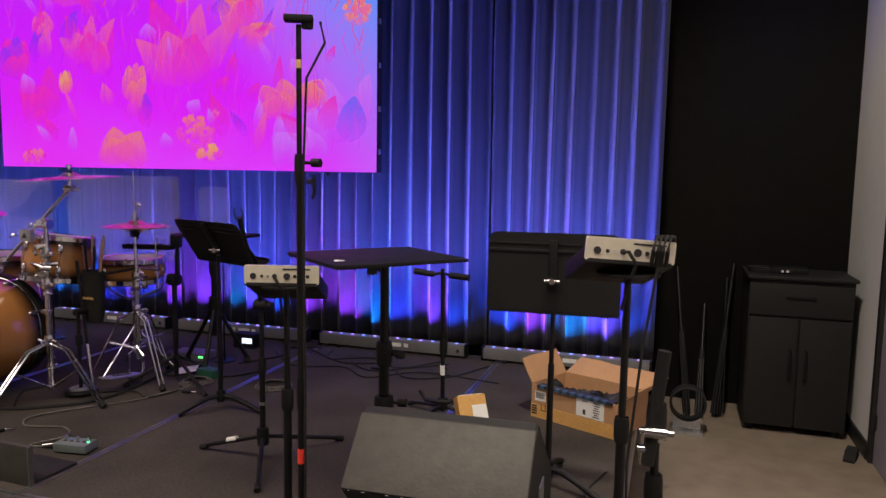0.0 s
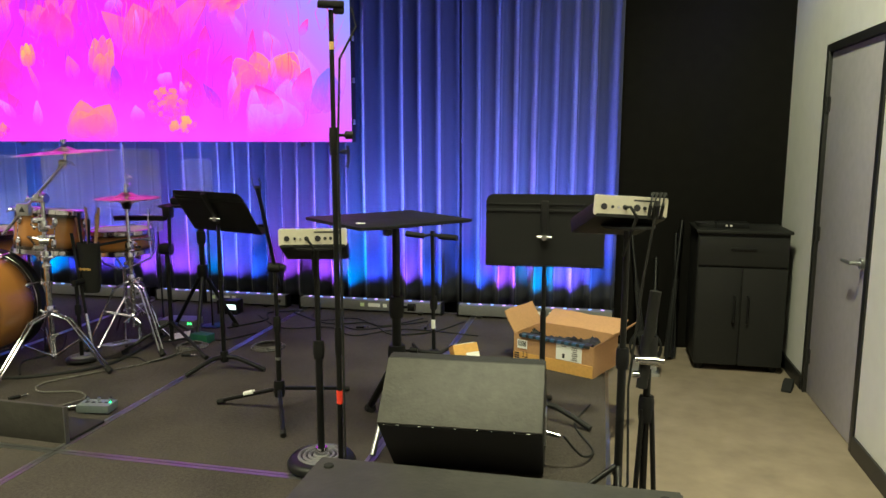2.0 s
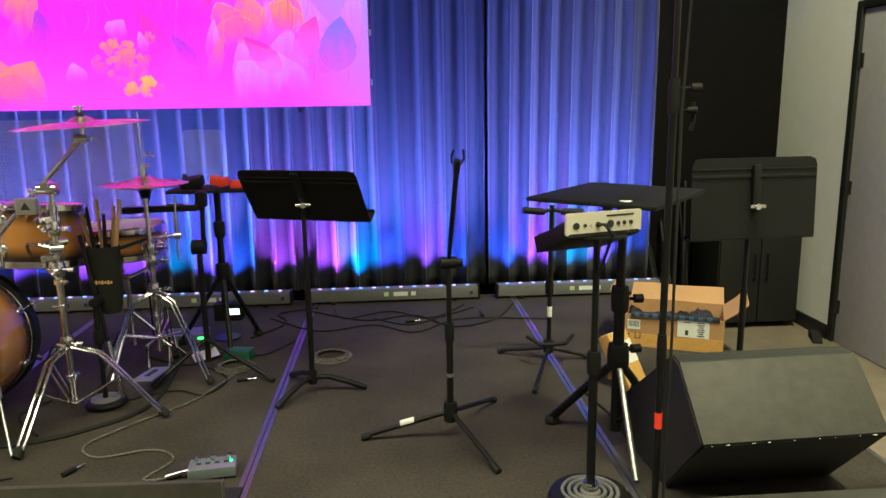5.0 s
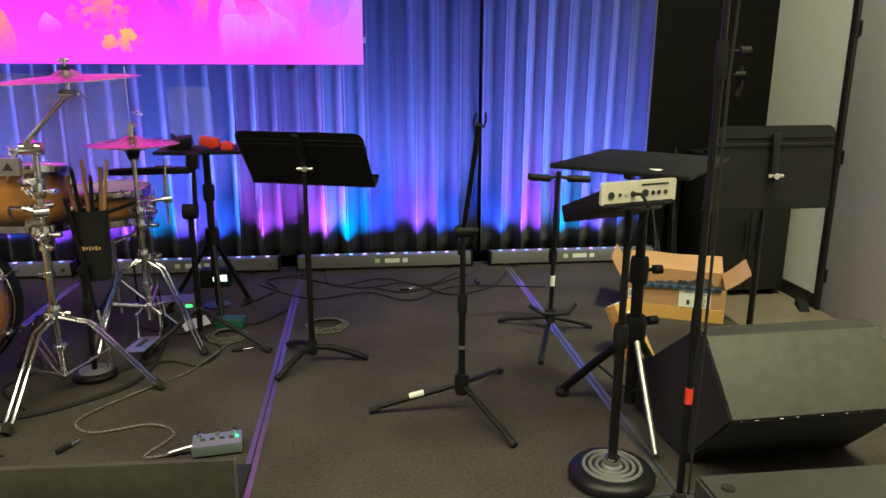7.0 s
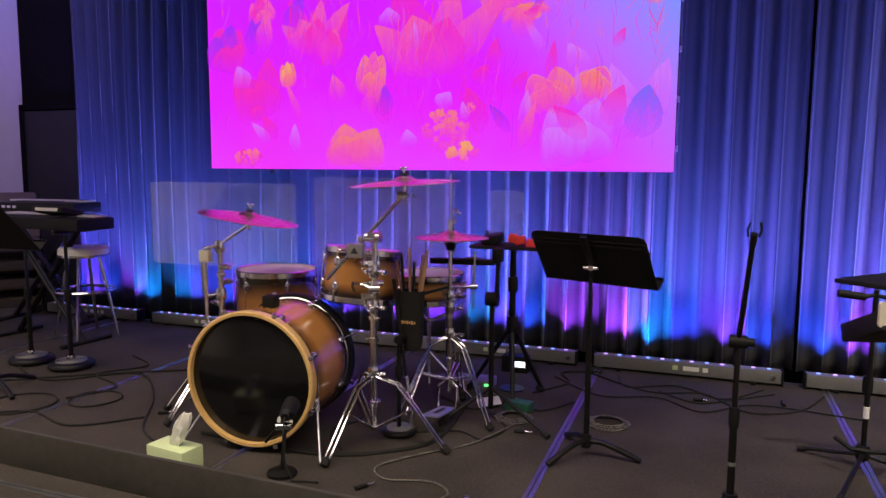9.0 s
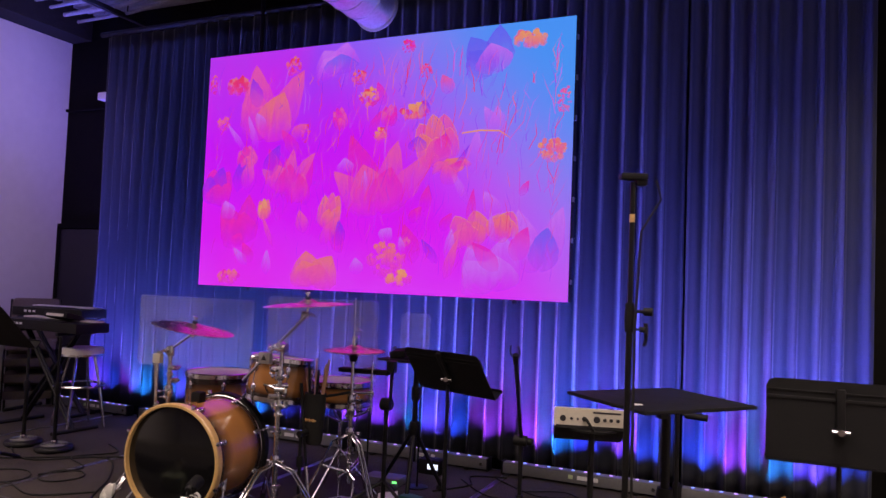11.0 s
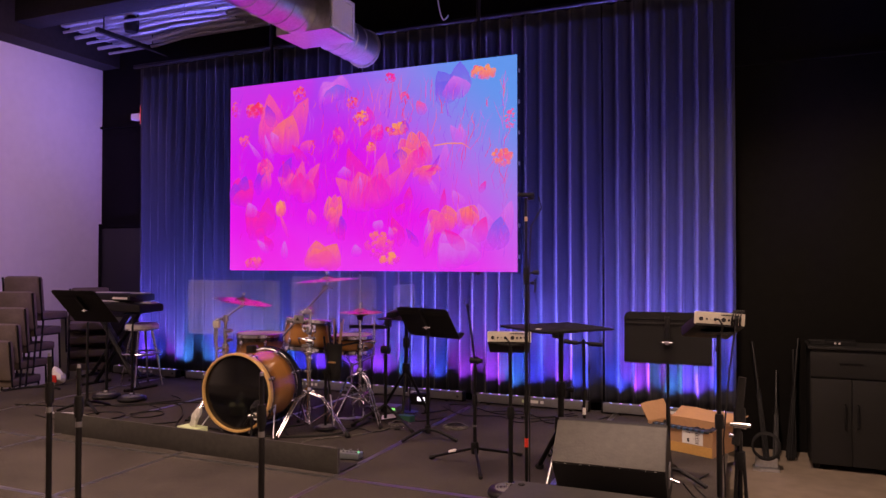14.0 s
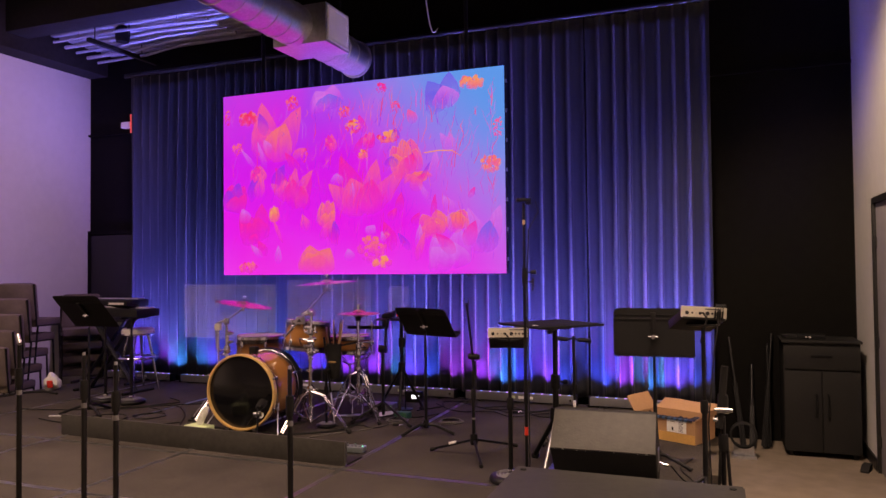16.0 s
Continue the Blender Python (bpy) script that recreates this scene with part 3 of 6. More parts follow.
# ---- light bars in front of the curtain ----
LED_DOTS = [glow("led_blue", (0.25, 0.35, 1.0), 2.2), glow("led_violet", (0.6, 0.35, 1.0), 2.2)]
BARMAT = mat("bar_grey", (0.17, 0.17, 0.175), 0.5, 0.2, noise_scale=5, spread=0.15)
for i, (xa, xb) in enumerate(BARS):
    bar = thing("light_bar", pose((xa + xb) / 2, BAR_Y, 0), "dark grey LED light bar on the floor before the curtain", "stage light", "floor light bars")
    w = xb - xa
    bm = bmesh.new()
    box(bm, (0, 0, 0.052), (w, 0.075, 0.074), bevel=0.006)
    part("housing", bm, BARMAT, bar)
    for e in (-1, 1):
        bm = bmesh.new()
        box(bm, (e * (w / 2 + 0.006), 0, 0.05), (0.012, 0.085, 0.09), bevel=0.003)
        part("end_cap", bm, BLACK_MATT, bar)
        bm = bmesh.new()
        box(bm, (e * w * 0.36, 0, 0.0075), (0.03, 0.11, 0.015), bevel=0.003)
        part("foot", bm, BLACK, bar)
    for k in range(12):
        bm = bmesh.new()
        lathe(bm, [(0, 0.0885), (0.013, 0.0885), (0.011, 0.0925), (0, 0.0935)], pose((k - 5.5) * w / 12.5, 0.005, 0), 10)
        part("lens", bm, LED_DOTS[(i + k) % 2], bar, "glowing LED lens")
    for dx, ww, mm in ((-0.05, 0.03, GREENBOX), (0.04, 0.09, PAPER), (0.12, 0.03, PAPER)):
        bm = bmesh.new()
        box(bm, (dx, -0.0385, 0.055), (ww, 0.002, 0.026))
        part("sticker", bm, mm, bar)
    bm = bmesh.new()
    rod(bm, (w * 0.46, -0.036, 0.05), (w * 0.46, -0.043, 0.05), 0.012)
    part("screw", bm, CHROME, bar)

# ---- right side: door, trim, cabinet ----
door = thing("door_1", pose(RIGHT, (DOOR_Y0 + DOOR_Y1) / 2, CONCRETE), "closed grey flush door in a black frame", "door", kind="structure")
dh, dw = DOOR_TOP - CONCRETE, DOOR_Y1 - DOOR_Y0
bm = bmesh.new()
box(bm, (0.035, 0, dh / 2), (0.044, dw - 0.012, dh - 0.012), bevel=0.002)
leaf = part("door_leaf", bm, DOOR_GREY, door)
for y, s in ((-dw / 2 - 0.022, 1), (dw / 2 + 0.022, 1)):
    bm = bmesh.new()
    box(bm, (0.03, y, dh / 2 + 0.022), (0.08, 0.05, dh + 0.045), bevel=0.003)
    part("frame", bm, BLACK_TRIM, door)
bm = bmesh.new()
box(bm, (0.03, 0, dh + 0.022), (0.079, dw - 0.006, 0.046), bevel=0.003)
part("frame", bm, BLACK_TRIM, door)
for z in (0.25, 1.05, 1.85):
    bm = bmesh.new()
    rod(bm, (0.002, dw / 2 - 0.004, z - 0.05), (0.002, dw / 2 - 0.004, z + 0.05), 0.009)
    box(bm, (0.01, dw / 2 - 0.02, z), (0.01, 0.03, 0.09))
    part("hinge", bm, BLACK_TRIM, door)
bm = bmesh.new()
rod(bm, (0.012, -dw / 2 + 0.07, 1.0), (-0.012, -dw / 2 + 0.07, 1.0), 0.03, seg=20)
rod(bm, (-0.01, -dw / 2 + 0.07, 1.0), (-0.06, -dw / 2 + 0.07, 1.0), 0.011)
tube(bm, [(-0.055, -dw / 2 + 0.065, 1.0), (-0.06, -dw / 2 + 0.1, 1.0), (-0.058, -dw / 2 + 0.19, 0.997)], 0.010, 10)
part("door_handle", bm, STEEL, leaf, "dark steel lever handle")
for a, b in ((DOOR_Y1 + 0.05, BACK - 0.003), (FRONT, DOOR_Y0 - 0.05)):
    bm = bmesh.new()
    box(bm, (RIGHT - 0.007, (a + b) / 2, CONCRETE + 0.05), (0.014, b - a, 0.10), bevel=0.002)
    tagged(part("baseboard", bm, BLACK_TRIM), "black rubber skirting on the white wall", "baseboard", kind="structure")
solo("door_wedge", lambda bm: prism(bm, [(-0.09, 0), (0.07, 0), (0.07, 0.05), (-0.03, 0.05), (-0.09, 0.015)], 0.06), RUBBER, "dark grey rubber door stop on the concrete", "door stop", m=pose(1.035, 4.46, CONCRETE, 0, 0, 70))

cab = thing("storage_cabinet", pose(0.76, 4.98, CONCRETE), "dark grey two-door storage cabinet with a drawer", "cabinet")
cw, cd, ch = 0.60, 0.44, 0.995
bm = bmesh.new()
box(bm, (0, 0, ch / 2 + 0.03), (cw, cd, ch - 0.06), bevel=0.004)
part("body", bm, CAB, cab)
bm = bmesh.new()
box(bm, (0, -0.008, ch + 0.008), (cw + 0.03, cd + 0.03, 0.022), bevel=0.006)
part("top", bm, CAB, cab)
bm = bmesh.new()
box(bm, (0, -cd / 2 - 0.009, ch - 0.13), (cw - 0.012, 0.018, 0.2), bevel=0.004)
drawer = part("drawer", bm, CAB, cab)
bm = bmesh.new()
box(bm, (0, -cd / 2 - 0.024, ch - 0.11), (0.17, 0.012, 0.018), bevel=0.004)
part("pull", bm, BLACK_MATT, drawer)
for s in (-1, 1):
    bm = bmesh.new()
    box(bm, (s * (cw / 4 - 0.0015), -cd / 2 - 0.009, 0.40), (cw / 2 - 0.012, 0.018, 0.70), bevel=0.004)
    leaf2 = part("door", bm, CAB, cab)
    bm = bmesh.new()
    hx = s * 0.045
    tube(bm, [(hx, -cd / 2 - 0.018, 0.36), (hx, -cd / 2 - 0.045, 0.365), (hx, -cd / 2 - 0.045, 0.545), (hx, -cd / 2 - 0.018, 0.55)], 0.008)
    part("handle", bm, BLACK_MATT, leaf2, "black bar handle")
    for yy in (-cd / 2 + 0.05, cd / 2 - 0.05):
        bm = bmesh.new()
        lathe(bm, [(0.0, 0), (0.024, 0), (0.03, 0.045), (0.03, 0.06), (0, 0.06)], pose(s * (cw / 2 - 0.05), yy, 0), 16)
        part("foot", bm, RUBBER, cab, "grey plastic foot")
# things on the cabinet
dev = thing("receiver_box", pose(0.70, 4.92, CONCRETE + ch + 0.019), "small black radio receiver lying on the cabinet", "receiver")
bm = bmesh.new()
box(bm, (0, 0, 0.02), (0.22, 0.13, 0.04), bevel=0.004)
part("case", bm, BLACK_MATT, dev)
for s in (-0.015, 0.015):
    bm = bmesh.new()
    rod(bm, (s - 0.03, -0.065, 0.02), (s - 0.03, -0.078, 0.02), 0.009)
    part("socket", bm, CHROME, dev, "shiny metal socket")
solo("cable_coil", lambda bm: [tube(bm, [(0.07 * math.cos(a) * (1 + 0.1 * i), 0.05 * math.sin(a), 0.008 + 0.011 * i) for a in [k * math.pi / 10 for k in range(21)]], 0.006) for i in range(3)], RUBBER, "black cable coiled on the cabinet", "cable", m=pose(0.54, 4.93, CONCRETE + ch + 0.019))

# ledge, dark doorway and exit light on the back wall
bm = bmesh.new()
box(bm, ((RIGHT + LEFT) / 2, BACK - 0.02, 3.15), (RIGHT - LEFT, 0.04, 0.03))
tagged(part("ledge", bm, BLACK_WALL), "narrow black ledge along the back wall", "trim", kind="structure")
dd = thing("door_2", pose(-7.72, BACK - 0.025, CONCRETE), "dark closed door in the black wall", "door", kind="structure")
bm = bmesh.new()
box(bm, (0, 0, 1.08), (0.86, 0.04, 2.16), bevel=0.003)
part("door_leaf", bm, BLACK_TRIM, dd)
bm = bmesh.new()
for sx in (-0.45, 0.45):
    box(bm, (sx, -0.005, 1.1), (0.05, 0.05, 2.2))
box(bm, (0, -0.005, 2.2), (0.95, 0.05, 0.05))
part("frame", bm, BLACK_WALL, dd)
ex = thing("exit_light", pose(-7.06, 4.94, 3.17), "white emergency light fitted with two lamp heads", "emergency light")
bm = bmesh.new()
box(bm, (0.01, -0.02, 0), (0.06, 0.08, 0.24), bevel=0.008)
part("sign_box", bm, glow("exit_red", (1.0, 0.10, 0.07), 0.9), ex, "red lit edge of the sign")
bm = bmesh.new()
box(bm, (-0.12, 0.0, -0.01), (0.14, 0.09, 0.08), bevel=0.012)
part("lamp_head", bm, PAPER, ex, "white plastic lamp head")
bm = bmesh.new()
rod(bm, (0, 0.04, 0), (0, BACK - 4.94, 0), 0.015)
part("bracket", bm, BLACK, ex)

# ---- ceiling: soffit, beams, deck panel, conduits, duct ----
solo("soffit", lambda bm: box(bm, (LEFT + 0.16, (FRONT + BACK) / 2, 4.30), (0.32, BACK - FRONT - 0.01, 0.70)), CEIL, "black boxed soffit over the white wall", "soffit", "structure")
for y, w in ((3.92, 0.30), (1.2, 0.26), (-1.6, 0.26)):
    solo("beam", lambda bm: box(bm, ((LEFT + RIGHT) / 2 + 0.15, y, 4.38), (RIGHT - LEFT - 0.34, w, 0.52), bevel=0.01), CEIL, "black painted ceiling beam", "beam", "structure")
RIB = mat("deck_grey", (0.36, 0.36, 0.38), 0.6, 0.0, noise_scale=4, spread=0.25)
bm = bmesh.new()
for i in range(9):
    box(bm, (-6.55, 4.22 + i * 0.13, 4.24), (2.5, 0.075, 0.05), bevel=0.006)
box(bm, (-6.55, 4.74, 4.28), (2.5, 1.11, 0.03))
tagged(part("roof_deck", bm, RIB), "grey ribbed metal roof deck above the curtain", "roof deck", kind="structure")
for i in range(5):
    bm = bmesh.new()
    y = 4.28 + 0.17 * i
    tube(bm, [(-7.7, y, 4.12 - 0.02 * i), (-6.9, y + 0.02 * (i % 2), 4.13 - 0.02 * i), (-6.2, y - 0.03, 4.11), (-5.4, y + 0.05, 4.12)], 0.017 + 0.006 * (i % 2))
    for cx in (-7.3, -5.8):
        rod(bm, (cx, y, 4.08), (cx, y, 4.24), 0.004)
    tagged(part("conduit", bm, RIB), "grey conduit under the roof deck", "pipe", "conduits")
bm = bmesh.new()
box(bm, (-7.0, 4.7, 4.03), (0.05, 1.1, 0.05))
rod(bm, (-7.0, 4.25, 4.03), (-7.0, 4.25, 4.25), 0.006)
rod(bm, (-7.0, 5.0, 4.03), (-7.0, 5.0, 4.25), 0.006)
tagged(part("strut", bm, CEIL), "black channel strut hung under the deck", "strut")
sp = thing("stage_spotlight", pose(-6.68, 4.36, 4.12), "black stage spotlight hung from the ceiling", "spotlight")
bm = bmesh.new()
lathe(bm, [(0, -0.10), (0.07, -0.10), (0.085, -0.06), (0.085, 0.04), (0.05, 0.09), (0, 0.09)], None, 24)
part("can", bm, BLACK, sp)
bm = bmesh.new()
tube(bm, [(-0.1, 0, -0.02), (-0.1, 0, 0.14), (0.1, 0, 0.14), (0.1, 0, -0.02)], 0.008)
rod(bm, (0, 0, 0.14), (0, 0, 0.5), 0.012)
part("yoke", bm, BLACK, sp)

duct = thing("air_duct", pose(-3.46, 0, 3.40), "spiral galvanised air duct with a grille box", "duct")
bm = bmesh.new()
R = 0.182
lathe(bm, [(R, FRONT + 3.5), (R, 3.10)], pose(0, 0, 0, -90, 0, 0), 40)
part("pipe", bm, STEEL, duct)
for k in range(26):
    bm = bmesh.new()
    lathe(bm, [(R, -0.008), (R + 0.005, -0.004), (R + 0.005, 0.004), (R, 0.008)], pose(0, -2.0 + k * 0.2, 0, -90, 0, 0), 40)
    part("seam_ring", bm, STEEL, duct)
bm = bmesh.new()
lathe(bm, [(R - 0.01, 3.49), (R - 0.01, 4.18), (R + 0.006, 4.185), (R + 0.006, 4.20), (0, 4.20)], pose(0, 0, 0, -90, 0, 0), 40)
part("end_pipe", bm, STEEL, duct)
for k in range(3):
    bm = bmesh.new()
    lathe(bm, [(R - 0.01, -0.006), (R - 0.004, 0), (R - 0.01, 0.006)], pose(0, 3.62 + 0.17 * k, 0, -90, 0, 0), 40)
    part("seam_ring", bm, STEEL, duct)
bm = bmesh.new()
box(bm, (0.045, 3.29, 0.0), (0.53, 0.41, 0.34), bevel=0.004)
dbox = part("grille_box", bm, STEEL, duct)
bm = bmesh.new()
for lo, hi in (((3.11, -0.15), (3.135, 0.15)), ((3.445, -0.15), (3.47, 0.15)), ((3.135, -0.15), (3.445, -0.125)), ((3.135, 0.125), (3.445, 0.15))):
    box(bm, (0.315, (lo[0] + hi[0]) / 2, (lo[1] + hi[1]) / 2), (0.012, hi[0] - lo[0], hi[1] - lo[1]))
part("grille_frame", bm, PAPER, dbox, "pale grille frame")
bm = bmesh.new()
for k in range(13):
    box(bm, (0, 0, 0), (0.004, 0.31, 0.017), pose(0.314, 3.29, -0.115 + k * 0.0192, 0, 35, 0))
part("grille_slats", bm, PAPER, dbox, "thin pale grille slats")
bm = bmesh.new()
for yy in (0.4, 2.2, 3.9):
    rod(bm, (0, yy, 0.18), (0, yy, CEILING - 3.4 + 0.4), 0.006)
part("hanger_rods", bm, BLACK, duct)
WIRE = mat("pale_wire", (0.45, 0.45, 0.47), 0.5, noise_scale=8, spread=0.1)
for a, s, b in (((-3.0, 3.2, 4.1), 0.25, (-1.9, 3.6, 4.15)), ((-1.9, 4.0, 4.1), 0.12, (-0.6, 4.2, 4.2)), ((-2.6, 3.9, 4.2), 0.3, (-2.5, 4.05, 3.55))):
    bm = bmesh.new()
    pts = []
    for k in range(11):
        f = k / 10
        p = Vector(a).lerp(Vector(b), f)
        p.z -= s * math.sin(math.pi * f)
        pts.append(p)
    tube(bm, pts, 0.006, 6)
    rod(bm, a, (a[0], a[1], 4.66), 0.003)
    tagged(part("ceiling_cable", bm, WIRE), "pale cable slung under the ceiling", "cable", "ceiling cables")


# ---- stands ----
def tripod_legs(parent, feet, hub, material=BLACK, r=0.010, brace=True):
    """Three legs from the hub to the feet given in the stand's own frame."""
    for fx, fy in feet:
        bm = bmesh.new()
        rod(bm, (0, 0, hub), (fx * 0.97, fy * 0.97, 0.018), r)
        leg = part("leg", bm, material, parent)
        bm = bmesh.new()
        d = Vector((fx, fy, 0)).normalized()
        rod(bm, (fx - d.x * 0.035, fy - d.y * 0.035, 0.022), (fx, fy, 0.012), r * 1.35)
        part("rubber_foot", bm, RUBBER, leg)


def sleeve(parent, z, h=0.05, r=0.018, material=BLACK_MATT, name="clutch"):
    bm = bmesh.new()
    lathe(bm, [(0, z - h / 2), (r, z - h / 2), (r * 1.12, z - h / 4), (r * 1.12, z + h / 4), (r, z + h / 2), (0, z + h / 2)], None, 16)
    return part(name, bm, material, parent)


def knob(parent, at, to, r=0.013, material=BLACK_MATT):
    bm = bmesh.new()
    a, b = Vector(at), Vector(to)
    rod(bm, a, a.lerp(b, 0.5), r * 0.4)
    rod(bm, a.lerp(b, 0.5), b, r)
    return part("knob", bm, material, parent)


def music_stand(x, y, knob_z, desk_m, w, h, feet, label, pole_lean=(0, 0)):
    st = thing("music_stand", pose(x, y, 0), label, "music stand", "music stands")
    for fx, fy in feet:
        bm = bmesh.new()
        tube(bm, [(0, 0, 0.075), (fx * 0.3, fy * 0.3, 0.072), (fx * 0.65, fy * 0.65, 0.045), (fx, fy, 0.012)], 0.013, 10)
        part("leg", bm, BLACK, st)
    bm = bmesh.new()
    rod(bm, (0, 0, 0.05), (pole_lean[0] * 0.5, pole_lean[1] * 0.5, knob_z * 0.62), 0.0125)
    part("lower_tube", bm, BLACK, st)
    bm = bmesh.new()
    rod(bm, (pole_lean[0] * 0.5, pole_lean[1] * 0.5, knob_z * 0.6), (*pole_lean, knob_z), 0.0095)
    part("upper_tube", bm, BLACK, st)
    sleeve(st, 0.075, 0.06, 0.02, name="hub")
    m = pose(-x, -y, 0) @ desk_m
    bm = bmesh.new()
    c = 0.03
    outline = [(-w / 2, -h / 2), (w / 2, -h / 2), (w / 2, h / 2 - c), (w / 2 - 0.3 * c, h / 2 - 0.3 * c), (w / 2 - c, h / 2), (-w / 2 + c, h / 2), (-w / 2 + 0.3 * c, h / 2 - 0.3 * c), (-w / 2, h / 2 - c)]
    prism(bm, outline, 0.004, m)
    desk = part("desk", bm, BLACK_MATT, st)
    bm = bmesh.new()
    box(bm, (0, 0.03, -h / 2 - 0.004), (w, 0.062, 0.005), m)
    box(bm, (0, 0.06, -h / 2 + 0.004), (w, 0.004, 0.014), m)
    part("lip", bm, BLACK_MATT, desk)
    bm = bmesh.new()
    box(bm, (0, -0.004, h * 0.27), (w - 0.004, 0.005, 0.012), m, 0.002)
    box(bm, (0, -0.004, h * 0.36), (w - 0.004, 0.004, 0.006), m, 0.001)
    part("rib", bm, BLACK_MATT, desk, "pressed stiffening rib")
    bm = bmesh.new()
    box(bm, (0, -0.012, 0.04), (0.03, 0.018, 0.17), m, 0.004)
    part("bracket", bm, BLACK, st)
    bm = bmesh.new()
    p = m @ Vector((0, -0.025, -0.03))
    rod(bm, p + Vector((-0.03, 0, 0)), p + Vector((0.03, 0, 0)), 0.008)
    rod(bm, p + Vector((0, -0.012, 0)), p + Vector((0, 0.03, 0)), 0.012)
    part("tilt_bolt", bm, CHROME, st, "shiny tilt bolt")
    return st


music_stand(-2.19, 2.925, 0.80, pose(-2.185, 2.90, 0.866, 33, 0, -20), 0.525, 0.26, [(-0.13, -0.17), (0.23, 0.01), (-0.12, 0.2)], "black metal music stand tilted flat on the stage")
music_stand(-0.452, 2.60, 0.80, pose(-0.452, 2.572, 0.857, -3, 0, 3.5), 0.503, 0.305, [(-0.2, -0.12), (0.22, -0.10), (0.02, 0.24)], "black metal music stand with an upright desk")
music_stand(-5.36, 2.66, 0.78, pose(-5.40, 2.66, 0.92, 44, 0, 4), 0.50, 0.40, [(-0.2, -0.14), (0.22, -0.08), (0.0, 0.24)], "black metal music stand beside the keyboards")


def round_base(parent, r, h=0.045):
    bm = bmesh.new()
    lathe(bm, [(0, 0.004), (r * 0.92, 0.004), (r, 0.014), (r, h * 0.55), (r * 0.93, h * 0.85), (r * 0.80, h), (0, h)], None, 40)
    part("base", bm, BLACK, parent, "heavy round cast base")
    for k in range(4):
        bm = bmesh.new()
        rr = r * (0.70 - 0.15 * k)
        lathe(bm, [(rr, h - 0.001), (rr - 0.003, h + 0.006), (rr - 0.009, h + 0.006), (rr - 0.012, h - 0.001)], None, 36)
        part("ring", bm, BARMAT, parent, "worn grey ring")


def round_stand(name, x, y, top, label, r=0.13, group="round base stands"):
    st = thing(name, pose(x, y, 0), label, "stand", group)
    round_base(st, r)
    bm = bmesh.new()
    rod(bm, (0, 0, 0.04), (0, 0, top * 0.55), 0.014)
    part("lower_tube", bm, BLACK, st)
    bm = bmesh.new()
    rod(bm, (0, 0, top * 0.53), (0, 0, top), 0.0105)
    part("upper_tube", bm, BLACK, st)
    sleeve(st, top * 0.55, 0.07, 0.019)
    sleeve(st, 0.06, 0.035, 0.022, CHROME, "collar")
    return st


stL = round_stand("mixer_stand", -1.236, 1.945, 0.845, "black round-base stand carrying a small mixer")
bm = bmesh.new()
lathe(bm, [(0, 0.84), (0.02, 0.84), (0.085, 0.85), (0.085, 0.856), (0, 0.856)], None, 24)
part("top_plate", bm, BLACK, stL)


def mixer(m, label):
    mx = thing("personal_mixer", m, label, "mixer", "personal mixers")
    bm = bmesh.new()
    prism(bm, [(-0.118, -0.031), (0.118, -0.031), (0.122, -0.026), (0.122, 0.026), (0.118, 0.031), (-0.118, 0.031), (-0.122, 0.026), (-0.122, -0.026)], 0.010)
    part("rear_panel", bm, BEIGE, mx, "pale silver rear panel")
    bm = bmesh.new()
    vs = box(bm, (0, 0.105, -0.012), (0.236, 0.20, 0.05), pose(0, 0, 0, -22, 0, 0), 0.006)
    part("body", bm, BLACK_MATT, mx, "black sloping body")
    for k, (px, r, mm) in enumerate(((-0.092, 0.010, INK), (-0.064, 0.005, INK), (-0.044, 0.004, CHROME), (-0.022, 0.008, INK), (0.018, 0.011, INK), (0.044, 0.006, INK), (0.064, 0.006, INK), (0.086, 0.006, INK))):
        bm = bmesh.new()
        rod(bm, (px, -0.004, -0.004), (px, -0.008, -0.004), r, seg=14)
        part("socket", bm, mm, mx)
    bm = bmesh.new()
    box(bm, (0.05, -0.0056, 0.019), (0.09, 0.001, 0.005))
    part("print", bm, INK, mx, "line of dark print")
    bm = bmesh.new()
    tube(bm, [(-0.022, -0.006, -0.004), (-0.018, -0.035, 0.0), (0.004, -0.04, -0.03), (0.0, -0.02, -0.08), (0.0, 0.02, -0.16)], 0.005)
    part("plug_lead", bm, RUBBER, mx)
    return mx


mixer(pose(-1.2305, 1.905, 0.893, 0, 0, 16.6), "silver and black personal mixer on a round-base stand")
mixer(pose(-0.130, 1.803, 1.036, 0, 4, 24), "silver and black personal mixer with taped cables")
stR = round_stand("mixer_stand", -0.136, 1.855, 0.965, "black stand carrying a mixer at the stage edge", 0.012)
for o in list(stR.children):
    if o.name.startswith(("base", "ring")):
        bpy.data.objects.remove(o)
tripod_legs(stR, [(0.0, 0.26), (-0.22, -0.10), (0.005, -0.19)], 0.16)
bm = bmesh.new()
lathe(bm, [(0, 0.955), (0.02, 0.955), (0.085, 0.965), (0.085, 0.972), (0, 0.972)], None, 24)
part("top_plate", bm, BLACK, stR)
bm = bmesh.new()
for k in range(4):
    tube(bm, [(0.06 + 0.012 * k, -0.05, 1.0), (0.064 + 0.012 * k, -0.066, 1.04), (0.07 + 0.012 * k, -0.04, 1.076), (0.078 + 0.012 * k, 0.02, 1.07), (0.076 + 0.012 * k, 0.06, 1.03)], 0.0055)
tube(bm, [(0.085, -0.05, 1.05), (0.05, -0.07, 0.8), (0.02, -0.05, 0.45), (0.03, -0.06, 0.12), (-0.03, -0.08, 0.02)], 0.004)
part("taped_cable", bm, RUBBER, stR, "bundle of taped black cable")

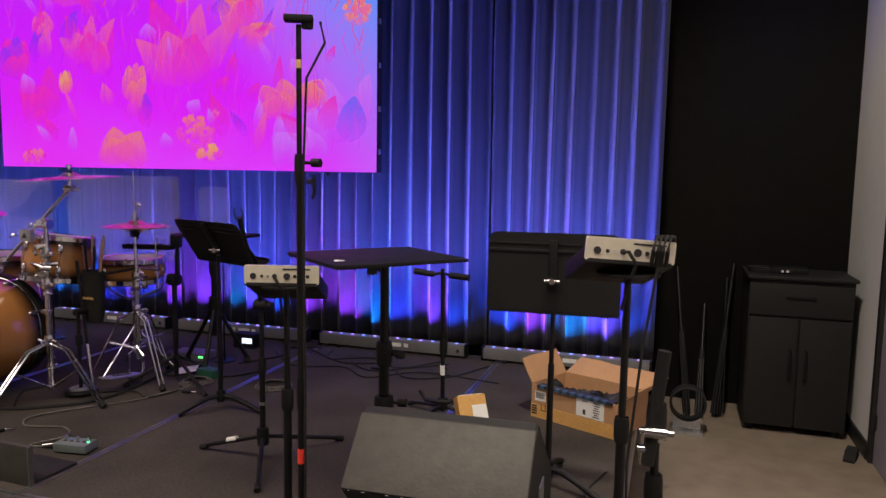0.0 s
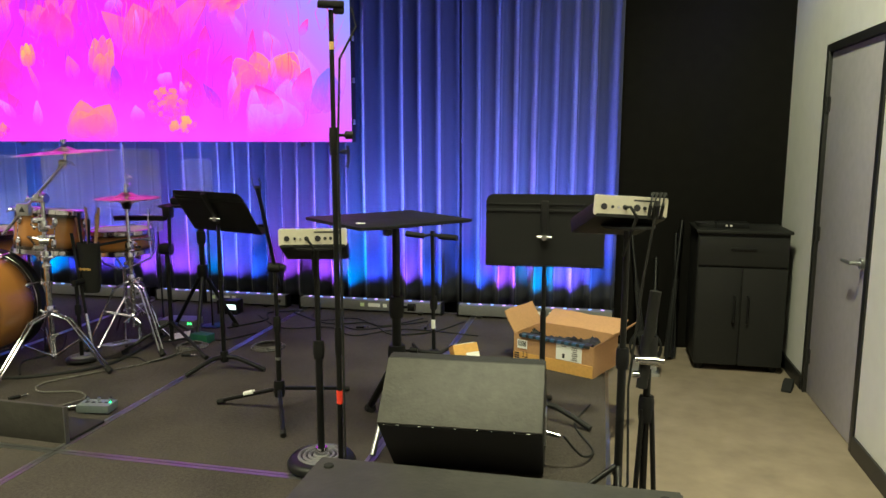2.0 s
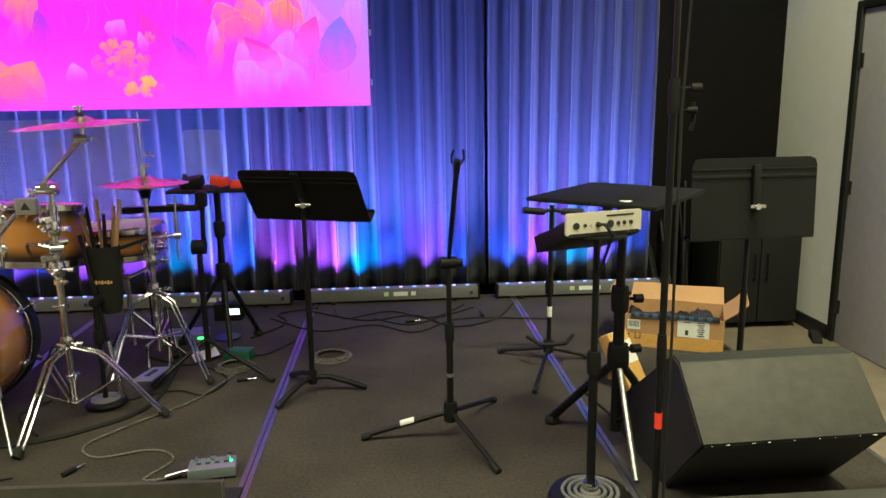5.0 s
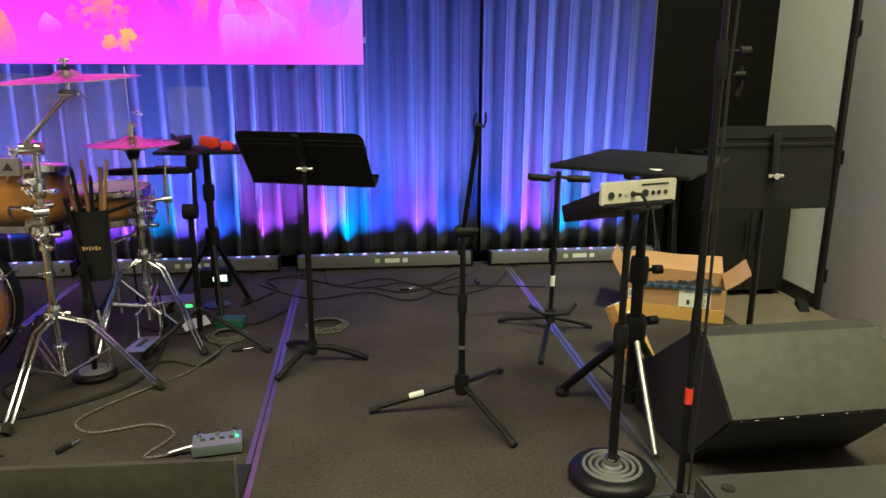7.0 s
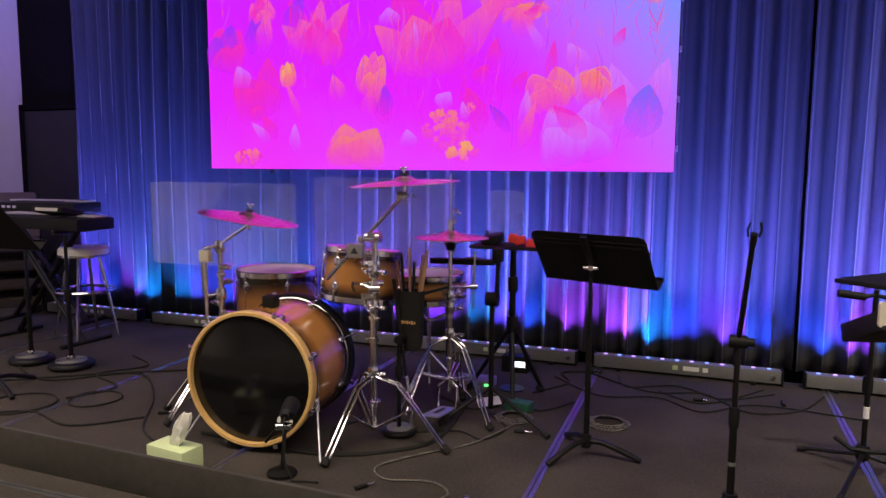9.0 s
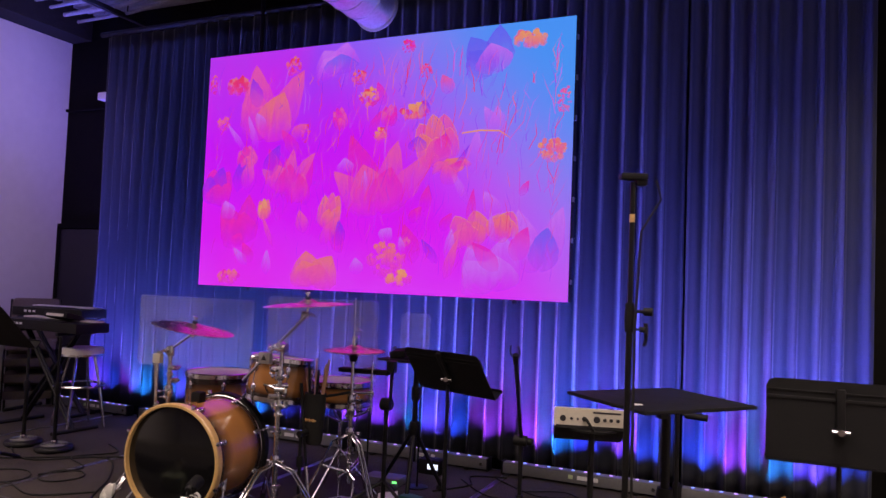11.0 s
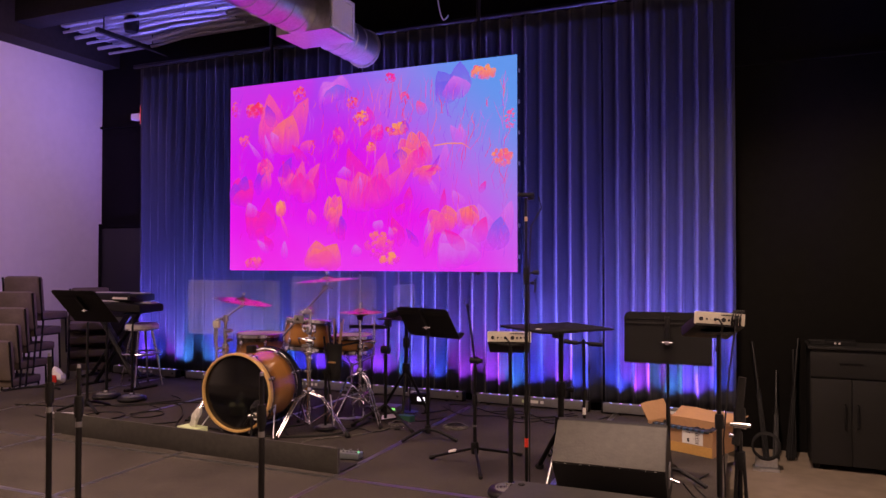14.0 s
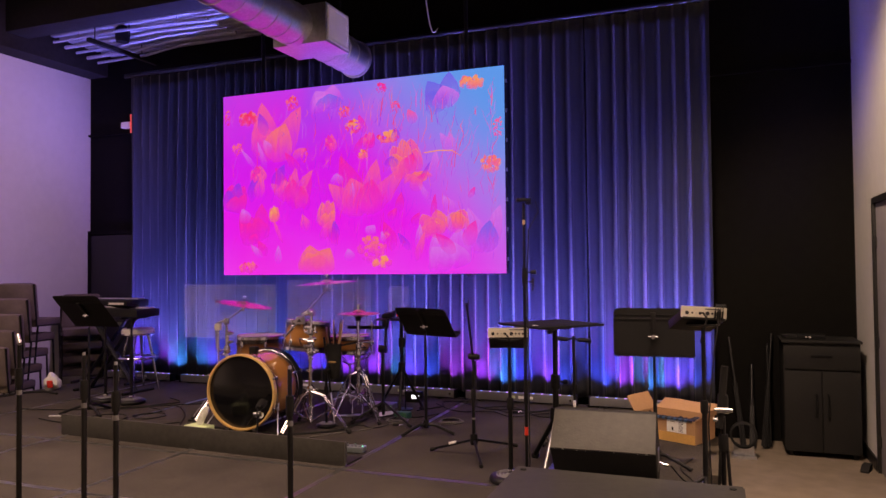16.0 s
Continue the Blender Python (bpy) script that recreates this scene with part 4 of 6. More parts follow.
# tall pole with a red tape mark
tp = thing("tall_mic_stand", pose(-1.095, 1.782, 0), "tall black microphone stand with red tape mark", "microphone stand")
bm = bmesh.new()
lathe(bm, [(0, 0), (0.026, 0.002), (0.026, 0.02), (0.016, 0.05), (0, 0.05)], None, 20)
part("base", bm, RUBBER, tp)
bm = bmesh.new()
rod(bm, (0, 0, 0.03), (0, 0, 1.22), 0.0098)
part("lower_tube", bm, BLACK, tp)
bm = bmesh.new()
rod(bm, (0, 0, 1.2), (0, 0, 1.655), 0.008)
part("upper_tube", bm, BLACK, tp)
sleeve(tp, 1.235, 0.09, 0.0135)
sleeve(tp, 0.55, 0.10, 0.0118, BLACK, "joint")
knob(tp, (0.015, 0, 1.255), (0.07, 0.0, 1.255))
knob(tp, (0.015, 0, 1.20), (0.055, -0.02, 1.20), 0.009)
bm = bmesh.new()
tube(bm, [(0.05, -0.005, 1.22), (0.052, -0.005, 1.17), (0.046, -0.005, 1.15)], 0.006)
part("lever", bm, BLACK_MATT, tp)
bm = bmesh.new()
rod(bm, (0, 0, 0.325), (0, 0, 0.372), 0.0108)
part("tape_mark", bm, RED, tp, "band of red tape")
bm = bmesh.new()
box(bm, (0.0, 0, 1.672), (0.085, 0.045, 0.020), pose(0, 0, 0, 0, 0, 25), 0.006)
box(bm, (0.025, 0, 1.656), (0.035, 0.03, 0.026), pose(0, 0, 0, 0, 0, 25), 0.008)
part("mount", bm, BLACK_MATT, tp, "black clip mount")
bm = bmesh.new()
tube(bm, [(0.07, 0, 1.66), (0.085, 0.0, 1.60), (0.03, -0.01, 1.5), (0.018, -0.012, 1.2), (0.022, -0.012, 0.6), (0.02, -0.012, 0.05)], 0.004)
part("cable", bm, RUBBER, tp)
bm = bmesh.new()
rod(bm, (0.0, 0, 1.53), (0, 0, 1.555), 0.0086)
part("orange_band", bm, MAPLE, tp, "orange band")


def boom_mic_stand(x, y, hub, top, tip, feet, label):
    st = thing("microphone_stand", pose(x, y, 0), label, "microphone stand", "microphone stands")
    tripod_legs(st, feet, hub, BLACK, 0.0095)
    bm = bmesh.new()
    rod(bm, (0, 0, hub - 0.04), (0, 0, top * 0.62), 0.0125)
    part("lower_tube", bm, BLACK, st)
    bm = bmesh.new()
    rod(bm, (0, 0, top * 0.6), (0, 0, top), 0.0095)
    part("upper_tube", bm, BLACK, st)
    sleeve(st, hub, 0.075, 0.023, BLACK_MATT, "hub")
    sleeve(st, top * 0.62, 0.07, 0.0155)
    a, b = Vector((0, 0, top)), Vector(tip)
    d = (b - a).normalized()
    bm = bmesh.new()
    rod(bm, a - d * 0.10, b, 0.0085)
    boom = part("boom", bm, BLACK, st)
    bm = bmesh.new()
    rod(bm, a - Vector((0.028, 0, 0)), a + Vector((0.028, 0, 0)), 0.022, seg=18)
    rod(bm, a + Vector((0.028, 0, 0)), a + Vector((0.05, 0, 0)), 0.015)
    part("swivel", bm, BLACK_MATT, st, "boom swivel clamp")
    bm = bmesh.new()
    rod(bm, b - d * 0.01, b + d * 0.03, 0.011)
    tube(bm, [b + d * 0.02 + Vector((-0.015, 0, 0.0)), b + d * 0.045 + Vector((-0.02, 0, 0)), b + d * 0.07 + Vector((-0.014, 0, 0))], 0.004)
    tube(bm, [b + d * 0.02 + Vector((0.015, 0, 0.0)), b + d * 0.045 + Vector((0.02, 0, 0)), b + d * 0.07 + Vector((0.014, 0, 0))], 0.004)
    part("clip", bm, BLACK_MATT, boom)
    bm = bmesh.new()
    rod(bm, (0, 0, top * 0.37), (0, 0, top * 0.39), 0.0129)
    part("label_band", bm, BARMAT, st, "worn grey label on the tube")
    return st


bs = boom_mic_stand(-1.63, 2.42, 0.115, 0.675, (0.018, -0.165, 1.02 - 0.0), [(0.14, -0.27), (-0.33, 0.03), (0.21, 0.33)], "black tripod microphone stand with raised boom")
bm = bmesh.new()
rod(bm, (-0.135, 0.012, 0.0815), (-0.185, 0.017, 0.0665), 0.0112)
part("leg_tape", bm, PAPER, bs, "strip of white tape on one leg")

# small guitar stand with two padded arms
gs = thing("instrument_stand", pose(-1.09, 3.22, 0), "small black tripod stand with padded arms", "stand")
tripod_legs(gs, [(-0.15, -0.42), (-0.23, 0.11), (0.20, -0.02)], 0.06, BLACK, 0.009)
bm = bmesh.new()
rod(bm, (0, 0, 0.03), (0, -0.03, 0.76), 0.011)
part("tube", bm, BLACK, gs)
sleeve(gs, 0.07, 0.06, 0.024, BLACK_MATT, "hub")
sleeve(gs, 0.36, 0.07, 0.018)
bm = bmesh.new()
rod(bm, (0, -0.01, 0.22), (0, -0.013, 0.27), 0.0117)
part("label_band", bm, PAPER, gs, "white paper label")
for s in (-1, 1):
    bm = bmesh.new()
    rod(bm, (0, -0.03, 0.74), (s * 0.045, -0.04, 0.73), 0.008)
    rod(bm, (s * 0.04, -0.04, 0.73), (s * 0.14, -0.055, 0.735 - 0.008 * s), 0.016)
    part("arm", bm, BLACK_MATT, gs, "black foam padded arm")
bm = bmesh.new()
tube(bm, [(-0.11, -0.03, 0.13), (-0.06, -0.09, 0.11), (0, -0.10, 0.11), (0.06, -0.09, 0.11), (0.11, -0.03, 0.13)], 0.010)
part("cradle", bm, BLACK_MATT, gs)

# laptop tray on a speaker tripod
tr = thing("tray_stand", pose(-1.04, 2.32, 0), "black tripod stand carrying a flat tray", "stand")
tripod_legs(tr, [(-0.20, 0.21), (0.25, 0.33)], 0.33, BLACK, 0.016)
bm = bmesh.new()
rod(bm, (0, 0, 0.33), (-0.02, -0.29, 0.02), 0.0115)
part("leg", bm, ALU, tr, "bare grey leg")
for f in ((-0.20, 0.21), (0.25, 0.33), (-0.02, -0.29)):
    bm = bmesh.new()
    rod(bm, (0, 0, 0.10), (f[0] * 0.5, f[1] * 0.5, 0.175), 0.006)
    part("brace", bm, BLACK, tr)
bm = bmesh.new()
rod(bm, (0, 0, 0.06), (0, 0, 0.55), 0.020)
part("lower_tube", bm, BLACK, tr)
bm = bmesh.new()
rod(bm, (0, 0, 0.5), (0, 0, 0.90), 0.0165)
part("upper_tube", bm, BLACK, tr)
sleeve(tr, 0.34, 0.09, 0.034, BLACK_MATT, "hub")
sleeve(tr, 0.55, 0.09, 0.028)
knob(tr, (0.02, 0, 0.55), (0.08, 0.0, 0.55), 0.016)
knob(tr, (0.02, 0.01, 0.36), (0.085, 0.02, 0.36), 0.016)
TM = pose(-0.022, -0.025, 0.918, 0.6, 0.4, 51.2)
bm = bmesh.new()
box(bm, (0, 0, 0), (0.53, 0.425, 0.014), TM, 0.004)
tray = part("tray", bm, BLACK_MATT, tr, "flat black tray")
bm = bmesh.new()
box(bm, (0, 0, -0.018), (0.20, 0.16, 0.022), TM, 0.005)
box(bm, (0.05, 0.06, -0.04), (0.03, 0.03, 0.05), TM, 0.004)
box(bm, (-0.05, -0.06, -0.035), (0.03, 0.03, 0.04), TM, 0.004)
part("mount_plate", bm, BLACK, tr)
bm = bmesh.new()
for k, (ax, az, s) in enumerate(((0, 0.012, 0.011), (-0.009, -0.003, 0.011), (0.009, -0.003, 0.011))):
    lathe(bm, [(0, 0.0076), (s, 0.0076), (s, 0.0086), (0, 0.0086)], TM @ pose(-0.20 + ax, -0.10 + az, 0), 6)
part("emblem", bm, PAPER, tray, "small pale emblem")

# folded boom stand beside the stage edge
fs = thing("folded_stand", pose(-0.045, 1.975, CONCRETE), "folded black microphone stand with chrome clamps", "stand")
bm = bmesh.new()
rod(bm, (0, 0, 0.02), (0, 0, 0.86), 0.0125)
part("tube", bm, BLACK, fs)
for fx, fy in ((-0.045, -0.05), (0.06, -0.03), (0.0, 0.07)):
    bm = bmesh.new()
    rod(bm, (fx * 0.3, fy * 0.3, 0.72), (fx, fy, 0.015), 0.009)
    part("leg", bm, BLACK, fs)
sleeve(fs, 0.72, 0.09, 0.024, BLACK_MATT, "hub")
bm = bmesh.new()
rod(bm, (-0.02, -0.02, 0.80), (0.014, 0.0, 1.135), 0.019)
part("grip", bm, RUBBER, fs, "black foam grip")
bm = bmesh.new()
rod(bm, (-0.045, -0.02, 0.90), (0.05, -0.025, 0.90), 0.010)
rod(bm, (-0.05, -0.02, 0.845), (-0.02, -0.02, 0.845), 0.013)
rod(bm, (-0.03, -0.03, 0.90), (0.03, -0.03, 0.90), 0.018)
part("clamp", bm, CHROME, fs, "shiny chrome clamp")
sleeve(fs, 0.93, 0.10, 0.026, BLACK_MATT, "swivel")

# stands leaning on the back wall by the cabinet
for a, b, r0 in (((0.30, 4.93, 0), (0.40, 5.27, 1.02), 0.014), ((0.34, 4.95, 0), (0.36, 5.27, 0.92), 0.011), ((0.13, 4.86, 0), (0.02, 5.26, 0.98), 0.012), ((0.20, 4.88, 0), (0.22, 5.26, 0.72), 0.016)):
    ln = thing("leaning_pole", pose(a[0], a[1], CONCRETE), "black folded stand leaning on the black wall", "stand", "leaning stands")
    d = Vector(b) - Vector(a)
    bm = bmesh.new()
    rod(bm, (0, 0, 0.012), d, r0)
    part("tube", bm, BLACK, ln)
    for s in (-1, 1):
        bm = bmesh.new()
        rod(bm, d * 0.02 + Vector((0.018 * s, -0.02, 0.012)), d * 0.55 + Vector((0.012 * s, -0.012, 0)), r0 * 0.6)
        part("leg", bm, BLACK, ln)
    bm = bmesh.new()
    rod(bm, d * 0.50, d * 0.58, r0 * 1.8)
    part("clutch", bm, BLACK_MATT, ln)
reel = thing("cable_reel", pose(0.12, 4.55, CONCRETE), "black cable coil on a pale plate beside the wall", "cable reel")
bm = bmesh.new()
for k in range(5):
    lathe(bm, [(0.10 - 0.004 * (k % 2), -0.01), (0.112, -0.004), (0.112, 0.006), (0.10, 0.012)], pose(0, -0.03 + 0.016 * k, 0.20, 90, 0, 0), 24)
part("coil", bm, RUBBER, reel)
bm = bmesh.new()
box(bm, (0, 0.03, 0.05), (0.17, 0.012, 0.10), None, 0.004)
box(bm, (0, 0.03, 0.012), (0.20, 0.14, 0.024), None, 0.004)
part("stand_plate", bm, STEEL, reel, "pale metal plate")


# foreground stands on the front deck
def front_stand(x, y, top, label, clip=False):
    st = thing("microphone_stand", pose(x, y, 0), label, "microphone stand", "front microphone stands")
    round_base(st, 0.125)
    bm = bmesh.new()
    rod(bm, (0, 0, 0.04), (0, 0, top - 0.16), 0.0125)
    part("lower_tube", bm, BLACK, st)
    bm = bmesh.new()
    rod(bm, (0, 0, top - 0.18), (0, 0, top), 0.010)
    part("upper_tube", bm, BLACK, st)
    sleeve(st, top - 0.16, 0.09, 0.017)
    bm = bmesh.new()
    rod(bm, (0, 0, top), (0, 0, top + 0.014), 0.0075)
    part("thread", bm, STEEL, st, "bare threaded tip")
    bm = bmesh.new()
    rod(bm, (0, 0, top - 0.245), (0, 0, top - 0.222), 0.0131)
    part("label_band", bm, BARMAT, st, "worn grey label on the tube")
    if clip:
        bm = bmesh.new()
        rod(bm, (0, 0, top + 0.005), (0.012, -0.008, top + 0.02), 0.009)
        rod(bm, (0.028, -0.02, top + 0.005), (-0.012, 0.0, top + 0.045), 0.0105)
        part("clip", bm, ALU, st, "grey microphone clip")
    return st


front_stand(-1.80, 0.445, 0.855, "black microphone stand on the front deck")
front_stand(-2.57, 0.235, 0.87, "black microphone stand with white label")
front_stand(-2.84, 0.31, 0.895, "tall black microphone stand on the front deck")
front_stand(-3.25, 0.30, 0.935, "black microphone stand carrying a pale clip", True)


# ---- boxes on the stage ----
def wedge_monitor():
    w = thing("floor_monitor", pose(-0.685, 2.03, 0, 0, 0, 2.5), "worn black wedge monitor speaker on the stage", "speaker")
    side = [(0.0, 0.0), (-0.235, 0.260), (-0.055, 0.445), (0.0, 0.452), (0.42, 0.135), (0.42, 0.0)]
    bm = bmesh.new()
    prism(bm, [(a, b) for a, b in side], 0.575, pose(0, 0, 0, 0, 0, 90))
    es = list(bm.edges)
    bmesh.ops.bevel(bm, geom=es, offset=0.006, segments=2, affect="EDGES")
    part("body", bm, WEDGE_DARK, w, "black painted cabinet")
    bm = bmesh.new()
    tilt = math.degrees(math.atan2(0.18, 0.185))
    box(bm, (0, 0, 0), (0.572, 0.008, 0.252), pose(0, -0.1465, 0.354, -tilt, 0, 0), 0.003)
    part("face_panel", bm, WEDGE, w, "scuffed grey-black sloping panel")
    bm = bmesh.new()
    for k in range(9):
        x = -0.26 + 0.53 * ((k * 0.618) % 1.0)
        box(bm, (x, -0.237, 0.2608), (0.003 + 0.012 * ((k * 0.37) % 1.0) ** 2, 0.002, 0.0016))
    tagged(part("chips", bm, PAPER, w, "pale chips along the worn edge"), kind="stuff")
    bm = bmesh.new()
    box(bm, (0.29, 0.09, 0.16), (0.006, 0.10, 0.12), None, 0.002)
    plate = part("jack_plate", bm, STEEL, w, "steel jack plate")
    bm = bmesh.new()
    rod(bm, (0.292, 0.08, 0.14), (0.345, 0.07, 0.13), 0.009)
    part("plug", bm, CHROME, plate, "shiny plug")
    bm = bmesh.new()
    box(bm, (0, 0, 0), (0.53, 0.006, 0.47), pose(0, 0.215, 0.298, 53, 0, 0), 0.002)
    part("grille", bm, WEDGE_DARK, w, "black cloth grille")
    return w


wedge_monitor()
bk = thing("stage_block", pose(-0.535, 1.28, 0), "low black block with scuffed top", "stage block")
bm = bmesh.new()
prism(bm, [(-0.585, -0.38), (0.585, -0.38), (0.585, 0.35), (0.56, 0.38), (-0.53, 0.38), (-0.57, 0.365), (-0.585, 0.33)], 0.18, pose(0, 0, 0.092, 90, 0, 0) @ pose(0, 0, 0))
bmesh.ops.bevel(bm, geom=list(bm.edges), offset=0.008, segments=2, affect="EDGES")
part("body", bm, BLOCK, bk)
for dx, dy in ((-0.53, 0.31), (0.53, 0.31)):
    bm = bmesh.new()
    lathe(bm, [(0, 0.18), (0.018, 0.18), (0.016, 0.188), (0, 0.189)], pose(dx, dy, 0), 20)
    part("rubber_stud", bm, RUBBER, bk)

bd = thing("fascia_board", pose(-3.63, 1.955, 0, 0, 0, -1.8), "long dark scuffed board standing before the drums", "board")
bm = bmesh.new()
box(bm, (0, 0, 0.079), (2.58, 0.018, 0.158), None, 0.002)
part("panel", bm, WEDGE, bd)
bm = bmesh.new()
box(bm, (0, 0.12, 0.006), (2.58, 0.20, 0.012), None, 0.002)
part("foot_plate", bm, CAB, bd, "dark grey base plate")
bm = bmesh.new()
box(bm, (1.292, 0, 0.079), (0.004, 0.022, 0.156))
part("edge_strip", bm, ALU, bd)

# open carton
ct = thing("open_carton", pose(-0.45, 3.295, 0, 0, 0, -24.6), "open brown cardboard carton with black sealing tape", "carton")
L, D, Hh = 0.48, 0.31, 0.168
for nm, c, s in (("front_side", (0, 0, Hh / 2), (L, 0.006, Hh)), ("back_side", (0, D, Hh / 2), (L, 0.006, Hh)), ("end_side", (-L / 2, D / 2, Hh / 2), (0.006, D - 0.008, Hh)), ("end_side", (L / 2, D / 2, Hh / 2), (0.006, D - 0.008, Hh)), ("bottom", (0, D / 2, 0.004), (L - 0.008, D - 0.008, 0.006))):
    bm = bmesh.new()
    box(bm, c, s)
    part(nm, bm, CARD, ct)
# lower part of the front side; the orange light on it is painted in
bm = bmesh.new()
box(bm, (0, -0.0045, 0.034), (L, 0.003, 0.066))
part("lower_front", bm, CARD_EDGE, ct, "lower front side with orange light put into its colour")
flaps = (("back_flap", (L, 0.005, 0.155), pose(0, D, Hh, -70, 0, 0) @ pose(0, 0, 0.078)), ("end_flap", (0.005, D, 0.135), pose(-L / 2, D / 2, Hh, 0, -30, 0) @ pose(0, 0, 0.068)), ("end_flap", (0.005, D, 0.135), pose(L / 2, D / 2, Hh, 0, 50, 0) @ pose(0, 0, 0.068)))
for nm, s, m in flaps:
    bm = bmesh.new()
    box(bm, (0, 0, 0), s, m)
    bmesh.ops.subdivide_edges(bm, edges=list(bm.edges), cuts=3, use_grid_fill=True)
    for v in bm.verts:
        v.co += 0.006 * noise.noise_vector(v.co * 9.0)
    part(nm, bm, CARD, ct)
bm = bmesh.new()
box(bm, (0.01, 0.012, Hh - 0.002), (L - 0.06, 0.05, 0.014), pose(0, 0, 0, 0, 0, 1))
tp2 = part("printed_tape", bm, INK, ct, "black tape printed in blue")
bm = bmesh.new()
for k in range(9):
    box(bm, (-0.17 + k * 0.043, -0.004, Hh - 0.001), (0.022, 0.021, 0.016), pose(0, 0, 0, 0, 0, 1))
part("tape_print", bm, mat("tape_blue", (0.05, 0.11, 0.20), 0.4, noise_scale=9, spread=0.2), tp2)
bm = bmesh.new()
box(bm, (0.10, -0.0045, 0.116), (0.15, 0.003, 0.09))
lab = part("shipping_label", bm, PAPER, ct, "white shipping label")
bm = bmesh.new()
for k in range(7):
    box(bm, (0.135, -0.0066, 0.082 + k * 0.011), (0.035 - 0.012 * (k % 3 == 1), 0.0012, 0.004))
box(bm, (0.07, -0.0066, 0.095), (0.014, 0.0012, 0.024))
box(bm, (0.07, -0.0066, 0.148), (0.03, 0.0012, 0.004))
tagged(part("label_print", bm, INK, lab, "rows of dark print"), kind="stuff")
bm = bmesh.new()
box(bm, (-0.185, -0.0045, 0.115), (0.062, 0.003, 0.05))
lab2 = part("small_label", bm, PAPER, ct, "small white label")
bm = bmesh.new()
for k in range(8):
    box(bm, (-0.208 + k * 0.0065, -0.0066, 0.118), (0.003, 0.0012, 0.03))
part("label_bars", bm, INK, lab2)
bm = bmesh.new()
for k in range(4):
    box(bm, (-0.218, -0.0066, 0.022 + k * 0.013), (0.03, 0.0012, 0.008))
part("handling_mark", bm, INK, ct, "dark handling mark")
bm = bmesh.new()
for s in (-1, 1):
    box(bm, (-0.165 + 0.012 * s, -0.0066, 0.06), (0.004, 0.0012, 0.03))
box(bm, (-0.165, -0.0066, 0.044), (0.034, 0.0012, 0.004))
part("arrow_mark", bm, INK, ct)
for k in range(4):
    bm = bmesh.new()
    bmesh.ops.create_icosphere(bm, subdivisions=4, radius=0.06, matrix=pose(-0.14 + 0.095 * k, 0.15 + 0.03 * (k % 2), 0.10, 0, 20 - 15 * k, 40 * k) @ Matrix.Diagonal((1.5, 1.1, 0.55, 1)))
    for v in bm.verts:
        v.co += 0.03 * noise.noise_vector(v.co * 20.0) + 0.014 * noise.noise_vector(v.co * 60.0)
    part("packing", bm, INK if k % 2 else BLACK_MATT, ct, "crumpled dark packing")

sc = thing("small_carton", pose(-0.775, 2.80, 0, 0, 0, 38), "flat brown carton leaning on edge", "carton")
SM = pose(0, 0, 0.004, -30, 0, 0)
bm = bmesh.new()
box(bm, (0, 0.03, 0.135), (0.135, 0.055, 0.265), SM, 0.002)
part("body", bm, CARD_EDGE, sc)
bm = bmesh.new()
box(bm, (0, 0.03, 0.269), (0.11, 0.045, 0.003), SM)
part("label", bm, PAPER, sc, "white paper label")
bm = bmesh.new()
box(bm, (0.03, 0.0015, 0.17), (0.07, 0.002, 0.10), SM)
part("side_label", bm, PAPER, sc, "white printed label")
bm = bmesh.new()
rod(bm, (0.03, 0.17, 0.0), (0.03, 0.17, 0.10), 0.02)
part("inner_tube", bm, CARD, sc)
solo("paper_scrap", lambda bm: box(bm, (0, 0, 0.003), (0.07, 0.05, 0.003)), PAPER, "scrap of white paper on the stage", "paper", m=pose(-0.62, 2.80, 0, 0, 0, 30))


# ---- drum kit ----
def sunburst():
    """Stained maple shell, dark at both ends and honey brown in the middle."""
    m = mat("sunburst_shell", (0.30, 0.125, 0.03), 0.24, noise_scale=7, spread=0.2, coat=0.7)
    nt = m.node_tree
    b = nt.nodes["Principled BSDF"]
    co = nt.nodes.new("ShaderNodeTexCoord")
    sep = nt.nodes.new("ShaderNodeSeparateXYZ")
    nt.links.new(co.outputs["Generated"], sep.inputs[0])
    ramp = nt.nodes.new("ShaderNodeValToRGB")
    els = ramp.color_ramp.elements
    cols = [(0.0, (0.012, 0.007, 0.005)), (0.09, (0.03, 0.014, 0.008)), (0.32, (0.46, 0.205, 0.055)), (0.68, (0.46, 0.205, 0.055)), (0.91, (0.03, 0.014, 0.008)), (1.0, (0.012, 0.007, 0.005))]
    while len(els) < len(cols):
        els.new(0.5)
    for e, (p, c) in zip(els, cols):
        e.position, e.color = p, (*c, 1)
    wave = nt.nodes.new("ShaderNodeTexNoise")
    wave.inputs["Scale"].default_value, wave.inputs["Detail"].default_value = 6, 6
    nt.links.new(co.outputs["Object"], wave.inputs["Vector"])
    ad = nt.nodes.new("ShaderNodeMath")
    ad.operation = "MULTIPLY_ADD"
    ad.inputs[1].default_value = 0.10
    sub = nt.nodes.new("ShaderNodeMath")
    sub.operation = "SUBTRACT"
    sub.inputs[1].default_value = 0.05
    nt.links.new(sep.outputs["Z"], sub.inputs[0])
    nt.links.new(wave.outputs["Fac"], ad.inputs[0])
    nt.links.new(sub.outputs[0], ad.inputs[2])
    nt.links.new(ad.outputs[0], ramp.inputs["Fac"])
    nt.links.new(ramp.outputs["Color"], b.inputs["Base Color"])
    return m


SHELL = sunburst()


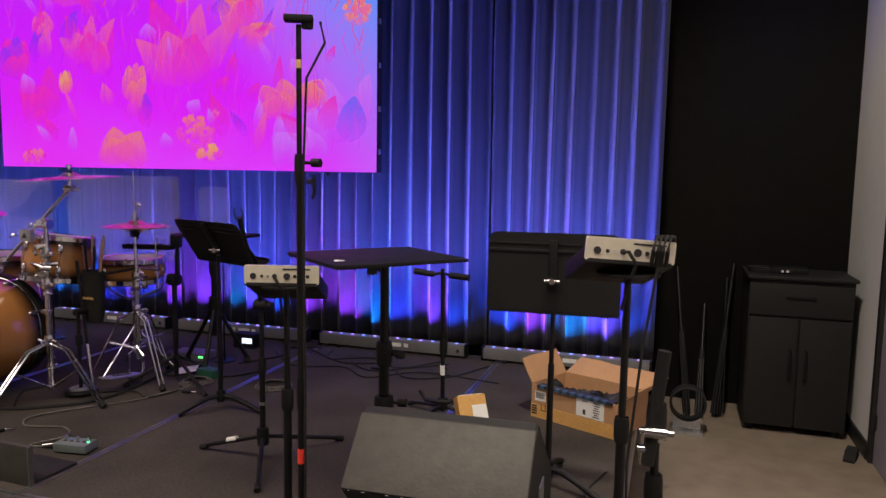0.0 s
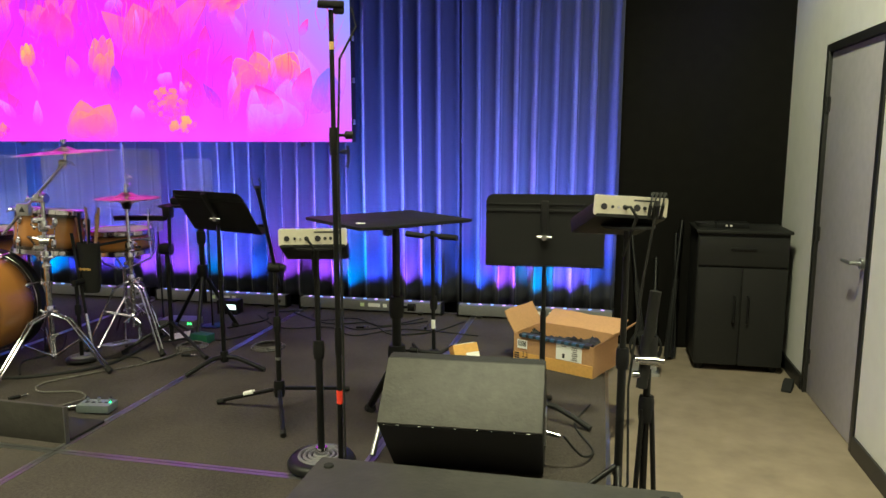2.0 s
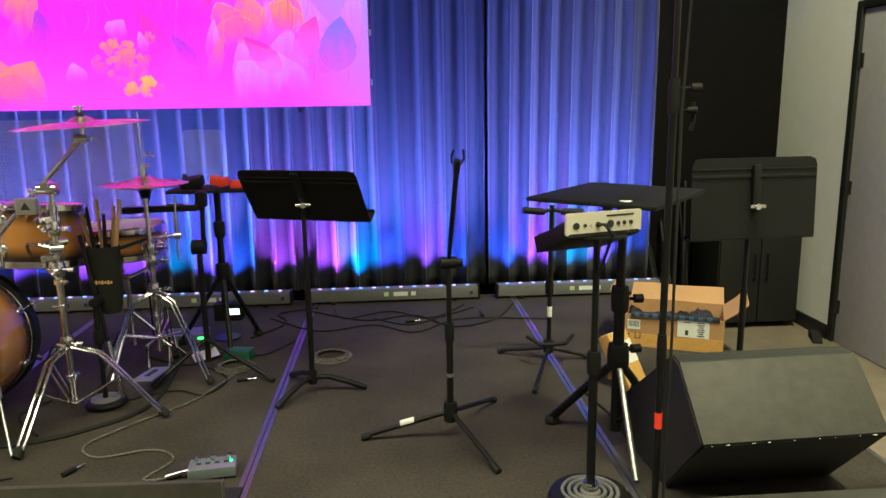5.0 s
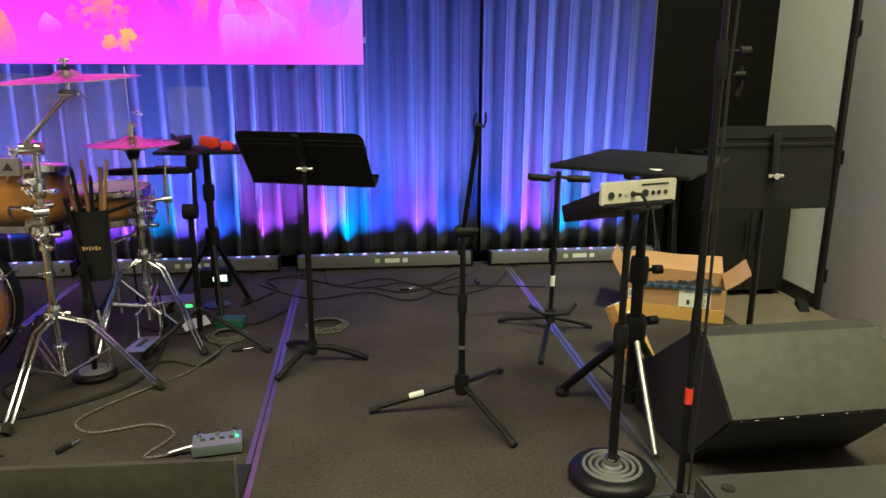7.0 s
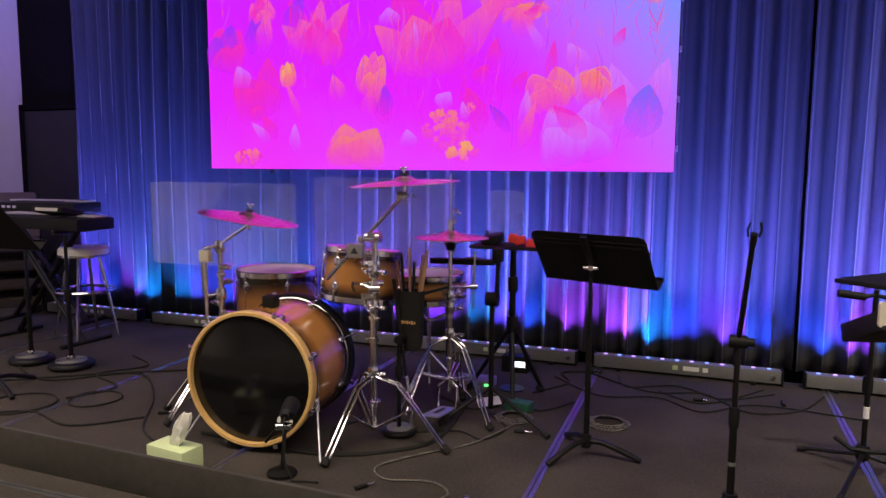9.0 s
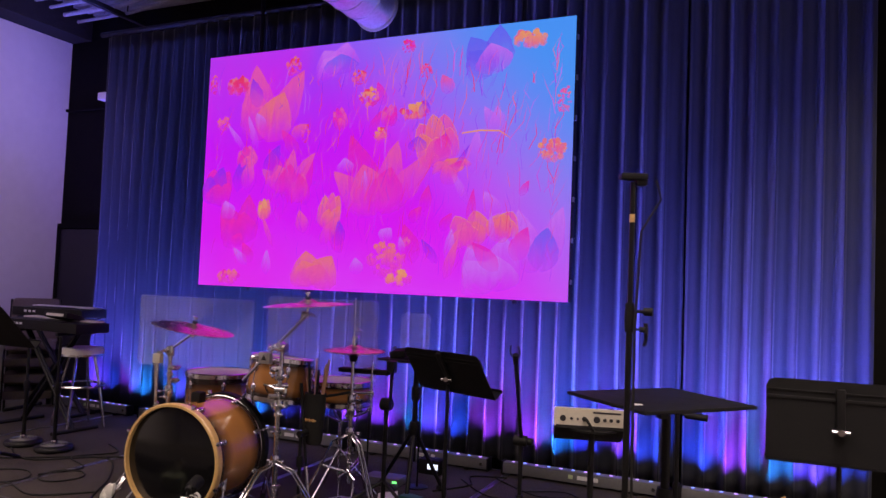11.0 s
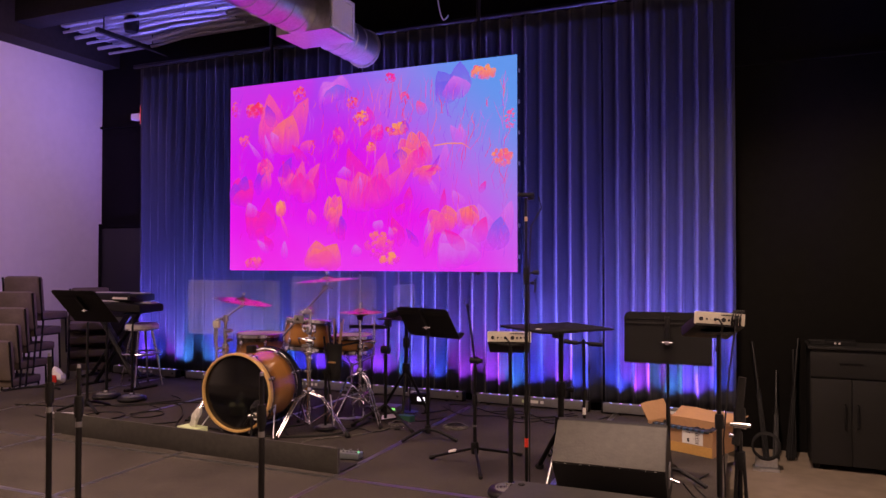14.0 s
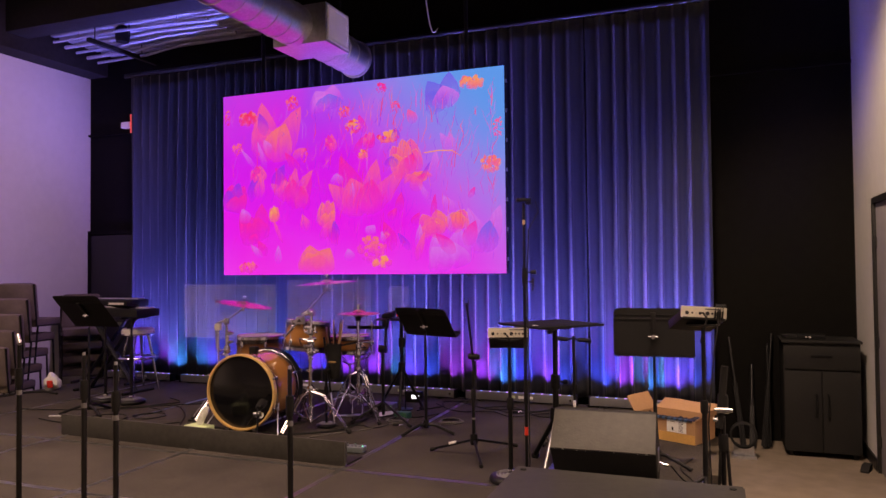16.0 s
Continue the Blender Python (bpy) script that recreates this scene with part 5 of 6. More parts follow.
def lug(parent, a, z, r):
    bm = bmesh.new()
    m = pose(0, 0, z, 0, 0, math.degrees(a)) @ pose(r + 0.006, 0, 0)
    bmesh.ops.create_uvsphere(bm, u_segments=10, v_segments=8, radius=1.0, matrix=m @ Matrix.Diagonal((0.013, 0.016, 0.029, 1)))
    part("lug", bm, CHROME, parent)


def tom(x, y, z0, z1, r, label, tilt=(0, 0), legs=False):
    tm = thing("tom_drum", pose(x, y, z0, tilt[0], tilt[1], 0), label, "drum", "drum kit")
    h = z1 - z0
    bm = bmesh.new()
    lathe(bm, [(r, 0.012), (r, h - 0.012)], None, 48)
    part("shell", bm, SHELL, tm, "honey and black sunburst shell")
    for zz, s in ((h, 1), (0.0, -1)):
        bm = bmesh.new()
        lathe(bm, [(r + 0.004, zz - 0.018 * s), (r + 0.011, zz - 0.017 * s), (r + 0.011, zz + 0.008 * s), (r + 0.004, zz + 0.012 * s), (r - 0.002, zz + 0.008 * s), (r - 0.002, zz - 0.004 * s)], None, 48)
        part("hoop", bm, CHROME, tm, "chrome hoop")
        bm = bmesh.new()
        lathe(bm, [(0, zz + 0.001 * s), (r - 0.004, zz + 0.001 * s), (r + 0.001, zz - 0.004 * s)], None, 48)
        part("head", bm, SKIN, tm, "white drum head")
    for k in range(6):
        a = k * math.pi / 3 + 0.3
        for zz in (h - 0.06, 0.06) if h > 0.17 else (h / 2,):
            lug(tm, a, zz, r)
        bm = bmesh.new()
        rr = r + 0.014
        rod(bm, (rr * math.cos(a), rr * math.sin(a), 0.0), (rr * math.cos(a), rr * math.sin(a), h), 0.0028, seg=6)
        part("tension_rod", bm, CHROME, tm)
    if legs:
        for k in range(3):
            a = k * 2 * math.pi / 3 + 0.9
            bm = bmesh.new()
            rr = r + 0.02
            rod(bm, (rr * math.cos(a), rr * math.sin(a), h * 0.7), (rr * math.cos(a), rr * math.sin(a), 0.04 - z0), 0.006)
            rod(bm, (rr * math.cos(a), rr * math.sin(a), 0.05 - z0), ((rr + 0.03) * math.cos(a), (rr + 0.03) * math.sin(a), 0.012 - z0), 0.007)
            part("leg", bm, CHROME, tm, "chrome leg")
    return tm


tom(-3.315, 3.005, 0.60, 0.838, 0.180, "small sunburst rack tom with chrome hardware", (-7, 3))
tom(-3.88, 3.16, 0.30, 0.69, 0.205, "sunburst floor tom on chrome legs", legs=True)
sn = tom(-3.08, 3.34, 0.56, 0.69, 0.178, "shallow snare drum behind the hi-hat stand")
for k in range(3):
    a = k * 2.094 + 0.4
    bm = bmesh.new()
    rod(bm, (0, 0, -0.28), (0.24 * math.cos(a), 0.24 * math.sin(a), -0.548), 0.008)
    part("stand_leg", bm, CHROME, sn)
    bm = bmesh.new()
    tube(bm, [(0, 0, -0.12), (0.16 * math.cos(a), 0.16 * math.sin(a), -0.05), (0.19 * math.cos(a), 0.19 * math.sin(a), 0.01)], 0.007)
    part("basket_arm", bm, CHROME, sn)
bm = bmesh.new()
rod(bm, (0, 0, -0.45), (0, 0, -0.10), 0.011)
part("stand_tube", bm, CHROME, sn)


def bass_drum():
    n = Vector((0.10, -0.995, 0)).normalized()
    q = n.to_track_quat("Z", "Y").to_matrix().to_4x4()
    m = Matrix.Translation((-3.56, 2.45, 0.325)) @ q
    b = thing("bass_drum", m, "sunburst bass drum with black front head", "drum", "drum kit")
    r, d = 0.280, 0.46
    bm = bmesh.new()
    lathe(bm, [(r, -d + 0.02), (r, -0.02)], None, 64)
    part("shell", bm, SHELL, b, "honey and black sunburst shell")
    for z, mm in ((0.0, MAPLE), (-d, BLACK_MATT)):
        bm = bmesh.new()
        s = 1 if z == 0 else -1
        lathe(bm, [(r + 0.002, z - 0.03 * s), (r + 0.018, z - 0.03 * s), (r + 0.020, z + 0.008 * s), (r + 0.014, z + 0.015 * s), (r + 0.002, z + 0.014 * s), (r + 0.000, z - 0.01 * s)], None, 64)
        part("hoop", bm, mm, b, "honey maple hoop" if z == 0 else "black rear hoop")
        bm = bmesh.new()
        lathe(bm, [(r + 0.003, z - 0.045 * s), (r + 0.006, z - 0.043 * s), (r + 0.006, z - 0.032 * s), (r + 0.003, z - 0.030 * s)], None, 64)
        part("rim_band", bm, CHROME, b)
    bm = bmesh.new()
    lathe(bm, [(0, -0.004), (r - 0.006, -0.004), (r + 0.001, -0.008)], None, 64)
    head = part("front_head", bm, HEAD_BLACK, b, "glossy black front head")
    bm = bmesh.new()
    lathe(bm, [(0.020, -0.0035), (0.036, -0.0035), (0.036, -0.002), (0.020, -0.002)], pose(0.16, -0.17, 0) @ Matrix.Diagonal((1.0, 0.75, 1, 1)), 28)
    box(bm, (0.16, -0.17, -0.0025), (0.03, 0.008, 0.0015))
    part("emblem", bm, PAPER, head, "small white oval emblem")
    bm = bmesh.new()
    lathe(bm, [(0, -d + 0.006), (r - 0.01, -d + 0.006)], None, 48)
    part("back_head", bm, SKIN, b)
    for k in range(8):
        a = k * math.pi / 4 + 0.38
        for z, s in ((-0.075, 1), (-d + 0.075, -1)):
            lug(b, a, z, r)
            bm = bmesh.new()
            rr = r + 0.018
            p = Vector((rr * math.cos(a), rr * math.sin(a), 0))
            rod(bm, p + Vector((0, 0, z)), p + Vector((0, 0, z + 0.085 * s)), 0.0032, seg=6)
            box(bm, (rr + 0.006, 0, z + 0.075 * s), (0.034, 0.022, 0.012), pose(0, 0, 0, 0, 0, math.degrees(a)), 0.003)
            part("claw", bm, CHROME, b, "chrome claw hook")
    up = q.inverted() @ Vector((0, 0, 1))
    side = q.inverted() @ Vector((1, 0, 0))
    for s in (-1, 1):
        bm = bmesh.new()
        a0 = side * (0.265 * s) + up * -0.12 + Vector((0, 0, -0.13))
        a1 = side * (0.35 * s) + up * -0.312 + Vector((0, 0, 0.02))
        rod(bm, a0, a1, 0.0048)
        rod(bm, a0 - (a1 - a0) * 0.2, a0 + (a1 - a0) * 0.12, 0.011)
        part("spur", bm, STEEL, b, "steel spur leg")
    bm = bmesh.new()
    box(bm, up * 0.305 + Vector((0, 0, -0.2)), (0.06, 0.06, 0.06), None, 0.01)
    part("mount_block", bm, BLACK_MATT, b, "black tom mount block")
    return b


bass_drum()


def cymbal(x, y, z, r, tilt, label):
    bm = bmesh.new()
    prof = [(0.006, 0.030), (0.022, 0.028), (0.040, 0.019), (0.052, 0.011), (0.062, 0.008)]
    for k in range(1, 9):
        f = k / 8
        prof.append((0.062 + (r - 0.062) * f, 0.008 - 0.014 * f * f))
    back = [(a, b - 0.0022) for a, b in reversed(prof)]
    lathe(bm, prof + back, None, 56)
    ob = part("cymbal", bm, BRONZE)
    ob.matrix_world = pose(x, y, z, tilt[0], tilt[1], 0)
    bm = bmesh.new()
    lathe(bm, [(0, 0.028), (0.014, 0.028), (0.016, 0.040), (0, 0.042)], None, 14)
    part("felt", bm, RUBBER, ob)
    bm = bmesh.new()
    rod(bm, (0, 0, -0.05), (0, 0, 0.062), 0.004)
    rod(bm, (0, 0, 0.05), (0, 0, 0.066), 0.010)
    rod(bm, (-0.018, 0, 0.062), (0.018, 0, 0.062), 0.005)
    part("wing_nut", bm, CHROME, ob)
    return tagged(ob, label, "cymbal", "cymbals")


cymbal(-2.99, 2.807, 1.172, 0.245, (2, -3), "large bronze crash cymbal on a boom")
cymbal(-3.82, 2.84, 0.992, 0.24, (-3, 9), "tilted bronze ride cymbal beside the floor tom")
cymbal(-2.90, 3.17, 0.908, 0.182, (0, 0), "bronze hi-hat cymbal on its rod")
cymbal(-2.90, 3.17, 0.893, 0.182, (180, 0), "lower bronze hi-hat cymbal turned upwards")


def double_leg(parent, hub_z, foot, low_z):
    """A double-braced chrome leg with a rubber foot."""
    fx, fy = foot
    n = Vector((-fy, fx, 0)).normalized() * 0.012
    bm = bmesh.new()
    for s in (-1, 1):
        tube(bm, [Vector((0, 0, hub_z)) + n * s, Vector((fx * 0.35, fy * 0.35, hub_z * 0.90)) + n * s, Vector((fx * 0.97, fy * 0.97, 0.03)) + n * s], 0.0062, 8)
    leg = part("leg", bm, CHROME, parent, "double-braced chrome leg")
    bm = bmesh.new()
    for s in (-1, 1):
        rod(bm, Vector((0, 0, low_z)) + n * s * 0.8, Vector((fx * 0.55, fy * 0.55, hub_z * 0.58)) + n * s, 0.005)
    part("brace", bm, CHROME, leg)
    bm = bmesh.new()
    rod(bm, (fx * 0.95, fy * 0.95, 0.035), (fx * 1.03, fy * 1.03, 0.012), 0.017)
    part("rubber_foot", bm, RUBBER, leg)


cs = thing("cymbal_stand", pose(-3.12, 2.76, 0), "chrome boom cymbal stand with braced tripod", "cymbal stand", "cymbal stands")
for f in ((0.36, -0.03), (-0.06, -0.34), (-0.26, 0.24)):
    double_leg(cs, 0.31, f, 0.06)
bm = bmesh.new()
rod(bm, (0, 0, 0.05), (0, 0, 0.62), 0.0145)
part("lower_tube", bm, CHROME, cs)
bm = bmesh.new()
rod(bm, (0, 0, 0.60), (0.01, 0, 0.94), 0.0115)
part("upper_tube", bm, CHROME, cs)
for z in (0.32, 0.62, 0.78):
    sleeve(cs, z, 0.055, 0.024, CHROME, "clamp_collar")
    knob(cs, (0.02, -0.01, z), (0.07, -0.02, z), 0.010, CHROME)
bm = bmesh.new()
rod(bm, (-0.20, -0.06, 0.74), (0.125, 0.045, 1.115), 0.0095)
part("boom", bm, CHROME, cs)
bm = bmesh.new()
rod(bm, (-0.035, 0, 0.93), (0.035, 0, 0.93), 0.024, seg=18)
rod(bm, (0, -0.03, 0.945), (0, 0.02, 0.945), 0.015)
part("tilter", bm, CHROME, cs)
bm = bmesh.new()
rod(bm, (0.13, 0.045, 1.10), (0.13, 0.047, 1.17), 0.008)
rod(bm, (0.10, 0.045, 1.115), (0.15, 0.045, 1.115), 0.018, seg=16)
part("top_tilter", bm, CHROME, cs)
bm = bmesh.new()
box(bm, (-0.055, -0.06, 0.875), (0.075, 0.03, 0.062), None, 0.006)
cl = part("tom_clamp", bm, STEEL, cs, "square steel tom clamp")
bm = bmesh.new()
prism(bm, [(-0.018, -0.012), (0.018, -0.012), (0.0, 0.016)], 0.002, pose(-0.055, -0.0765, 0.875))
part("emblem", bm, INK, cl)
bm = bmesh.new()
tube(bm, [(-0.02, 0.0, 0.80), (-0.02, 0.02, 0.83), (-0.04, 0.04, 0.86), (-0.06, 0.04, 0.82)], 0.009)
part("tom_arm", bm, CHROME, cs)
bm = bmesh.new()
rod(bm, (-0.02, 0.0, 0.72), (0.02, 0.05, 0.72), 0.014)
part("arm_clamp", bm, CHROME, cs)

ls = thing("cymbal_stand", pose(-4.01, 2.86, 0), "chrome cymbal stand behind the bass drum", "cymbal stand", "cymbal stands")
for f in ((0.02, 0.30), (-0.26, -0.12), (-0.10, -0.30)):
    double_leg(ls, 0.30, f, 0.06)
bm = bmesh.new()
rod(bm, (0, 0, 0.05), (0, 0, 0.84), 0.0135)
part("tube", bm, CHROME, ls)
for z in (0.46, 0.60, 0.84):
    sleeve(ls, z, 0.06, 0.024, CHROME, "clamp_collar")
    knob(ls, (-0.02, -0.01, z), (-0.08, -0.02, z - 0.015), 0.012, CHROME)
bm = bmesh.new()
box(bm, (-0.05, -0.05, 0.795), (0.06, 0.03, 0.058), None, 0.006)
part("clamp_block", bm, BEIGE, ls, "pale square clamp block")
bm = bmesh.new()
rod(bm, (0, 0, 0.85), (0.185, -0.018, 0.955), 0.009)
rod(bm, (-0.085, -0.02, 0.60), (-0.09, -0.03, 0.80), 0.008)
rod(bm, (0.185, -0.018, 0.93), (0.187, -0.02, 0.99), 0.008)
part("boom", bm, CHROME, ls)

for z, turn in ((0.50, 20), (0.555, 150), (0.66, 80), (0.74, 10)):
    bm = bmesh.new()
    box(bm, (0.028, 0, z), (0.055, 0.036, 0.030), pose(0, 0, 0, 0, 0, turn), 0.007)
    rod(bm, pose(0, 0, 0, 0, 0, turn) @ Vector((0.045, -0.035, z)), pose(0, 0, 0, 0, 0, turn) @ Vector((0.045, 0.04, z)), 0.007)
    part("side_clamp", bm, CHROME, ls)
bm = bmesh.new()
rod(bm, (-0.07, -0.05, 0.44), (0.11, -0.03, 0.50), 0.010)
part("cross_rod", bm, CHROME, ls)
bm = bmesh.new()
rod(bm, (-0.05, -0.05, 0.46), (-0.05, -0.05, 0.77), 0.009)
part("side_rod", bm, CHROME, ls)

for z, turn in ((0.665, 200), (0.72, 120), (0.815, 235), (0.86, 160)):
    bm = bmesh.new()
    box(bm, (0.026, 0, z), (0.055, 0.038, 0.030), pose(0, 0, 0, 0, 0, turn), 0.007)
    rod(bm, pose(0, 0, 0, 0, 0, turn) @ Vector((0.042, -0.035, z)), pose(0, 0, 0, 0, 0, turn) @ Vector((0.042, 0.042, z)), 0.007)
    part("side_clamp", bm, CHROME, cs)
bm = bmesh.new()
tube(bm, [(-0.055, -0.03, 0.875), (-0.13, 0.08, 0.82), (-0.15, 0.11, 0.79), (-0.15, 0.11, 0.70)], 0.0085)
part("tom_arm", bm, CHROME, cs)

hh = thing("hi_hat_stand", pose(-2.90, 3.16, 0), "chrome hi-hat stand with foot pedal", "hi-hat stand")
for f in ((0.24, -0.10), (-0.22, -0.16), (-0.02, 0.27)):
    double_leg(hh, 0.42, f, 0.20)
bm = bmesh.new()
rod(bm, (0, 0, 0.14), (0, 0, 0.66), 0.0135)
part("lower_tube", bm, CHROME, hh)
bm = bmesh.new()
rod(bm, (0, 0, 0.64), (0, 0, 0.86), 0.0105)
part("upper_tube", bm, CHROME, hh)
bm = bmesh.new()
rod(bm, (0, 0, 0.86), (0, 0, 1.21), 0.0034)
part("pull_rod", bm, CHROME, hh)
bm = bmesh.new()
lathe(bm, [(0, 0.84), (0.02, 0.84), (0.03, 0.875), (0.036, 0.885), (0, 0.887)], None, 20)
part("seat_cup", bm, BLACK_MATT, hh)
bm = bmesh.new()
rod(bm, (0, 0, 0.93), (0, 0, 0.985), 0.012)
rod(bm, (-0.005, 0, 0.975), (0.03, 0, 0.985), 0.007)
part("clutch", bm, CHROME, hh)
for z in (0.43, 0.56, 0.62):
    sleeve(hh, z, 0.05, 0.023, CHROME, "clamp_collar")
    knob(hh, (0.02, 0, z), (0.075, -0.01, z), 0.010, CHROME)
bm = bmesh.new()
tube(bm, [(-0.045, -0.03, 0.02), (-0.05, -0.02, 0.17), (0.0, -0.01, 0.215), (0.05, -0.02, 0.17), (0.045, -0.03, 0.02)], 0.008)
part("pedal_frame", bm, CHROME, hh)
bm = bmesh.new()
box(bm, (0, -0.14, 0.055), (0.085, 0.27, 0.008), pose(0, 0, 0, -9, 0, 0), 0.003)
ped = part("footboard", bm, STEEL, hh, "grey metal footboard")
bm = bmesh.new()
for k in range(4):
    box(bm, (0, -0.10 - 0.035 * k, 0.062), (0.02, 0.018, 0.004), pose(0, 0, 0, -9, 0, 0))
part("tread_mark", bm, INK, ped)

# pad stand beside the hi-hat
ps = thing("pad_stand", pose(-2.71, 3.24, 0), "black tripod stand with a clamped bar", "stand")
tripod_legs(ps, [(0.33, -0.18), (-0.20, -0.2), (-0.06, 0.30)], 0.16, BLACK, 0.010)
bm = bmesh.new()
rod(bm, (0, 0, 0.05), (0, 0, 0.60), 0.0135)
part("lower_tube", bm, BLACK, ps)
bm = bmesh.new()
rod(bm, (0.02, 0, 0.58), (0.03, 0, 0.84), 0.011)
part("upper_tube", bm, BLACK, ps)
bm = bmesh.new()
rod(bm, (-0.03, 0, 0.60), (0.03, 0, 0.60), 0.034, seg=20)
part("swivel", bm, BLACK_MATT, ps)
bm = bmesh.new()
box(bm, (-0.13, -0.03, 0.785), (0.33, 0.045, 0.028), pose(0, 0, 0, 0, -1, 0), 0.006)
box(bm, (0.03, -0.01, 0.82), (0.05, 0.05, 0.07), None, 0.01)
part("bar", bm, BLACK_MATT, ps, "black clamped bar")
bm = bmesh.new()
rod(bm, (-0.09, -0.03, 0.80), (-0.085, -0.03, 0.55), 0.005)
rod(bm, (-0.12, -0.03, 0.795), (-0.06, -0.03, 0.795), 0.012)
part("clamp", bm, CHROME, ps)

# percussion table
pt = thing("percussion_table", pose(-2.70, 3.60, 0), "small black percussion table on a tripod", "percussion table")
tripod_legs(pt, [(0.14, 0.16), (-0.26, 0.05), (0.06, -0.20)], 0.40, BLACK, 0.013)
bm = bmesh.new()
rod(bm, (0, 0, 0.20), (0, 0, 0.81), 0.017)
part("tube", bm, BLACK, pt)
sleeve(pt, 0.40, 0.09, 0.030, BLACK_MATT, "hub")
sleeve(pt, 0.62, 0.08, 0.026)
bm = bmesh.new()
box(bm, (0.02, 0, 0.825), (0.46, 0.26, 0.018), None, 0.006)
part("top", bm, BLACK_MATT, pt)
solo("red_cloth", lambda bm: [box(bm, (0.05 * k - 0.05, 0, 0.025 + 0.004 * (k % 2)), (0.055, 0.06, 0.045), pose(0, 0, 0, 0, 14 * (-1) ** k, 0), 0.012) for k in range(3)], RED, "crumpled red cloth on the percussion table", "cloth", m=pose(-2.64, 3.54, 0.836))
sh = thing("shaker_box", pose(-2.80, 3.57, 0.834), "small dark percussion device on the table", "percussion")
bm = bmesh.new()
box(bm, (0, 0, 0.03), (0.11, 0.09, 0.05), pose(0, 0, 0, 8, -10, 0), 0.014)
part("body", bm, BLACK_MATT, sh)
bm = bmesh.new()
rod(bm, (-0.03, -0.03, 0.055), (-0.03, -0.03, 0.075), 0.012)
part("dial", bm, RUBBER, sh)

# low boom stand between the drum and the hi-hat
bs2 = thing("microphone_stand", pose(-3.05, 2.885, 0), "short black round-base microphone stand among the drums", "microphone stand", "microphone stands")
round_base(bs2, 0.085, 0.03)
bm = bmesh.new()
rod(bm, (0, 0, 0.02), (0, 0, 0.46), 0.011)
part("tube", bm, BLACK, bs2)
sleeve(bs2, 0.30, 0.06, 0.017)
bm = bmesh.new()
rod(bm, (-0.055, 0.06, 0.72), (0.02, 0.035, 0.27), 0.009)
boom2 = part("boom", bm, BLACK, bs2)
bm = bmesh.new()
rod(bm, (0.02, 0.035, 0.27), (0.062, 0.02, 0.012), 0.011)
part("boom_end", bm, CHROME, boom2, "shiny bare end of the boom")
bm = bmesh.new()
rod(bm, (0.0, -0.02, 0.45), (0.0, 0.055, 0.45), 0.018)
part("swivel", bm, BLACK_MATT, bs2)

# stick bag
sb = thing("stick_bag", pose(-3.03, 2.98, 0.08), "black cloth stick bag hung on a strap", "stick bag")
bm = bmesh.new()
lathe(bm, [(0, 0.30), (0.045, 0.30), (0.055, 0.33), (0.062, 0.46), (0.066, 0.585), (0.058, 0.585), (0.055, 0.45), (0.0, 0.42)], Matrix.Diagonal((1.0, 0.75, 1.0, 1)), 24)
part("bag", bm, RUBBER, sb, "black cloth pouch")
bm = bmesh.new()
for k in range(7):
    box(bm, (-0.036 + 0.012 * k, -0.0475, 0.44), (0.007, 0.003, 0.010 + 0.006 * (k % 2)))
part("print", bm, MAPLE, sb, "line of orange print")
for k in range(6):
    bm = bmesh.new()
    a = Vector((-0.035 + 0.014 * k, 0.012 * (-1) ** k, 0.45))
    rod(bm, a, a + Vector((-0.05 + 0.02 * k, 0.01, 0.27 + 0.03 * (k % 3))), 0.0075)
    part("drumstick", bm, (WOODSTICK, BLACK_MATT)[k % 2 if k < 4 else 0], sb, "wooden drumstick" if k % 2 == 0 else "black drumstick")
bm = bmesh.new()
tube(bm, [(0.055, 0, 0.57), (0.09, 0.09, 0.575), (0.12, 0.17, 0.58)], 0.008)
part("strap", bm, RUBBER, sb)


# clear shield panes behind the drums, clamped to thin posts
def shield(xa, xb, z0, z1, y, yaw, label):
    w = xb - xa
    sp = thing("shield_pane", pose((xa + xb) / 2, y, 0, 0, 0, yaw), label, "acrylic shield", "acrylic shields")
    c, pts = 0.03, []
    for cx, cz, a0 in ((w / 2 - c, z1 - c, 0), (-w / 2 + c, z1 - c, 90), (-w / 2 + c, z0 + c, 180), (w / 2 - c, z0 + c, 270)):
        for k in range(4):
            a = radians(a0 + 30 * k)
            pts.append((cx + c * math.cos(a), cz + c * math.sin(a)))
    bm = bmesh.new()
    prism(bm, pts, 0.006)
    pane = part("pane", bm, ACRYLIC, sp, "clear acrylic pane")
    pane.visible_shadow = False
    bm = bmesh.new()
    rod(bm, (w / 2 - 0.05, 0.015, 0), (w / 2 - 0.05, 0.015, z0 + 0.05), 0.006)
    rod(bm, (w / 2 - 0.05, 0.015, 0.006), (w / 2 - 0.05, 0.015, 0), 0.07)
    part("post", bm, BLACK, sp, "thin black post")
    return sp


shield(-5.28, -4.15, 0.58, 1.13, 3.80, 0, "clear acrylic drum shield pane")
shield(-4.02, -3.10, 0.62, 1.175, 3.80, 0, "clear acrylic drum shield pane")
shield(-2.88, -2.68, 0.82, 1.115, 3.72, 8, "small clear acrylic pane beside the hi-hat")

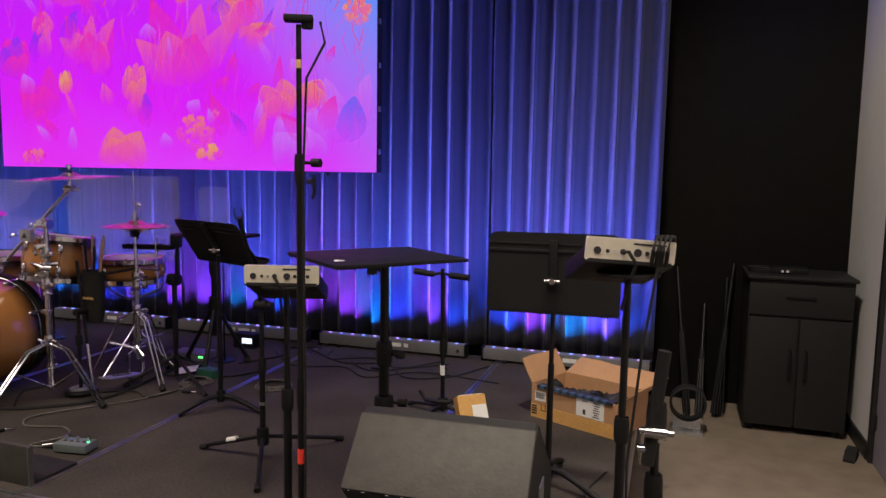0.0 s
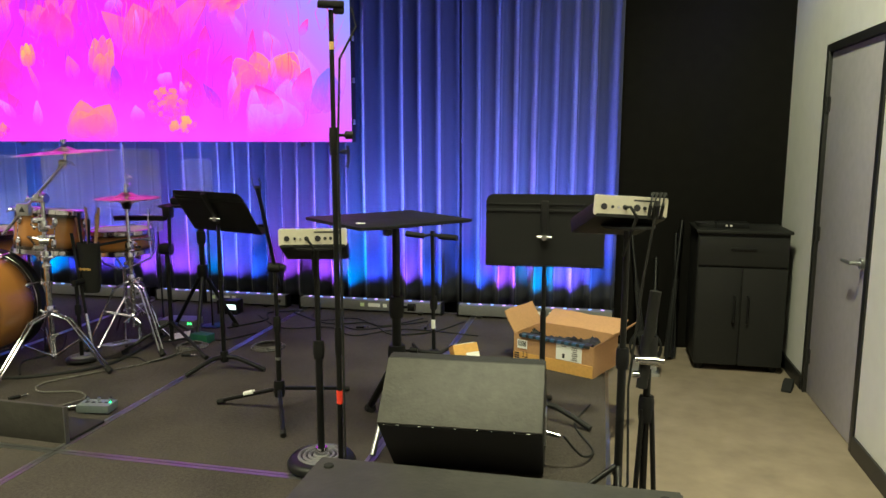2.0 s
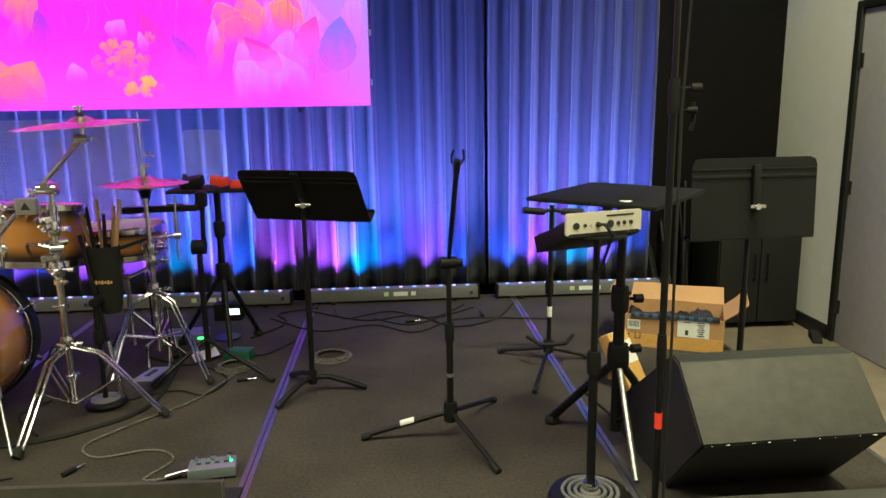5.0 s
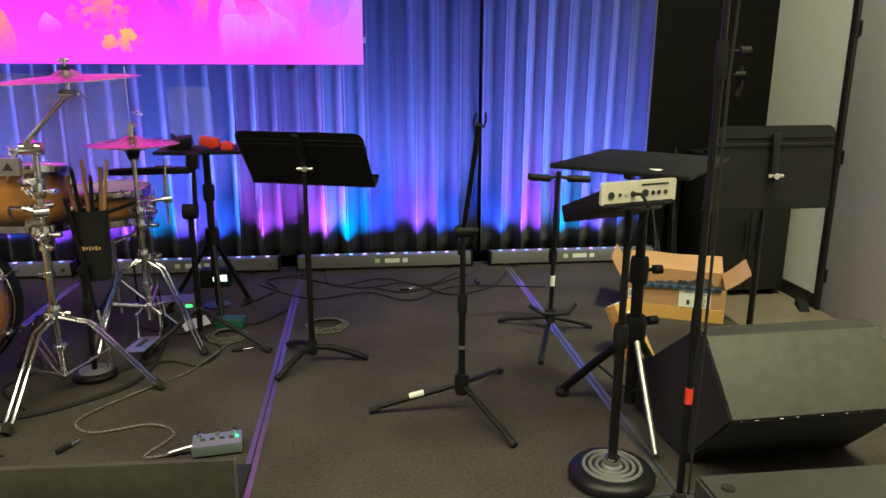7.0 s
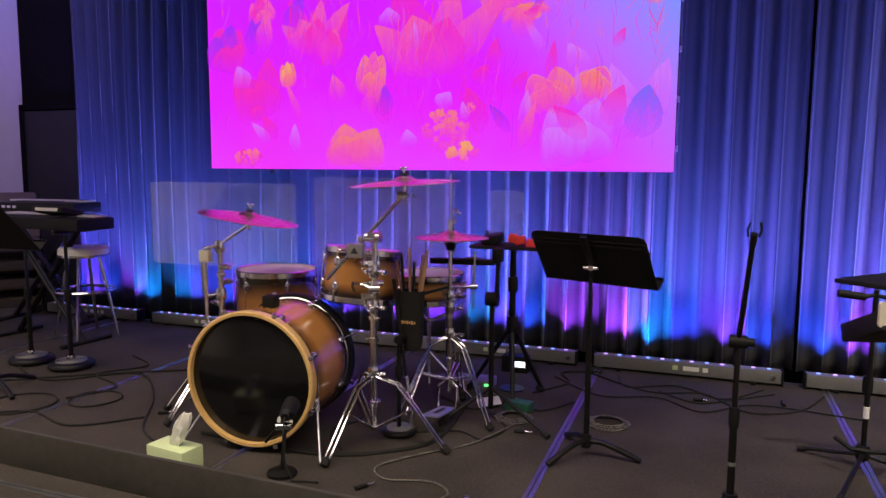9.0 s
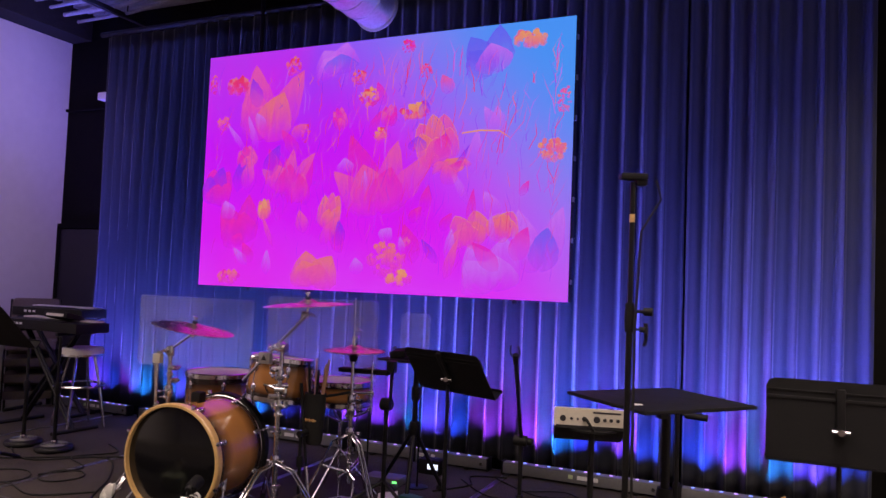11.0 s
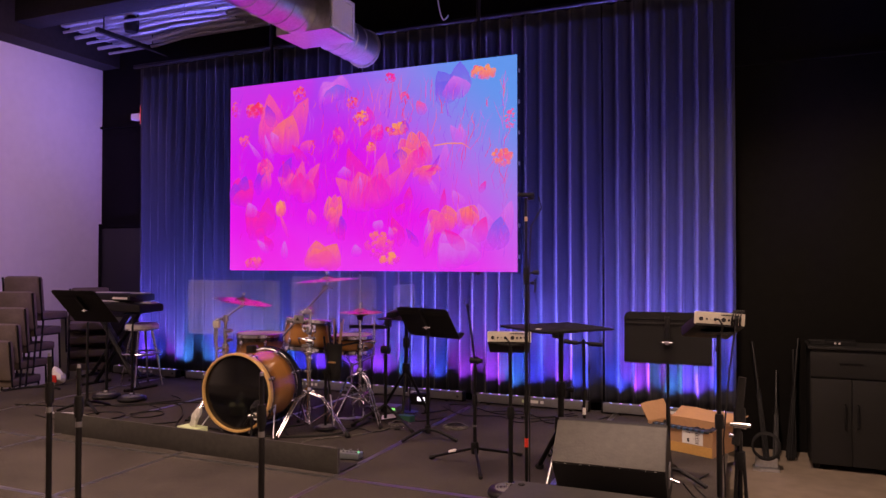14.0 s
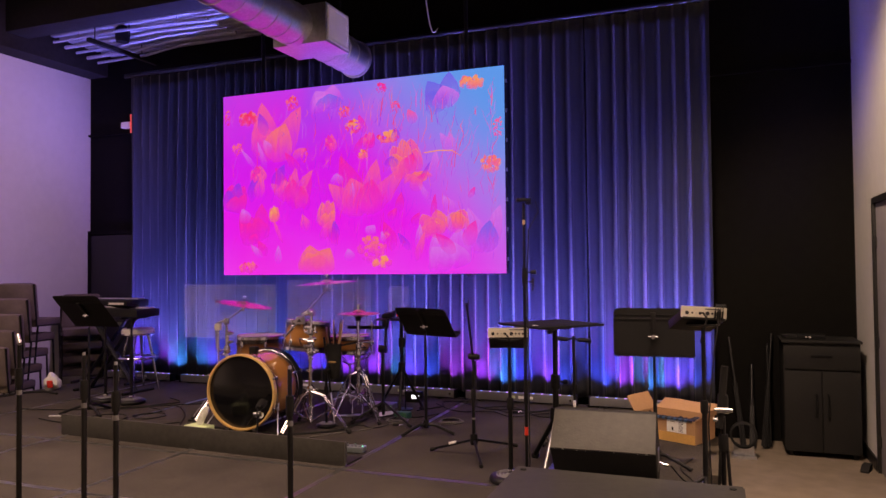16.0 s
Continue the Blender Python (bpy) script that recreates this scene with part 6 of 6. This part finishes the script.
# ---- small things on the stage floor ----
pd = thing("effects_pedal", pose(-2.455, 2.245, 0, 0, 0, 8), "small metallic effects pedal with three switches", "pedal")
PEDAL = mat("pedal_metal", (0.30, 0.36, 0.36), 0.32, 0.7, noise_scale=9, spread=0.15)
bm = bmesh.new()
box(bm, (0, 0, 0.026), (0.155, 0.085, 0.036), None, 0.004)
part("case", bm, PEDAL, pd)
for k in range(3):
    bm = bmesh.new()
    rod(bm, (-0.055 + 0.055 * k, 0.02, 0.044), (-0.055 + 0.055 * k, 0.02, 0.062), 0.008)
    part("switch", bm, CHROME, pd)
bm = bmesh.new()
for k in range(4):
    box(bm, (-0.045 + 0.03 * k, 0.0, 0.0448), (0.016, 0.012, 0.002))
part("display", bm, INK, pd)
bm = bmesh.new()
box(bm, (0.062, 0.002, 0.0455), (0.008, 0.008, 0.003))
part("status_light", bm, glow("green_light", (0.1, 1.0, 0.35), 4), pd, "green status light")
bm = bmesh.new()
rod(bm, (-0.078, 0.0, 0.026), (-0.15, -0.008, 0.016), 0.008)
part("jack_plug", bm, CHROME, pd)


def wing_nut(parent, at, axis, size=1.0):
    """A chrome wing nut with two lobes on a short bolt."""
    a, d = Vector(at), Vector(axis).normalized()
    n = d.cross(Vector((0, 0, 1))).normalized() if abs(d.z) < 0.9 else Vector((1, 0, 0))
    n = (n + Vector((0, 0, 0.6))).normalized()
    bm = bmesh.new()
    rod(bm, a, a + d * 0.035 * size, 0.004 * size, seg=8)
    rod(bm, a + d * 0.018 * size, a + d * 0.030 * size, 0.009 * size, seg=10)
    for s in (-1, 1):
        rod(bm, a + d * 0.024 * size, a + d * 0.034 * size + n * (0.022 * s * size), 0.0052 * size, seg=8)
    return part("wing_nut", bm, CHROME, parent)


def memory_lock(parent, z, r, angle):
    """A split chrome collar with its key bolt."""
    bm = bmesh.new()
    lathe(bm, [(r, z - 0.011), (r + 0.008, z - 0.009), (r + 0.008, z + 0.009), (r, z + 0.011)], None, 16)
    box(bm, (r + 0.012, 0, z), (0.02, 0.012, 0.016), pose(0, 0, 0, 0, 0, angle), 0.002)
    rod(bm, pose(0, 0, 0, 0, 0, angle) @ Vector((r + 0.014, -0.014, z)), pose(0, 0, 0, 0, 0, angle) @ Vector((r + 0.014, 0.016, z)), 0.0035, seg=8)
    return part("memory_lock", bm, CHROME, parent)


for ob, tube_r, zs in ((cs, 0.0145, (0.18, 0.47, 0.57)), (ls, 0.0135, (0.20, 0.38, 0.70)), (hh, 0.0135, (0.30, 0.52, 0.60))):
    for i, z in enumerate(zs):
        memory_lock(ob, z, tube_r, 70 + 130 * i)
for ob, at, axis in (
    (cs, (0.0, -0.025, 0.32), (0.2, -1, 0.1)), (cs, (0.01, -0.025, 0.62), (-0.6, -1, 0)), (cs, (-0.03, -0.02, 0.93), (-1, -0.5, 0)),
    (cs, (0.15, 0.04, 1.115), (1, -0.3, 0)), (cs, (-0.10, -0.07, 0.875), (-1, -0.3, 0)), (cs, (0.0, -0.03, 0.78), (-0.4, -1, 0.2)),
    (ls, (0.0, -0.024, 0.46), (0.4, -1, 0)), (ls, (0.02, -0.02, 0.60), (1, -0.6, 0)), (ls, (0.0, -0.024, 0.84), (0.5, -1, 0)),
    (hh, (0.02, -0.015, 0.42), (1, -0.6, 0)), (hh, (0.02, -0.012, 0.65), (1, -0.5, 0)), (hh, (-0.02, -0.012, 0.70), (-1, -0.5, 0)),
    (hh, (0.014, -0.006, 1.03), (1, -0.5, 0)),
):
    wing_nut(ob, at, axis)
# second tom arm: a bent chrome rod from the stand to the tom bracket
bm = bmesh.new()
tube(bm, [(0.0, 0.0, 0.70), (-0.05, -0.02, 0.72), (-0.10, 0.0, 0.72), (-0.13, 0.05, 0.70), (-0.14, 0.09, 0.66)], 0.0075)
part("tom_arm", bm, CHROME, cs)
bm = bmesh.new()
rod(bm, (-0.02, -0.012, 0.70), (0.022, 0.012, 0.70), 0.021, seg=14)
part("arm_clamp", bm, CHROME, cs)
# clamp bar between hi-hat stand and pad
bm = bmesh.new()
rod(bm, (0.0, 0.0, 0.66), (0.11, 0.03, 0.665), 0.008)
rod(bm, (0.11, 0.03, 0.63), (0.115, 0.032, 0.84), 0.006)
rod(bm, (0.095, 0.026, 0.665), (0.128, 0.036, 0.665), 0.016, seg=12)
part("side_arm", bm, CHROME, hh, "chrome side arm with clamp")


def cable(name, pts, r, label, material=RUBBER):
    """A cable that lies on the deck along smooth bends."""
    pts = [Vector(p) for p in pts]
    fine = []
    for i in range(len(pts) - 1):
        p0, p1, p2, p3 = pts[max(i - 1, 0)], pts[i], pts[i + 1], pts[min(i + 2, len(pts) - 1)]
        for k in range(6):
            t = k / 6
            fine.append(0.5 * ((2 * p1) + (p2 - p0) * t + (2 * p0 - 5 * p1 + 4 * p2 - p3) * t * t + (3 * p1 - p0 - 3 * p2 + p3) * t ** 3))
    fine.append(pts[-1])
    bm = bmesh.new()
    tube(bm, fine, r, 7)
    return tagged(part(name, bm, material), label, "cable", "floor cables")


def braid():
    m = mat("braided_cable", (0.03, 0.03, 0.03), 0.8, noise_scale=8, spread=0.2)
    nt = m.node_tree
    b = nt.nodes["Principled BSDF"]
    co = nt.nodes.new("ShaderNodeTexCoord")
    ch = nt.nodes.new("ShaderNodeTexChecker")
    ch.inputs["Scale"].default_value = 150
    ch.inputs["Color1"].default_value, ch.inputs["Color2"].default_value = (0.02, 0.02, 0.02, 1), (0.20, 0.19, 0.17, 1)
    nt.links.new(co.outputs["Object"], ch.inputs["Vector"])
    nt.links.new(ch.outputs["Color"], b.inputs["Base Color"])
    return m


BRAID = braid()
cable("braided_cable", [(-2.56, 2.24, 0.006), (-2.68, 2.22, 0.006), (-2.62, 2.36, 0.006), (-2.72, 2.44, 0.006), (-2.90, 2.40, 0.006), (-2.98, 2.50, 0.006), (-2.86, 2.68, 0.006), (-2.70, 2.86, 0.006), (-2.62, 3.05, 0.006), (-2.56, 3.22, 0.006)], 0.0042, "black and white braided guitar cable", BRAID)
for k, (cx, cy, rr) in enumerate(((-2.15, 3.36, 0.10), (-2.60, 3.27, 0.09), (-5.05, 2.55, 0.17), (-4.75, 2.75, 0.13))):
    bm = bmesh.new()
    for j in range(3 if k < 2 else 1):
        tube(bm, [(cx + (rr - 0.013 * j) * math.cos(a) * (1 + 0.05 * math.sin(3 * a + j)), cy + (rr - 0.013 * j) * math.sin(a), 0.006 + 0.006 * j) for a in [q * math.pi / 12 for q in range(25)]], 0.005, 6)
    tagged(part("cable_coil", bm, BRAID if k < 2 else RUBBER), "coiled cable lying on the stage carpet", "cable", "cable coils")
cable("floor_cable", [(-2.36, 4.20, 0.006), (-2.0, 3.95, 0.006), (-1.72, 4.02, 0.006), (-1.5, 3.78, 0.006), (-1.25, 3.9, 0.006), (-1.1, 4.2, 0.006)], 0.005, "thin black cable along the light bars")
cable("floor_cable", [(-1.95, 3.98, 0.006), (-1.75, 3.84, 0.006), (-1.55, 3.98, 0.006), (-1.35, 4.15, 0.006)], 0.004, "thin black cable along the light bars")
cable("floor_cable", [(-3.9, 2.55, 0.006), (-3.3, 2.52, 0.006), (-3.0, 2.66, 0.006), (-2.85, 2.9, 0.006), (-2.9, 3.5, 0.006)], 0.010, "flat black cable between the drum stands")
cable("floor_cable", [(-5.9, 3.2, 0.006), (-5.3, 2.9, 0.006), (-4.9, 3.2, 0.006), (-4.5, 2.9, 0.006), (-4.2, 2.5, 0.006), (-3.95, 2.35, 0.006)], 0.006, "black cable lying before the keyboards")
cable("floor_cable", [(-6.2, 2.6, 0.006), (-5.6, 2.75, 0.006), (-5.1, 3.1, 0.006), (-4.6, 3.4, 0.006)], 0.006, "black cable lying before the keyboards")
cable("floor_cable", [(-2.6, 3.7, 0.006), (-2.45, 3.95, 0.006), (-2.52, 4.15, 0.006), (-2.3, 4.25, 0.006)], 0.006, "black cable behind the percussion table")
cable("floor_cable", [(-0.33, 2.12, 0.13), (-0.26, 2.16, 0.04), (-0.22, 2.3, 0.006), (-0.3, 2.55, 0.006), (-0.24, 2.8, 0.006)], 0.005, "speaker lead beside the wedge monitor")
for pts, r in (
    ([(-2.55, 4.05, 0.006), (-2.25, 3.78, 0.006), (-1.95, 3.86, 0.006), (-1.72, 3.70, 0.006), (-1.45, 3.92, 0.006), (-0.95, 3.86, 0.006)], 0.004),
    ([(-2.2, 4.22, 0.006), (-2.12, 4.0, 0.006), (-1.86, 4.12, 0.006), (-1.62, 3.96, 0.006), (-1.4, 4.22, 0.006)], 0.004),
    ([(-3.05, 3.45, 0.006), (-2.82, 3.32, 0.006), (-2.68, 3.5, 0.006), (-2.5, 3.42, 0.006), (-2.36, 3.62, 0.006)], 0.005),
    ([(-3.0, 2.9, 0.006), (-2.8, 3.0, 0.006), (-2.66, 2.94, 0.006), (-2.6, 3.12, 0.006), (-2.75, 3.3, 0.006)], 0.004),
    ([(-5.6, 2.35, 0.006), (-5.2, 2.30, 0.006), (-4.9, 2.48, 0.006), (-4.55, 2.40, 0.006), (-4.3, 2.62, 0.006)], 0.006),
    ([(-5.2, 3.5, 0.006), (-4.95, 3.35, 0.006), (-5.1, 3.1, 0.006), (-4.8, 2.95, 0.006), (-4.9, 2.7, 0.006)], 0.005),
    ([(-3.5, 3.3, 0.006), (-3.3, 3.0, 0.006), (-3.36, 2.8, 0.006), (-3.2, 2.6, 0.006)], 0.006),
):
    cable("floor_cable", pts, r, "loose black cable trailing over the stage carpet")
for x, y, a in ((-1.74, 3.89, 10), (-2.95, 2.30, 60), (-1.32, 3.98, 95), (-2.52, 3.09, 10), (-4.25, 2.7, 30)):
    pl = thing("jack_plug", pose(x, y, 0, 0, 0, a), "loose metal cable plug on the stage", "plug", "loose plugs")
    bm = bmesh.new()
    rod(bm, (-0.03, 0, 0.010), (0.02, 0, 0.010), 0.009)
    part("body", bm, BLACK_MATT, pl)
    bm = bmesh.new()
    rod(bm, (0.02, 0, 0.010), (0.055, 0, 0.010), 0.0045)
    part("tip", bm, CHROME, pl)
gb = thing("green_box", pose(-2.63, 3.40, 0, 0, 0, -12), "small dark green box on the stage", "box")
bm = bmesh.new()
box(bm, (0.03, 0, 0.028), (0.13, 0.075, 0.05), None, 0.004)
part("case", bm, mat("dark_green", (0.02, 0.10, 0.06), 0.5, noise_scale=9, spread=0.2), gb)
solo("paper_sheet", lambda bm: box(bm, (0, 0, 0.012), (0.12, 0.10, 0.003), pose(0, 0, 0.01, 6, -8, 0)), PAPER, "bent white paper beside the green box", "paper", m=pose(-2.77, 3.42, 0, 0, 0, 25))
pb = thing("power_box", pose(-2.80, 4.10, 0), "small power box with a lit white display", "power box")
bm = bmesh.new()
box(bm, (0, 0, 0.05), (0.16, 0.09, 0.10), None, 0.005)
part("case", bm, BLACK_MATT, pb)
bm = bmesh.new()
box(bm, (0.03, -0.0465, 0.055), (0.075, 0.003, 0.035))
part("display", bm, glow("white_display", (0.85, 0.95, 1.0), 2.2), pb, "lit white display")
fb = thing("floor_box", pose(-2.95, 3.72, 0, 0, 0, 5), "flat grey box with a green light", "box")
bm = bmesh.new()
box(bm, (0, 0, 0.025), (0.24, 0.14, 0.05), None, 0.006)
part("case", bm, BARMAT, fb)
bm = bmesh.new()
box(bm, (0.09, -0.0715, 0.03), (0.03, 0.003, 0.012))
part("status_light", bm, glow("green_glow", (0.15, 1.0, 0.2), 3), fb, "green status light")
tb = thing("tissue_box", pose(-3.72, 2.16, 0, 0, 0, -8), "pale green tissue box with a pulled tissue", "tissue box")
bm = bmesh.new()
box(bm, (0, 0, 0.06), (0.20, 0.11, 0.12), None, 0.003)
part("carton", bm, GREENBOX, tb)
bm = bmesh.new()
rows = []
for k in range(7):
    z = 0.116 + 0.024 * k
    w = (0.03, 0.045, 0.04, 0.05, 0.055, 0.045, 0.025)[k]
    rows.append([bm.verts.new((0.012 * k + 0.75 * w * math.cos(a), 0.35 * w * math.sin(a) + 0.008 * math.sin(5 * a + k), z + 0.006 * math.sin(3 * a))) for a in [j * math.pi / 7 for j in range(14)]])
for r0, r1 in zip(rows, rows[1:]):
    for j in range(14):
        bm.faces.new((r0[j], r0[(j + 1) % 14], r1[(j + 1) % 14], r1[j]))
bm.faces.new(rows[-1])
part("tissue", bm, TISSUE, tb, "white tissue standing out")
km = thing("kick_microphone", pose(-3.31, 2.30, 0), "black kick drum microphone on a low boom stand", "microphone")
bm = bmesh.new()
lathe(bm, [(0, 0), (0.06, 0.002), (0.06, 0.014), (0.02, 0.024), (0, 0.024)], None, 24)
part("base", bm, BLACK, km)
bm = bmesh.new()
rod(bm, (0, 0, 0.02), (0.012, 0.01, 0.20), 0.008)
part("tube", bm, BLACK, km)
bm = bmesh.new()
rod(bm, (-0.02, -0.005, 0.20), (0.035, 0.02, 0.20), 0.015)
part("swivel", bm, CHROME, km, "small chrome swivel")
bm = bmesh.new()
rod(bm, (0.05, 0.0, 0.27), (-0.115, 0.06, 0.10), 0.007)
part("boom", bm, BLACK, km)
bm = bmesh.new()
rod(bm, (0.02, 0.01, 0.25), (0.0, 0.085, 0.27), 0.030, 0.034, seg=20)
rod(bm, (0.026, -0.012, 0.245), (0.02, 0.01, 0.25), 0.018, 0.028, seg=20)
part("capsule", bm, BLACK_MATT, km)
bm = bmesh.new()
tube(bm, [(0.025, -0.015, 0.245), (0.05, -0.06, 0.20), (0.045, -0.05, 0.08), (0.08, -0.05, 0.008), (0.18, -0.02, 0.006)], 0.004)
part("cable", bm, RUBBER, km)

# ---- keyboards and the left side ----
IVORY = mat("piano_keys", (0.72, 0.70, 0.64), 0.35, noise_scale=6, spread=0.05)


def keyboard(m, w, label, material=BLACK_MATT):
    kb = thing("keyboard", m, label, "keyboard", "keyboards")
    bm = bmesh.new()
    box(bm, (0, 0, 0.04), (w, 0.30, 0.08), None, 0.010)
    part("body", bm, material, kb)
    bm = bmesh.new()
    for k in range(int((w - 0.08) / 0.023)):
        box(bm, (-w / 2 + 0.05 + k * 0.023, 0.09, 0.085), (0.021, 0.11, 0.012))
    tagged(part("keys", bm, IVORY, kb, "row of ivory keys"), kind="stuff")
    bm = bmesh.new()
    box(bm, (0, -0.06, 0.084), (w * 0.5, 0.10, 0.008), None, 0.003)
    part("panel", bm, INK, kb)
    bm = bmesh.new()
    for k in range(3):
        box(bm, (-w * 0.3 + k * 0.05, -0.1515, 0.045), (0.03, 0.003, 0.018))
    part("rear_sockets", bm, PAPER, kb, "pale rear sockets")
    return kb


keyboard(pose(-6.12, 3.68, 0.80, 0, 0, -4), 1.02, "black stage keyboard on a folding stand")
keyboard(pose(-6.62, 4.12, 0.87, 0, 0, 6), 0.80, "grey keyboard on a folding stand beside the wall", CAB)
for x, y, a, top in ((-6.12, 3.68, -4, 0.80), (-6.62, 4.12, 6, 0.87)):
    xs = thing("keyboard_stand", pose(x, y, 0, 0, 0, a), "black folding X stand under a keyboard", "keyboard stand", "keyboard stands")
    for s in (-1, 1):
        for yy in (-0.012, 0.012):
            bm = bmesh.new()
            rod(bm, (-0.36 * s, yy + 0.02 * s, 0.02), (0.30 * s, yy + 0.02 * s, top - 0.02), 0.014)
            part("arm", bm, BLACK, xs)
        bm = bmesh.new()
        rod(bm, (0.30 * s, -0.17, top - 0.014), (0.30 * s, 0.17, top - 0.014), 0.014)
        part("rest", bm, BLACK, xs)
        bm = bmesh.new()
        rod(bm, (-0.36 * s, -0.2, 0.016), (-0.36 * s, 0.2, 0.016), 0.016)
        part("foot_bar", bm, RUBBER, xs)
mod = thing("sound_module", pose(-5.98, 3.66, 0.888, -14, 0, -4), "small dark sound module lying on the keyboard", "sound module")
bm = bmesh.new()
box(bm, (0, 0, 0.03), (0.30, 0.17, 0.045), None, 0.008)
part("case", bm, BLACK_MATT, mod)
bm = bmesh.new()
box(bm, (0.0, -0.0865, 0.026), (0.22, 0.003, 0.022))
part("panel", bm, IVORY, mod, "pale lit rear panel")

st = thing("bar_stool", pose(-5.88, 3.78, 0), "round stool with chrome legs and a pale seat", "stool")
bm = bmesh.new()
lathe(bm, [(0, 0.60), (0.15, 0.60), (0.165, 0.615), (0.165, 0.65), (0.15, 0.665), (0, 0.67)], None, 32)
part("seat", bm, SKIN, st, "pale padded seat")
bm = bmesh.new()
lathe(bm, [(0.155, 0.595), (0.17, 0.60), (0.17, 0.615), (0.155, 0.612)], None, 32)
part("seat_ring", bm, CHROME, st)
for k in range(4):
    a = k * math.pi / 2 + 0.5
    bm = bmesh.new()
    tube(bm, [(0.10 * math.cos(a), 0.10 * math.sin(a), 0.60), (0.15 * math.cos(a), 0.15 * math.sin(a), 0.36), (0.21 * math.cos(a), 0.21 * math.sin(a), 0.01)], 0.012)
    part("leg", bm, CHROME, st, "chrome leg")
bm = bmesh.new()
ring = [(0.195 * math.cos(a), 0.195 * math.sin(a), 0.355) for a in [k * math.pi / 14 for k in range(29)]]
tube(bm, ring, 0.011)
part("foot_ring", bm, CHROME, st, "chrome foot ring")
round_stand("short_stand", -5.70, 3.17, 0.79, "black round-base stand before the keyboard")
round_stand("short_stand", -5.37, 3.17, 0.82, "black round-base stand beside the keyboard")


# stacked chairs at the wall
def stack_chair():
    c = thing("stacking_chair", Matrix(), "brown upholstered stacking chair in a stack", "chair", "stacked chairs")
    bm = bmesh.new()
    box(bm, (0.02, 0, 0.44), (0.44, 0.44, 0.085), None, 0.022)
    part("seat", bm, CHAIR, c, "thick brown seat cushion")
    bm = bmesh.new()
    box(bm, (0, 0, 0), (0.085, 0.46, 0.42), None, 0.038)
    for v in bm.verts:
        v.co.x += 0.9 * v.co.y * v.co.y * (1.0 if v.co.z > -0.1 else 0.5)
        v.co.y *= 1.0 - 0.9 * max(0.0, v.co.z - 0.10)
    bmesh.ops.transform(bm, matrix=pose(-0.235, 0, 0.68, 0, -7, 0), verts=bm.verts)
    part("backrest", bm, CHAIR, c, "brown padded backrest")
    for s in (-1, 1):
        bm = bmesh.new()
        tube(bm, [(0.21, 0.225 * s, 0.0), (0.19, 0.225 * s, 0.40), (-0.20, 0.225 * s, 0.41), (-0.25, 0.225 * s, 0.88)], 0.011)
        part("side_frame", bm, BLACK, c)
        bm = bmesh.new()
        tube(bm, [(-0.24, 0.232 * s, 0.0), (-0.19, 0.232 * s, 0.41)], 0.011)
        part("leg", bm, BLACK, c)
    return c


first = stack_chair()
first.matrix_world = pose(-7.33, 3.33, CONCRETE, 0, 0, 105)
for sx, sy, turn, n, rise, step in ((-7.33, 3.33, 105, 5, 0.165, 0.115), (-7.55, 4.55, -40, 4, 0.165, 0.03), (-7.85, 2.75, 105, 3, 0.165, 0.10)):
    for k in range(n):
        if sx == -7.33 and k == 0:
            continue
        copy_thing(first, pose(sx, sy, CONCRETE + rise * k, 0, 0, turn) @ pose(step * k, 0.004 * k, 0))
bg = thing("plastic_bag", pose(-6.80, 3.50, 0), "crumpled white plastic bag on the floor", "bag")
bm = bmesh.new()
bmesh.ops.create_icosphere(bm, subdivisions=3, radius=0.085, matrix=pose(0, 0, 0.085) @ Matrix.Diagonal((1.0, 0.8, 1.15, 1)))
for v in bm.verts:
    v.co += 0.035 * noise.noise_vector(v.co * 14.0)
    v.co.z = max(v.co.z, 0.002)
part("body", bm, TISSUE, bg)
bm = bmesh.new()
box(bm, (0.02, -0.06, 0.09), (0.06, 0.02, 0.08), pose(0, 0, 0, 12, 0, 20), 0.008)
part("print_patch", bm, RED, bg, "red printed patch")
cable("floor_cable", [(-6.93, 3.0, 0.012), (-6.9, 3.2, 0.012), (-6.75, 3.35, 0.012), (-6.5, 3.3, 0.012)], 0.012, "thick black cable bundle beside the chairs")
cable("floor_cable", [(-5.6, 2.45, 0.006), (-5.35, 2.52, 0.006), (-5.1, 2.47, 0.006)], 0.008, "pale cable end on the stage", WIRE)
